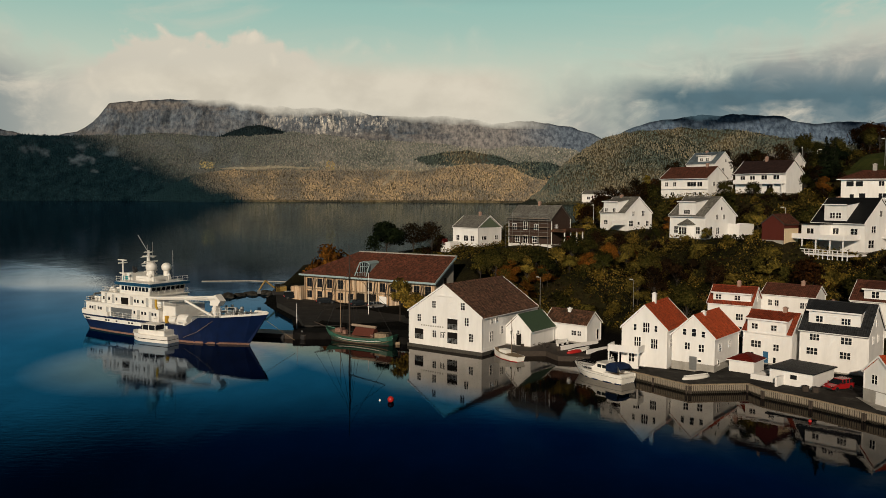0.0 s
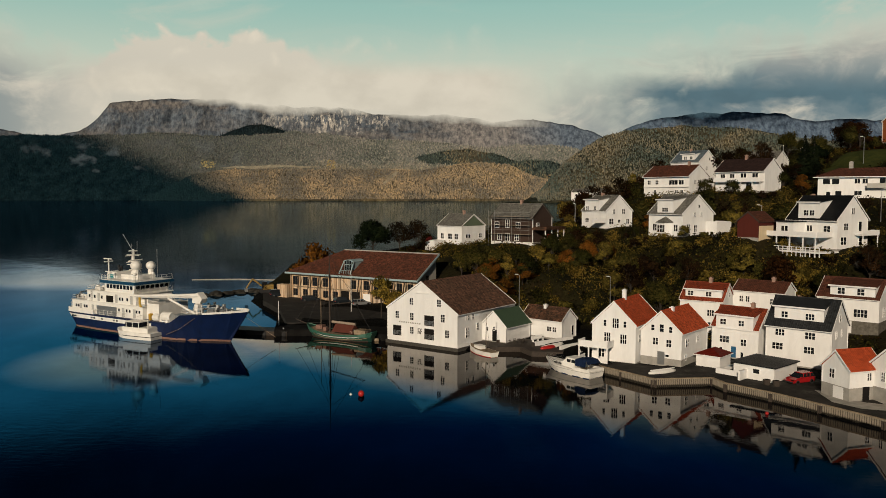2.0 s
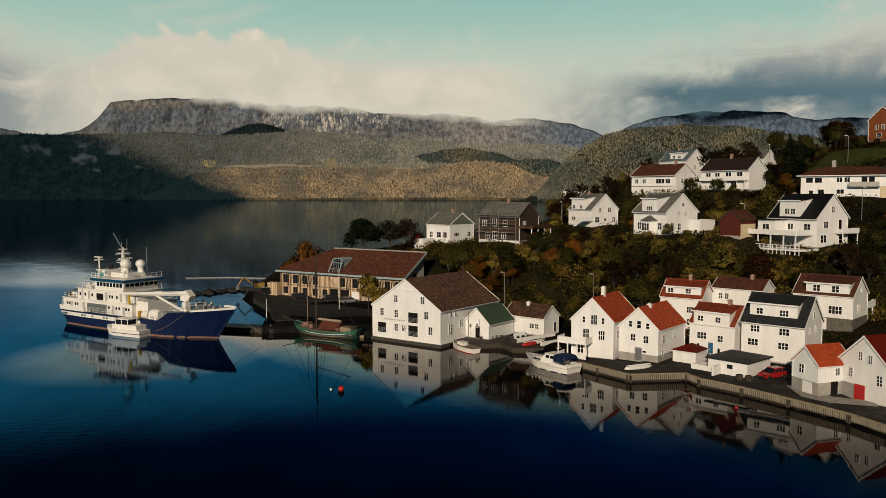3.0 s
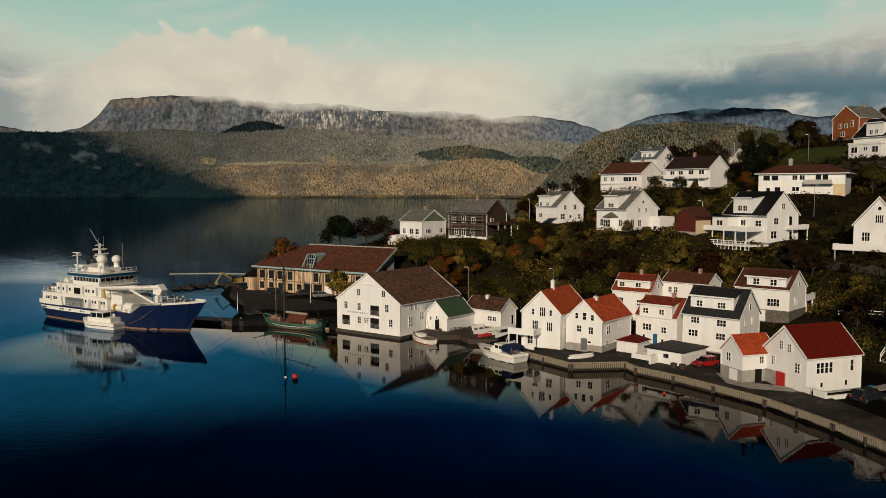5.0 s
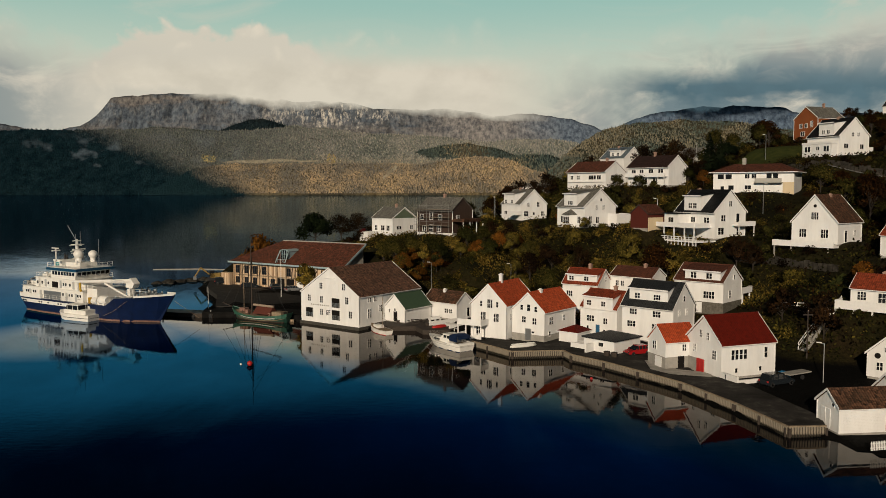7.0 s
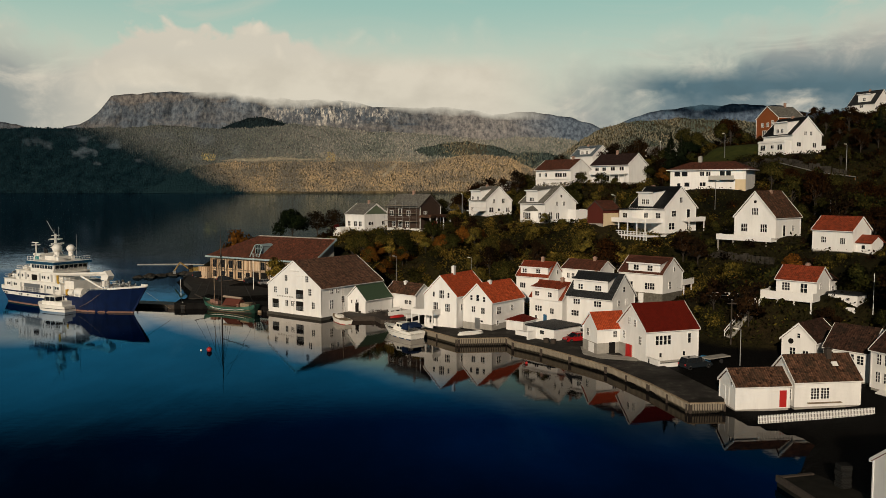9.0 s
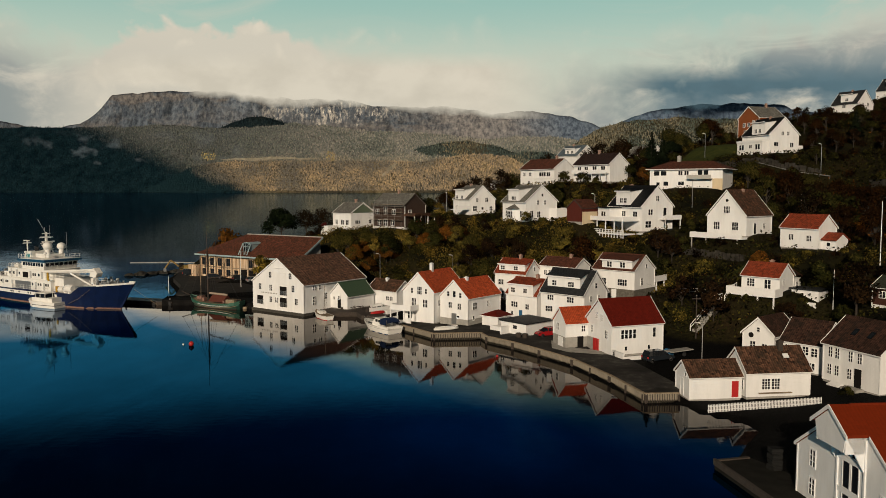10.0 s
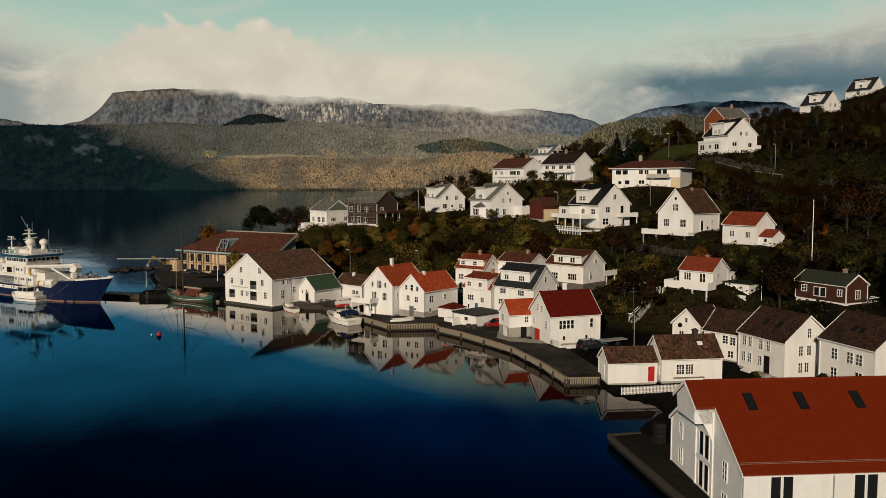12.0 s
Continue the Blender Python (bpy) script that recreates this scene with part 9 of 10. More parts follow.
for sail in (((-3.4, 0.2, 2.9), (1.8, 0.1, 3.0), 0.24), ((3.4, -0.9, 1.4), (5.4, -0.4, 1.7), 0.22)):
    part("furled_sail", bars([sail[:2]], sail[2], 9), plain("old_tan_sailcloth", (0.32, 0.25, 0.19), 0.9, spread=0.3), ya, "furled tan sail")
part("wheel_box", boxes((-6.3, -5.5, -0.5, 0.5, 1.2, 2.0)), DARK_WOOD, ya)
for crate in ((3.8, 5.2, -0.6, 0.6, 1.5, 2.2), (2.6, 3.3, 0.2, 1.0, 1.3, 2.0), (-5.6, -4.6, -1.5, -1.1, 1.2, 1.9), (0.9, 1.6, -1.2, -0.5, 1.25, 1.8), (-3.4, -2.9, 0.6, 1.3, 1.25, 1.75)):
    part("deck_crate", boxes(crate), RUST_BAND, ya)
bm = bmesh.new()
bar(bm, (2.4, 0, 0.8), (2.4, 0, 13.0), 0.17, 8, 0.12)
bar(bm, (2.4, 0, 12.4), (2.5, 0, 17.6), 0.10, 6, 0.04)
part("main_mast", bm, DARK_WOOD, ya)
part("small_mast", bars([((4.2, 0.3, 1.2), (4.2, 0.3, 9.0))], 0.06, 6), WOOD, ya)
rods("boom", [((2.3, 0.1, 6.2), (-5.4, 0.3, 7.2)), ((2.5, 0, 3.0), (-3.6, 0.2, 3.1)), ((7.4, 0, 2.1), (10.4, 0, 2.9))], 0.09, 6, DARK_WOOD, ya)
for a, b in (((2.4, 0, 13), (7.6, 0, 2.2)), ((2.4, 0, 12.8), (10.2, 0, 2.8)), ((2.4, 0, 12.5), (1.4, -2.1, 1.3)), ((2.4, 0, 12.5), (2.4, -2.1, 1.3)), ((2.4, 0, 12.5), (3.2, -2.0, 1.4)), ((2.4, 0, 12.5), (1.4, 2.1, 1.3)), ((2.4, 0, 12.5), (3.2, 2.0, 1.4)), ((2.4, 0, 15.5), (-6.8, 0, 1.6)), ((2.4, 0, 13.0), (-5.4, 0.3, 7.2))):
    part("rigging", bars([(a, b)], 0.03, 4), RUBBER, ya)
rb2 = thing("rowing_boat", pose(-9.6, 141.4, 0.0, 0, 0, 165), "open wooden rowing boat moored astern", "boat")
RB = [(-2.2, 0.5, 0.6, 0.5), (-1, 0.7, 0.85, 0.48), (0.8, 0.65, 0.8, 0.5), (1.9, 0.25, 0.4, 0.6), (2.3, 0.03, 0.08, 0.75)]
part("hull", hull_mesh(RB, -0.2, None), WOOD, rb2)
part("bottom", hull_mesh([(x, b * 0.9, t * 0.9, 0.12) for x, b, t, z in RB], 0.0, None, 0, True), WOOD, rb2)
part("thwart", boxes((-0.9, -0.6, -0.7, 0.7, 0.35, 0.4), (0.5, 0.8, -0.65, 0.65, 0.35, 0.4)), WOOD, rb2)

# the cabin cruiser
cr = thing("cabin_cruiser", pose(23.2, 114.9, 0.0, 0, 0, 127), "white cabin cruiser with a blue canvas hood moored at the quay", "boat")
CR = [(-5.0, 1.35, 1.50, 0.95, -0.25), (-4.2, 1.50, 1.66, 0.95), (-2.0, 1.58, 1.80, 0.98), (0.5, 1.50, 1.82, 1.08), (2.2, 1.15, 1.66, 1.22, 0.15), (3.6, 0.66, 1.25, 1.38, 0.45), (4.7, 0.26, 0.66, 1.52, 0.8), (5.3, 0.03, 0.10, 1.60, 1.1)]
part("hull", hull_mesh(CR, -0.4, None, 0, True), SHIP_WHITE, cr)
part("rub_rail", hull_mesh(CR, 0.80, 0.88, 0.035), DOOR_GREY, cr)
part("bottom_paint", hull_mesh(CR, -0.35, 0.10, 0.012), NAVY, cr)
bm = bmesh.new()
trunk = [(-1.6, 1.25, 0.95), (0.6, 1.30, 0.85), (2.4, 1.02, 0.66), (3.7, 0.50, 0.40), (4.2, 0.12, 0.22)]
lows, highs = [], []
for s_ in (-1, 1):
    lows.append([bm.verts.new((x, s_ * w_, 1.0)) for x, w_, t_ in trunk])
    highs.append([bm.verts.new((x - 0.15, s_ * w_ * 0.84, 1.15 + t_ * 0.62)) for x, w_, t_ in trunk])
for lo, hi in zip(lows, highs):
    for k in range(len(trunk) - 1):
        bm.faces.new((lo[k], lo[k + 1], hi[k + 1], hi[k]))
for k in range(len(trunk) - 1):
    bm.faces.new((highs[0][k], highs[0][k + 1], highs[1][k + 1], highs[1][k]))
bm.faces.new((lows[0][-1], lows[1][-1], highs[1][-1], highs[0][-1]))
bm.faces.new((lows[0][0], highs[0][0], highs[1][0], lows[1][0]))
part("cabin_trunk", bm, SHIP_WHITE, cr)
for s_ in (-1, 1):
    for x in (1.3, 2.2):
        part("port_light", boxes((x - 0.3, x + 0.3, s_ * 1.12 - 0.12, s_ * 1.12 + 0.12, 1.22, 1.42)), GLASS, cr)
bm = boxes((-1.9, 0.9, -1.15, 1.15, 1.6, 2.35))
for vert in bm.verts:
    if vert.co.z > 2.0:
        vert.co.x -= 0.85 if vert.co.x > 0 else -0.1
        vert.co.y *= 0.86
part("wheelhouse", bm, SHIP_WHITE, cr)
for s_ in (-1, 1):
    for x in (-1.35, -0.45):
            part("side_window", boxes((x - 0.36, x + 0.36, s_ * 1.09 - 0.05, s_ * 1.09 + 0.03, 1.74, 2.2)), GLASS, cr)
for y in (-0.52, 0.52):
    part("windscreen", boxes((-0.03, 0.03, y - 0.45, y + 0.45, 0.05, 0.66)), GLASS, cr, matrix=pose(0.88, 0, 1.66, 0, -47, 0))
part("wheelhouse_roof", boxes((-2.1, 0.25, -1.08, 1.08, 2.35, 2.43)), SHIP_WHITE, cr)
hood = [(-1.9, 2.42), (-2.9, 2.62), (-4.0, 2.50), (-4.5, 1.95)]
bm = bmesh.new()
outer = [[bm.verts.new((x, y * (1.0 if z > 2.2 else 1.08), z + (0.12 if abs(y) < 0.6 else 0.0))) for y in (-1.25, -0.55, 0.55, 1.25)] for x, z in hood]
for p_, q_ in zip(outer, outer[1:]):
    for k in range(3):
        bm.faces.new((p_[k], p_[k + 1], q_[k + 1], q_[k]))
for k in (0, 3):
    side_low = [bm.verts.new((x, (1 if k else -1) * 1.38, 1.55)) for x, z in hood[:3]]
    for j in range(2):
        bm.faces.new((outer[j][k], outer[j + 1][k], side_low[j + 1], side_low[j]))
bmesh.ops.solidify(bm, geom=bm.faces[:], thickness=0.03)
part("canvas_hood", bm, NAVY, cr, "blue canvas cockpit hood", smooth=True)
for s_ in (-1, 1):
    part("hood_frame", bars([((-2.2, s_ * 1.36, 1.0), (-2.9, s_ * 1.22, 2.55)), ((-4.4, s_ * 1.36, 1.0), (-4.2, s_ * 1.25, 2.3))], 0.03, 6), CHROME, cr)
part("cockpit_sole", boxes((-4.7, -1.9, -1.3, 1.3, 0.96, 1.0)), WOOD, cr)
for s_ in (-1, 1):
    part("coaming", boxes((-4.9, -1.6, s_ * 1.5 - 0.09, s_ * 1.5 + 0.09, 0.95, 1.32)), SHIP_WHITE, cr)
part("transom_seat", boxes((-4.85, -4.3, -1.3, 1.3, 1.0, 1.4)), SHIP_WHITE, cr)
part("bow_rail", rails([(0.6, -1.7, 1.1), (2.4, -1.5, 1.25), (3.9, -1.05, 1.42), (5.2, 0, 1.6), (3.9, 1.05, 1.42), (2.4, 1.5, 1.25), (0.6, 1.7, 1.1)], 0.55, 0.9, 0.02), CHROME, cr)
rods("boat_mast", [((-1.4, 0, 2.4), (-1.8, 0, 3.7)), ((-1.7, -0.45, 3.3), (-1.7, 0.45, 3.3))], 0.04, 6, SHIP_WHITE, cr)
for x in (-3.2, -0.4, 1.8):
    part("fender", bars([((x, -1.92, 0.25), (x, -1.92, 0.75))], 0.11, 8), SHIP_WHITE, cr)

# the small white sloop by the annex
sp = thing("small_sloop", pose(10.6, 128.6, 0.0, 0, 0, 122), "small white wooden boat with a thin mast beside the warehouse", "boat")
SP = [(-3.4, 0.6, 0.9, 0.85), (-2, 1.0, 1.2, 0.8), (0.5, 1.0, 1.25, 0.85), (2.4, 0.5, 0.8, 1.05), (3.6, 0.03, 0.1, 1.3)]
part("hull", hull_mesh(SP, -0.35, None, 0, True), SHIP_WHITE, sp)
part("red_line", hull_mesh(SP, -0.1, 0.1, 0.02), BOAT_RED, sp)
part("deck", hull_mesh([(x, b * 0.88, t * 0.88, z + 0.03) for x, b, t, z in SP], 0.78, None, -0.03, True), WOOD, sp)
part("cuddy", boxes((-0.2, 1.6, -0.6, 0.6, 0.85, 1.4)), SHIP_WHITE, sp)
rods("boat_mast", [((-1.0, 0, 0.8), (-1.0, 0, 6.8))], 0.05, 6, WOOD, sp)
rods("mizzen_mast", [((-1.0, 0, 5.6), (-1.5, -0.5, 0.9)), ((-1.0, 0, 5.6), (-1.5, 0.5, 0.9))], 0.02, 4, RUBBER, sp)


def upturned_boat(x, y, z, turn, material, length, label, name="upturned_boat"):
    e = thing(name, pose(x, y, z, 0, 0, turn), label, "boat")
    bm = bmesh.new()
    n = 9
    loops = []
    for k in range(n):
        f = k / (n - 1)
        wide = 0.62 * math.sin(math.pi * min(max(f * 0.92 + 0.05, 0), 1)) ** 0.7
        loops.append([bm.verts.new((length * (f - 0.5), wide * math.cos(a), 0.52 * math.sin(a) * (0.6 + 0.4 * math.sin(math.pi * f)) + 0.05)) for a in np.linspace(0, math.pi, 8)])
    for a, b in zip(loops, loops[1:]):
        for k in range(7):
            bm.faces.new((a[k], a[k + 1], b[k + 1], b[k]))
        bm.faces.new((a[7], a[0], b[0], b[7]))
    bm.faces.new(loops[0])
    bm.faces.new(loops[-1])
    part("hull", bm, material, e, smooth=True)
    part("keel", boxes((-length * 0.46, length * 0.46, -0.03, 0.03, 0.5, 0.62)), TRIM, e)
    return e


upturned_boat(35.2, 109.6, 1.1, 26, SHIP_WHITE, 4.8, "upturned white boat lying on the quay")
upturned_boat(21.6, 129.2, 0.85, 40, BOAT_RED, 3.6, "upturned red rowing boat on the landing stage")
upturned_boat(22.9, 130.6, 0.85, 42, SHIP_WHITE, 4.4, "upturned white rowing boat on the landing stage")

for x, y, r, mat, label in ((-6.6, 100.6, 0.42, BOAT_RED, "round red mooring buoy afloat"), (-8.0, 100.9, 0.17, SHIP_WHITE, "small white float beside the red buoy"), (43.0, 92.0, 0.2, BOAT_RED, "small red float near the quay")):
    bu = thing("buoy", pose(x, y, 0.0), label, "buoy")
    bm = bmesh.new()
    bmesh.ops.create_uvsphere(bm, u_segments=18, v_segments=12, radius=r, matrix=Matrix.Translation((0, 0, r * 0.75)))
    part("ball", bm, mat, bu, smooth=True)
    part("eye", bars([((0, 0, r * 1.7), (0, 0, r * 1.98))], r * 0.14, 6), RUBBER, bu)

pn = thing("pontoon", pose(-31.0, 148.6, 0.0, 0, 0, -14), "dark floating pontoon beside the ship's bow", "pontoon")
part("body", boxes((-7.0, 6.5, -2.0, 2.0, -0.5, 0.75)), DARK_WOOD, pn)
part("deck", boxes((-7.1, 6.6, -2.1, 2.1, 0.75, 0.85)), plain("dark_wet_planks", (0.03, 0.028, 0.025), 0.5), pn)
for px in (-6, -2, 2, 6):
    part("tyre_fender", lathe(bmesh.new(), [(0.25, -0.1), (0.42, -0.1), (0.42, 0.1), (0.25, 0.1)], 12), RUBBER, pn, matrix=pose(px, -2.12, 0.35, 90, 0, 0))
rods("bollard", [((5.6, -1.4, 0.85), (5.6, -1.4, 1.5)), ((-5.6, -1.4, 0.85), (-5.6, -1.4, 1.5))], 0.16, 8, STEEL, pn)

fb = thing("floating_boom", Matrix.Identity(4), "pale floating boom across the inner basin", "boom")
part("float_line", bars([((-74.0, 244.0, 0.08), (-60.0, 246.0, 0.08)), ((-60.0, 246.0, 0.08), (-46.0, 243.0, 0.08))], 0.28, 6), CONCRETE, fb)

SHORE_STONE = plain("dark_shore_stone", (0.040, 0.038, 0.033), 0.9, spread=0.6, scale=1.4)
STONES = [(-56.0, 207.0, 2.4), (-53.5, 209.5, 2.0), (-51.0, 212.0, 2.2), (-58.5, 205.0, 1.6), (-48.0, 214.0, 2.4), (-54.8, 205.2, 1.3), (-45.5, 222.0, 2.2), (-45.0, 232.0, 2.4), (-44.0, 240.0, 2.0), (-44.6, 207.0, 1.5)]
for x, y, r in STONES:
    rk = thing("rock", pose(x, y, 0.0, 0, 0, random.uniform(0, 360)), "dark wet shore rock with seaweed stains", "rock", "shore rocks")
    bm = bmesh.new()
    bmesh.ops.create_icosphere(bm, subdivisions=3, radius=r)
    for vert in bm.verts:
        k = 1 + 0.45 * noise.noise(vert.co * 0.8 + Vector((x, y, 0)))
        vert.co = Vector((vert.co.x * k, vert.co.y * k * 0.8, vert.co.z * 0.42 * k))
    part("stone", bm, SHORE_STONE, rk)

ex = thing("excavator", pose(-41.5, 201.5, 1.4, 0, 0, 200), "yellow excavator working at the shore", "excavator")
YELLOW = plain("worn_yellow_paint", (0.25, 0.16, 0.035), 0.6, spread=0.4)
part("track", boxes((-1.6, 1.6, -1.3, -0.8, 0, 0.8)), RUBBER, ex)
part("track", boxes((-1.6, 1.6, 0.8, 1.3, 0, 0.8)), RUBBER, ex)
part("house_body", boxes((-1.7, 1.0, -1.2, 1.2, 0.9, 2.1)), YELLOW, ex)
part("cab", boxes((-0.1, 1.2, 0.1, 1.2, 1.0, 2.8)), GLASS, ex)
part("boom_arm", bars([((1.0, -0.3, 1.6), (3.4, -0.3, 3.6)), ((3.4, -0.3, 3.6), (5.0, -0.3, 1.2))], 0.22, 6), YELLOW, ex)
part("bucket", boxes((4.6, 5.4, -0.8, 0.2, 0.4, 1.2)), STEEL, ex)
for x, y in ((-36.0, 199.5), (-34.2, 200.8)):
    cb = thing("container", pose(x, y, 1.5, 0, 0, 12), "pale worn storage container by the hall", "container")
    part("box", boxes((-1.4, 1.4, -1.1, 1.1, 0, 2.2)), CONCRETE, cb)
    part("doors", boxes((-1.46, -1.38, -1.0, 1.0, 0.1, 2.1)), STEEL, cb)
POT_NET = Mat("dark_pot_netting", 0.9)
mesh_lines = POT_NET.math("MAXIMUM", POT_NET.wave(POT_NET.where(), 2.4, "DIAGONAL", "SIN"), POT_NET.wave(POT_NET.where(), 2.4, "Z", "SIN"))
POT_NET.put("Base Color", POT_NET.ramp(mesh_lines, (0.80, (0.006, 0.006, 0.006)), (0.95, (0.028, 0.028, 0.026))))
POT_NET = POT_NET.m
cg = thing("crab_pots", pose(64.6, 41.0, 0.85, 0, 0, 10), "stack of dark wire crab pots on the landing", "crab pots")
for k in range(4):
    bm = boxes((-0.5, 0.5, -0.5, 0.5, 0.5 * k, 0.5 * k + 0.47))
    bmesh.ops.bevel(bm, geom=bm.edges[:], offset=0.06, segments=2, affect="EDGES")
    part("pot", bm, POT_NET, cg, matrix=pose(0.04 * (k % 2), 0, 0, 0, 0, 6 * (-1) ** k))

# ---- trees and scrub ----


def leaf_material(name, *colours, clump=2.0):
    """Leaves whose shading follows the swell of the whole crown (clump: the height of its heart) or, over open ground, the slope."""
    k = Mat(name, 0.9)
    stops = [(0.08 + 0.84 * i / max(1, len(colours) - 1), c) for i, c in enumerate(colours)]
    leaf = k.ramp(k.island(), *stops)
    shift = k.ramp(k.random(), (0.0, (0.70, 0.74, 0.68)), (1.0, (1.28, 1.14, 1.0)))
    patch = k.ramp(k.noise(k.place(), 0.16, 4.0, 0.6), (0.36, (0.55, 0.58, 0.60)), (0.64, (1.3, 1.22, 1.1)))
    k.put("Base Color", k.mix(1.0, k.mix(1.0, leaf, shift, "MULTIPLY"), patch, "MULTIPLY"))
    k.put("Specular IOR Level", 0.03)
    geo = k.n.new("ShaderNodeNewGeometry")
    swell = k.n.new("ShaderNodeVectorMath")
    swell.operation = "SUBTRACT"
    if clump:
        k.l.new(k.where("Object"), swell.inputs[0])
        swell.inputs[1].default_value = (0.0, 0.0, clump)
        turn = k.n.new("ShaderNodeVectorTransform")
        turn.vector_type, turn.convert_from, turn.convert_to = "NORMAL", "OBJECT", "WORLD"
        k.l.new(swell.outputs[0], turn.inputs[0])
        way = turn.outputs[0]
    else:
        k.l.new(k.noise(k.place(), 0.5, 3.0, 0.6, True), swell.inputs[0])
        swell.inputs[1].default_value = (0.5, 0.5, 0.2)
        way = swell.outputs[0]
    unit = k.n.new("ShaderNodeVectorMath")
    unit.operation = "NORMALIZE"
    k.l.new(way, unit.inputs[0])
    blend = k.n.new("ShaderNodeMix")
    blend.data_type = "VECTOR"
    blend.inputs[0].default_value = 0.68
    k.l.new(geo.outputs["Normal"], blend.inputs[4])
    k.l.new(unit.outputs[0], blend.inputs[5])
    last = k.n.new("ShaderNodeVectorMath")
    last.operation = "NORMALIZE"
    k.l.new(blend.outputs[1], last.inputs[0])
    k.l.new(last.outputs[0], k.b.inputs["Normal"])
    return k.m


GREENS = ((0.0120, 0.0144, 0.0048), (0.0216, 0.0240, 0.0072), (0.0385, 0.0385, 0.0109), (0.0601, 0.0553, 0.0156))
OLIVES = ((0.0419, 0.0374, 0.0104), (0.0747, 0.0659, 0.0164), (0.1196, 0.1001, 0.0224), (0.1719, 0.1345, 0.0314))
YELLOWS = ((0.0667, 0.0563, 0.0148), (0.1259, 0.1037, 0.0237), (0.1925, 0.1481, 0.0325), (0.2666, 0.1955, 0.0415))
BROWNS = ((0.0067, 0.0046, 0.0029), (0.0118, 0.0076, 0.0042), (0.0202, 0.0118, 0.0059), (0.0302, 0.0168, 0.0076))
RUSTS = ((0.0084, 0.0050, 0.0025), (0.0151, 0.0080, 0.0034), (0.0252, 0.0118, 0.0042), (0.0420, 0.0185, 0.0050))
ORANGES = ((0.0644, 0.0294, 0.0074), (0.1196, 0.0506, 0.0101), (0.1748, 0.0773, 0.0138))
GREEN_LEAF, OLIVE_LEAF, YELLOW_LEAF = leaf_material("dark_green_leaves", *GREENS), leaf_material("olive_leaves", *OLIVES), leaf_material("yellow_green_leaves", *YELLOWS)
ORANGE_LEAF, BROWN_LEAF, RUST_LEAF = leaf_material("orange_leaves", *ORANGES), leaf_material("bare_brown_twigs", *BROWNS), leaf_material("rust_brown_leaves", *RUSTS)
RED_LEAF = leaf_material("wine_red_leaves", (0.0462, 0.0079, 0.0092), (0.0792, 0.0106, 0.0132), (0.1056, 0.0198, 0.0165), clump=1.2)
NEEDLES = leaf_material("spruce_needles", (0.0055, 0.0100, 0.0055), (0.0100, 0.0165, 0.0085), (0.0160, 0.0230, 0.0110), clump=4.0)
GREEN_COVER, OLIVE_COVER, YELLOW_COVER = leaf_material("green_ground_cover", *GREENS, clump=0), leaf_material("olive_ground_cover", *OLIVES, clump=0), leaf_material("yellow_ground_cover", *YELLOWS, clump=0)
BROWN_COVER, RUST_COVER, ORANGE_COVER = leaf_material("brown_ground_cover", *BROWNS, clump=0), leaf_material("rust_ground_cover", *RUSTS, clump=0), leaf_material("orange_ground_cover", *ORANGES, clump=0)
BARK = plain("grey_bark", (0.045, 0.038, 0.031), 0.95, spread=0.4)


def leaf_cloud(rng, blobs, count, size):
    """Leaves as small bent blades, thickest near the skin of each clump."""
    verts, faces = [], []
    weights = np.array([b[3] * b[4] * b[5] for b in blobs]) ** 0.66
    pick = rng.choice(len(blobs), count, p=weights / weights.sum())
    for k in pick:
        cx, cy, cz, rx, ry, rz = blobs[k]
        d = rng.normal(size=3)
        d /= np.linalg.norm(d)
        c = np.array((cx, cy, cz)) + d * np.array((rx, ry, rz)) * rng.uniform(0.35, 1.2)
        a = rng.normal(size=3)
        a /= np.linalg.norm(a)
        b = np.cross(a, rng.normal(size=3))
        b /= np.linalg.norm(b)
        s = size * rng.uniform(0.6, 1.5)
        n = len(verts)
        verts += [c - a * s, c + b * s * 0.55, c + a * s + np.cross(a, b) * s * 0.3, c - b * s * 0.55]
        faces += [(n, n + 1, n + 2, n + 3)]
    return verts, faces


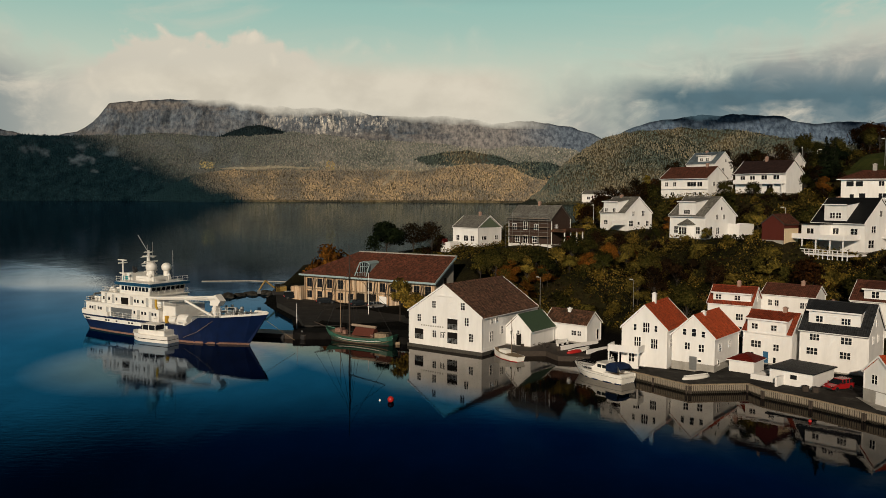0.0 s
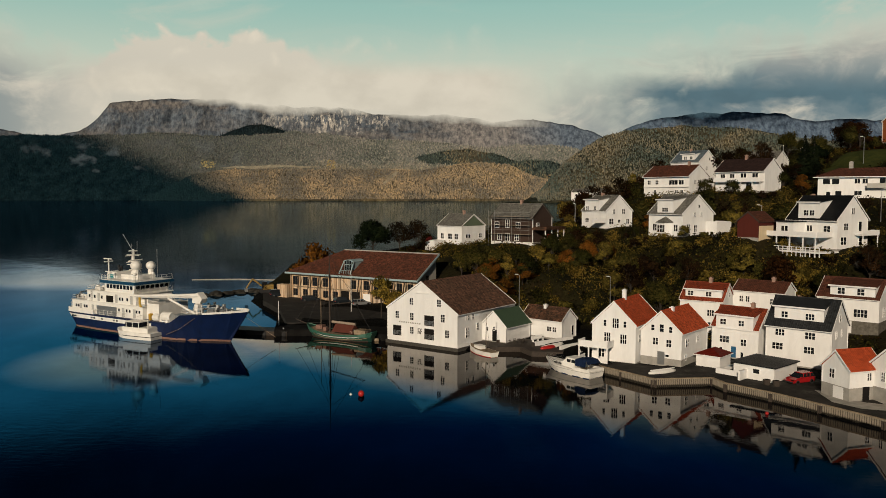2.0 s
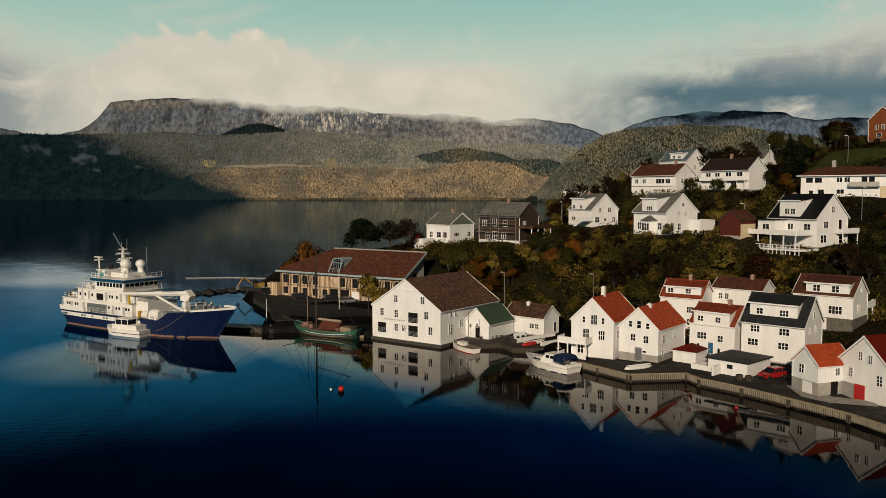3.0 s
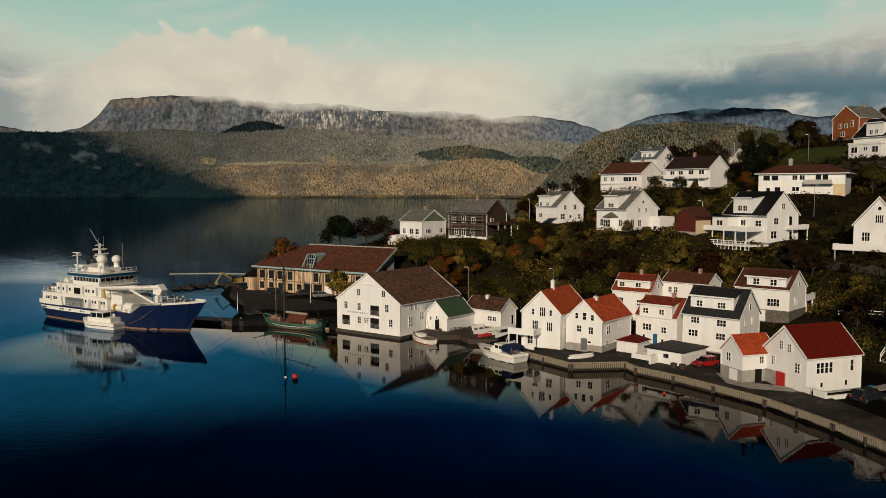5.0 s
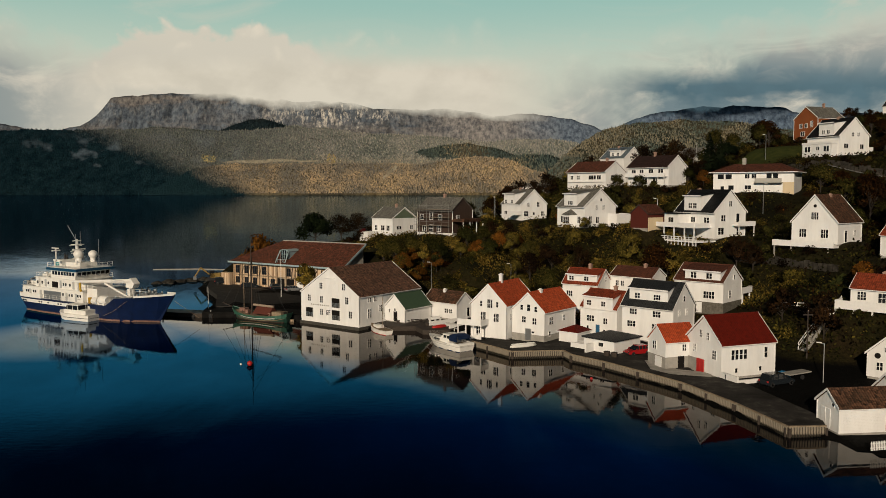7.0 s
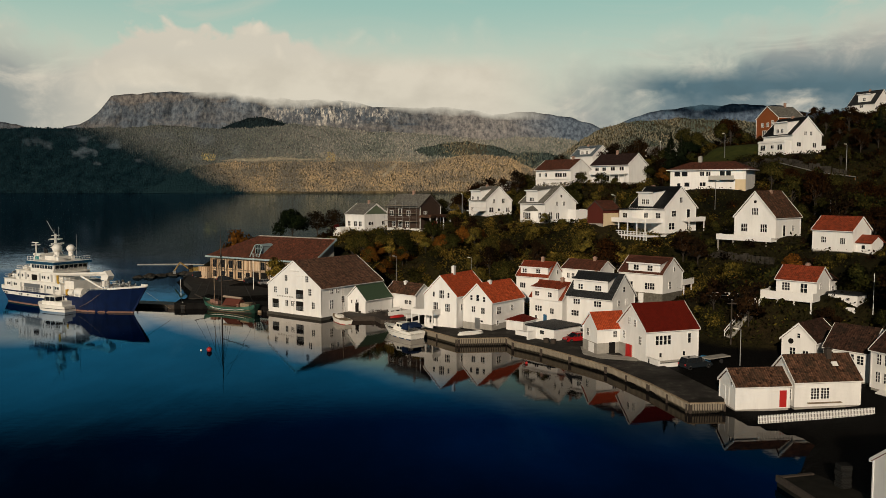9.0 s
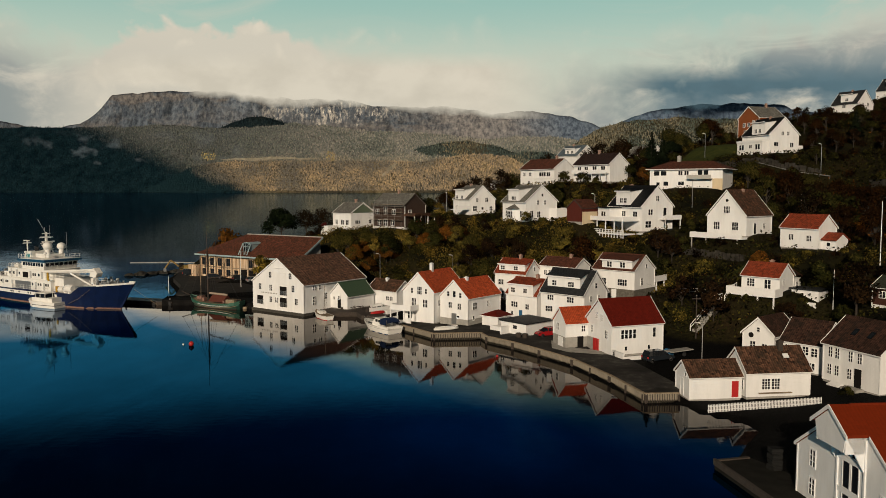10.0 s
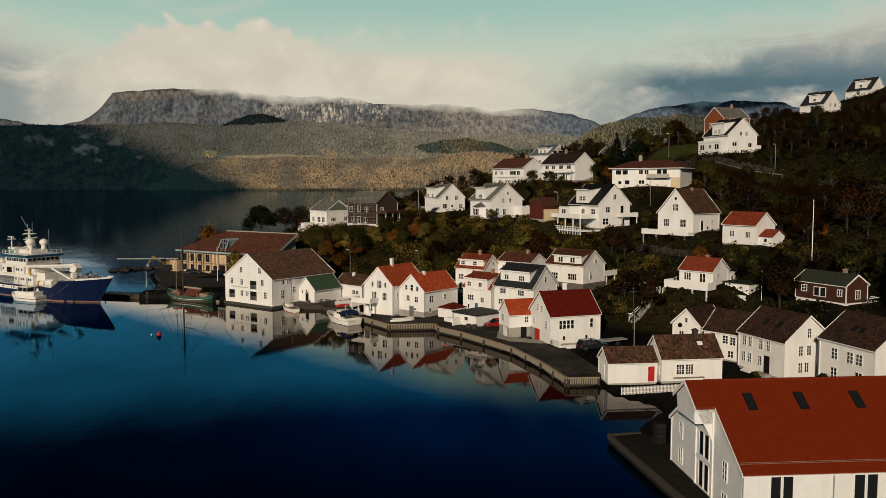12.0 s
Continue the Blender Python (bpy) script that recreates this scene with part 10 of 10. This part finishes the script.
def tree(kind, seed, tall, wide, leaf, leaves=1200, size=0.24, bare=0.25, label="", spire=False, count=7):
    """A trunk with limbs and a crown of many leaves in uneven clumps."""
    rng = np.random.default_rng(seed)
    e = thing(kind, Matrix.Identity(4), label, "tree" if "tree" in kind or "spruce" in kind else "bush")
    bm = bmesh.new()
    blobs = []
    if spire:
        bar(bm, (0, 0, -0.5), (0, 0, tall * 0.96), tall * 0.022, 7, 0.03)
        for k in range(26):
            f = (k + 0.5) / 26
            r = wide * (1 - f) ** 0.85 * rng.uniform(0.75, 1.15)
            for j in range(max(3, int(7 * (1 - f)))):
                a = rng.uniform(0, 6.28)
                z = tall * (0.08 + 0.9 * f)
                bar(bm, (0, 0, z), (r * 0.8 * math.cos(a), r * 0.8 * math.sin(a), z - r * 0.18), 0.03, 4, 0.01)
                blobs.append((r * 0.55 * math.cos(a), r * 0.55 * math.sin(a), z - r * 0.12, r * 0.45, r * 0.45, 0.22 + 0.05 * r))
        blobs.append((0, 0, tall * 0.97, 0.15, 0.15, 0.5))
    else:
        base = tall * bare
        bar(bm, (0, 0, -0.5), (0, 0, tall * 0.55), tall * 0.022, 7, tall * 0.012)
        for k in range(count):
            a, up = 6.28 * k / count + rng.uniform(-0.5, 0.5), rng.uniform(0.0, 1.0)
            reach = wide * rng.uniform(0.35, 0.75) * (1 - 0.45 * up)
            z = base + (tall - base) * (0.25 + 0.6 * up)
            start = (0, 0, base + (tall * 0.5 - base) * rng.uniform(0, 0.9))
            bar(bm, start, (reach * math.cos(a), reach * math.sin(a), z), tall * 0.010, 5, 0.02)
            r = wide * rng.uniform(0.20, 0.42)
            blobs.append((reach * math.cos(a), reach * math.sin(a), z, r, r, r * rng.uniform(0.6, 0.95)))
        blobs.append((0, 0, tall * 0.86, wide * 0.35, wide * 0.35, tall * 0.14))
    part("trunk", bm, BARK, e)
    verts, faces = leaf_cloud(rng, blobs, leaves, size)
    me = bpy.data.meshes.new("crown")
    me.from_pydata([tuple(v) for v in verts], [], faces)
    me.materials.append(leaf)
    ob = new("crown", me)
    ob.parent = e
    return e


KINDS = [
    (tree("bush", 1, 2.6, 2.0, GREEN_LEAF, 1100, 0.15, 0.05, "dense dark green bush on the hillside", count=10), 26),
    (tree("bush", 2, 2.2, 1.9, OLIVE_LEAF, 1000, 0.15, 0.05, "olive autumn bush on the hillside", count=10), 22),
    (tree("bush", 3, 3.0, 2.0, BROWN_LEAF, 900, 0.14, 0.08, "half-bare brown bush on the hillside", count=10), 24),
    (tree("tree", 4, 5.2, 2.6, GREEN_LEAF, 1900, 0.17, 0.15, "dark green leafy tree on the slope", count=14), 20),
    (tree("tree", 5, 4.6, 2.4, OLIVE_LEAF, 1600, 0.17, 0.15, "olive green leafy tree on the slope", count=13), 16),
    (tree("tree", 6, 4.4, 1.9, YELLOW_LEAF, 1300, 0.16, 0.15, "yellowing leafy tree on the slope", count=12), 7),
    (tree("tree", 7, 3.6, 1.8, ORANGE_LEAF, 1200, 0.16, 0.12, "orange autumn tree on the slope", count=11), 7),
    (tree("tree", 8, 6.0, 2.7, BROWN_LEAF, 1300, 0.16, 0.2, "nearly bare brown tree on the slope", count=15), 18),
    (tree("tree", 9, 6.4, 2.8, RUST_LEAF, 1700, 0.16, 0.15, "rust-brown autumn tree on the upper slope", count=16), 4),
]
placed = []


def clear(x, y, gap):
    """Whether a place is free of houses, paving and paths."""
    for hx, hy, ze, turn, W, L, rise, foot in PLAN.values():
        c, s = math.cos(radians(turn)), math.sin(radians(turn))
        dx, dy = x - hx, y - hy
        lx, ly = dx * c + dy * s, -dx * s + dy * c
        if abs(lx) < W / 2 + gap + 1.0 and abs(ly) < L / 2 + gap + 1.0:
            return False
    return True


def on_lawn(x, y):
    return (94 < x < 120 and 179 < y < 203) or (-13 < x < 1 and 200 < y < 212) or (84 < x < 92 and 112 < y < 120) or (70 < x < 83 and 111 < y < 126) or (-8 < x < 11.5 and 148 < y < 184)


def hides(x, y, top):
    """Whether something of that height would stand before the front of a house: kept low there."""
    for hx, hy, ze, turn, W, L, rise, foot in PLAN.values():
        if 0 < hy - y < 20 and abs(hx - x + (hy - y) * (0.15 - hx * 0.0042)) < W * 0.5 + 4.0 and top > foot + 0.7:
            return True
    return False


def set_tree(proto, x, y, scale, z=None):
    zz = float(height(x, y)) if z is None else z
    o = copy_thing(proto, Matrix.Translation((x, y, zz - 0.1)) @ Matrix.Rotation(random.uniform(0, 6.28), 4, "Z") @ Matrix.Diagonal((scale, scale, scale * random.uniform(0.85, 1.15), 1)))
    placed.append((x, y, scale))
    return o


protos = [k for k, share in KINDS]
shares = [share for k, share in KINDS]
TALL = [2.6, 2.2, 3.0, 5.2, 4.6, 4.4, 3.6, 6.0, 6.4]
tries = bushes = 0
while len(placed) < 600 and tries < 20000:
    tries += 1
    x, y = random.uniform(-6, 190), random.uniform(60, 262)
    d = float(inside(np.array(x), np.array(y)))
    if d < 8 or not clear(x, y, 1.9) or on_lawn(x, y):
        continue
    z = float(height(x, y))
    if z < 2.6 or (x < 40 and y > 205 and random.random() < 0.8):
        continue
    if any((x - a) ** 2 + (y - b) ** 2 < 4.2 for a, b, c in placed):
        continue
    if y > 215 and x < 130 and random.random() < 0.6:
        continue
    k = random.choices(range(len(protos)), shares)[0]
    if x > 108 and random.random() < 0.3:
        k = 8
    if x > 88:
        k = {1: 0, 4: 3, 5: 7}.get(k, k)
    if k < 3 and bushes >= 270:
        k = random.choice((3, 4, 7, 8))
    s = random.uniform(0.95, 1.65)
    if x > 120:
        s *= 0.62
    if hides(x, y, z + TALL[k] * s):
        k, s = random.choice((0, 1, 2)), random.uniform(0.4, 0.75)
        if bushes >= 280:
            continue
        if hides(x, y, z + TALL[k] * s):
            continue
    set_tree(protos[k], x, y, s)
    bushes += k < 3

# trees that stand out by themselves
orange = tree("tree", 21, 5.0, 3.2, ORANGE_LEAF, 1600, 0.2, 0.1, "bright orange autumn tree behind the warehouse", count=9)
for x, y, s in ((13.0, 163.0, 1.0), (16.5, 160.5, 0.8), (-29.7, 205.0, 2.1), (30.0, 163.0, 0.8), (20.5, 163.5, 1.0), (35.0, 168.0, 0.9), (14.5, 168.0, 0.9)):
    set_tree(orange, x, y, s)
for k, x, y, s in ((3, 11.0, 166.0, 1.25), (4, 15.5, 169.5, 1.4), (3, 19.5, 168.0, 1.35), (4, 24.0, 168.5, 1.2), (3, 27.5, 170.5, 1.2), (4, 8.0, 170.0, 1.3), (5, 17.5, 165.5, 1.15), (3, 31.5, 171.0, 1.1), (4, 36.0, 171.0, 1.2), (3, 21.5, 163.5, 1.1), (5, 26.0, 164.0, 1.0), (4, 12.5, 162.0, 1.0), (3, 32.5, 161.0, 1.0), (4, 37.5, 163.0, 1.05)):
    set_tree(protos[k], x, y, s)
birch = tree("tree", 22, 6.0, 2.6, YELLOW_LEAF, 2000, 0.18, 0.3, "young yellow-green tree beside the warehouse", count=10)
set_tree(birch, -8.5, 158.0, 1.25)
set_tree(birch, -5.6, 156.4, 1.1)
pine = tree("pine_tree", 23, 9.0, 5.0, NEEDLES, 3400, 0.3, 0.35, "broad dark pine by the fjord", count=11)
set_tree(pine, -15.0, 212.0, 1.25, 8.0)
set_tree(pine, 41.0, 206.0, 0.75)
set_tree(pine, 100.0, 205.0, 0.8)
bare_tree = tree("tree", 24, 7.0, 3.8, BROWN_LEAF, 2200, 0.16, 0.15, "bare brown tree by the fjord", count=12)
for x, y, s in ((-8.0, 215.0, 1.35), (-3.0, 217.0, 1.15), (88.0, 232.0, 0.9), (96.0, 226.0, 0.8), (145.0, 165.0, 0.9)):
    set_tree(bare_tree, x, y, s)
red_bush = tree("bush", 25, 3.4, 2.0, RED_LEAF, 1200, 0.16, 0.02, "wine-red garden bush by the cottage")
set_tree(red_bush, 0.5, 196.5, 0.9)
for x, y, s in ((65.2, 87.7, 0.34), (66.3, 87.9, 0.38), (67.4, 88.3, 0.32)):
    set_tree(protos[1], x, y, s, 1.0)
for x, y, s in ((83.5, 66.2, 0.5), (90.6, 62.6, 0.55), (92.4, 59.4, 0.5)):
    set_tree(protos[0], x, y, s)
spruce = tree("spruce_tree", 26, 12.0, 2.9, NEEDLES, 3600, 0.26, 0.1, "tall dark spruce on the hillside", spire=True)
for x, y, s in ((90.4, 190.0, 1.1), (94.5, 194.0, 0.7), (138.0, 175.0, 0.7), (150.0, 142.0, 0.8), (135.0, 120.0, 0.75), (128.5, 140.3, 0.55), (131.8, 135.1, 0.6)):
    set_tree(spruce, x, y, s)
# garden trees and bushes round the upper houses
for k, x, y, s in ((3, 67.0, 191.0, 0.85), (3, 71.0, 183.5, 0.7), (0, 74.0, 181.5, 0.8), (3, 83.7, 186.0, 0.95), (3, 43.5, 203.0, 1.2), (4, 54.1, 164.2, 0.65), (1, 58.0, 163.0, 0.8), (1, 50.5, 166.0, 0.7), (0, 46.5, 175.5, 0.8)):
    set_tree(protos[k], x, y, s)
for proto in protos + [orange, birch, pine, bare_tree, red_bush, spruce]:
    for o in (*proto.children_recursive, proto):
        bpy.data.objects.remove(o)


def scrub(name, label, count, material, seed, tall, area, blade=0.2, keep=0.35):
    """Low growth: blades in tufts over the slope, one mesh."""
    rng = np.random.default_rng(seed)
    px, py = rng.uniform(area[0], area[1], count), rng.uniform(area[2], area[3], count)
    patch = np.array([noise.noise(Vector((x * 0.09, y * 0.09, seed))) for x, y in zip(px, py)])
    d, pz = inside(px, py), height(px, py)
    ok = (d > 7) & (pz > 2.2) & (patch > keep - 0.5)
    for hx, hy, ze, turn, W, L, rise, foot in PLAN.values():
        c, s = math.cos(radians(turn)), math.sin(radians(turn))
        ok &= ~((np.abs((px - hx) * c + (py - hy) * s) < W / 2 + 1.5) & (np.abs(-(px - hx) * s + (py - hy) * c) < L / 2 + 1.5))
    ok &= ~((px < 10.5) & (py > 148) & (py < 182))
    ok &= ~((px > 97) & (px < 121) & (py > 189) & (py < 202)) & ~((px > -13) & (px < 0) & (py > 203) & (py < 212))
    px, py, pz, patch = px[ok], py[ok], pz[ok], patch[ok]
    n = len(px)
    lift = rng.uniform(0, 1, n) ** 1.4 * tall * (0.5 + 0.9 * np.clip(patch + 0.5, 0, 1))
    a, b = rng.normal(size=(n, 3)), rng.normal(size=(n, 3))
    a /= np.linalg.norm(a, axis=1, keepdims=True)
    b = np.cross(a, b)
    b /= np.linalg.norm(b, axis=1, keepdims=True)
    s = (blade * rng.uniform(0.6, 1.6, n))[:, None]
    c = np.stack([px, py, pz + lift], -1)
    verts = np.stack([c - a * s, c + b * s * 0.55, c + a * s, c - b * s * 0.55], 1).reshape(-1, 3)
    me = bpy.data.meshes.new(name)
    me.from_pydata(verts.tolist(), [], (np.arange(n)[:, None] * 4 + np.arange(4)[None]).tolist())
    me.materials.append(material)
    return tagged(new(name, me), label, "scrub", kind="stuff")


scrub("green_scrub", "low dark green scrub covering the slope", 150000, GREEN_COVER, 31, 1.0, (-8, 200, 56, 268), 0.26, 0.3)
scrub("olive_scrub", "low olive and yellow grass and scrub", 46000, OLIVE_COVER, 37, 0.8, (-8, 98, 56, 268), 0.2, 0.4)
scrub("yellow_scrub", "yellow-green autumn scrub on the lower slope", 125000, YELLOW_COVER, 47, 1.1, (-4, 84, 118, 200), 0.17, 0.5)
scrub("brown_scrub", "dry brown bracken patches", 110000, BROWN_COVER, 41, 0.8, (-8, 200, 56, 268), 0.2, 0.5)
scrub("orange_scrub", "rust-orange bracken patches", 16000, ORANGE_COVER, 43, 0.9, (-8, 200, 56, 268), 0.18, 0.62)


def thicket(name, label, count, material, seed, area, leaves=260, size=0.17):
    """Brambles and saplings grown into one another: many small clumps, one mesh."""
    rng = np.random.default_rng(seed)
    px, py = rng.uniform(area[0], area[1], count), rng.uniform(area[2], area[3], count)
    d, pz = inside(px, py), height(px, py)
    out, n = [], 0
    for x, y, z, dd in zip(px, py, pz, d):
        if dd < 8 or z < 2.6 or not clear(x, y, 1.4) or on_lawn(x, y):
            continue
        r = rng.uniform(0.9, 1.7)
        if hides(x, y, z + r * 1.5):
            r *= 0.45
        k = int(leaves * r)
        way = rng.normal(size=(k, 3))
        way /= np.linalg.norm(way, axis=1, keepdims=True)
        c = np.array((x, y, z + r * 0.4)) + way * np.array((r * 1.15, r * 1.15, r * 0.95)) * rng.uniform(0.3, 1.15, (k, 1))
        a = rng.normal(size=(k, 3))
        a /= np.linalg.norm(a, axis=1, keepdims=True)
        b = np.cross(a, rng.normal(size=(k, 3)))
        b /= np.linalg.norm(b, axis=1, keepdims=True)
        s = (size * rng.uniform(0.6, 1.5, k))[:, None]
        out.append(np.stack([c - a * s, c + b * s * 0.55, c + a * s, c - b * s * 0.55], 1))
    verts = np.concatenate(out).reshape(-1, 3)
    me = bpy.data.meshes.new(name)
    me.from_pydata(verts.tolist(), [], np.arange(len(verts)).reshape(-1, 4).tolist())
    me.materials.append(material)
    return tagged(new(name, me), label, "thicket", kind="stuff")


thicket("green_thicket", "dark green bramble thicket on the slope", 420, GREEN_COVER, 51, (-4, 185, 70, 250))
thicket("olive_thicket", "olive and yellow-green thicket on the slope", 260, OLIVE_COVER, 52, (-4, 110, 100, 215))
thicket("yellow_thicket", "yellow-green autumn thicket on the lower slope", 260, YELLOW_COVER, 53, (-4, 80, 118, 200))
thicket("brown_thicket", "bare brown twig thicket on the slope", 420, BROWN_COVER, 54, (60, 200, 70, 262))
thicket("rust_thicket", "rust-brown thicket high on the slope", 300, RUST_COVER, 55, (100, 200, 110, 262), 200)
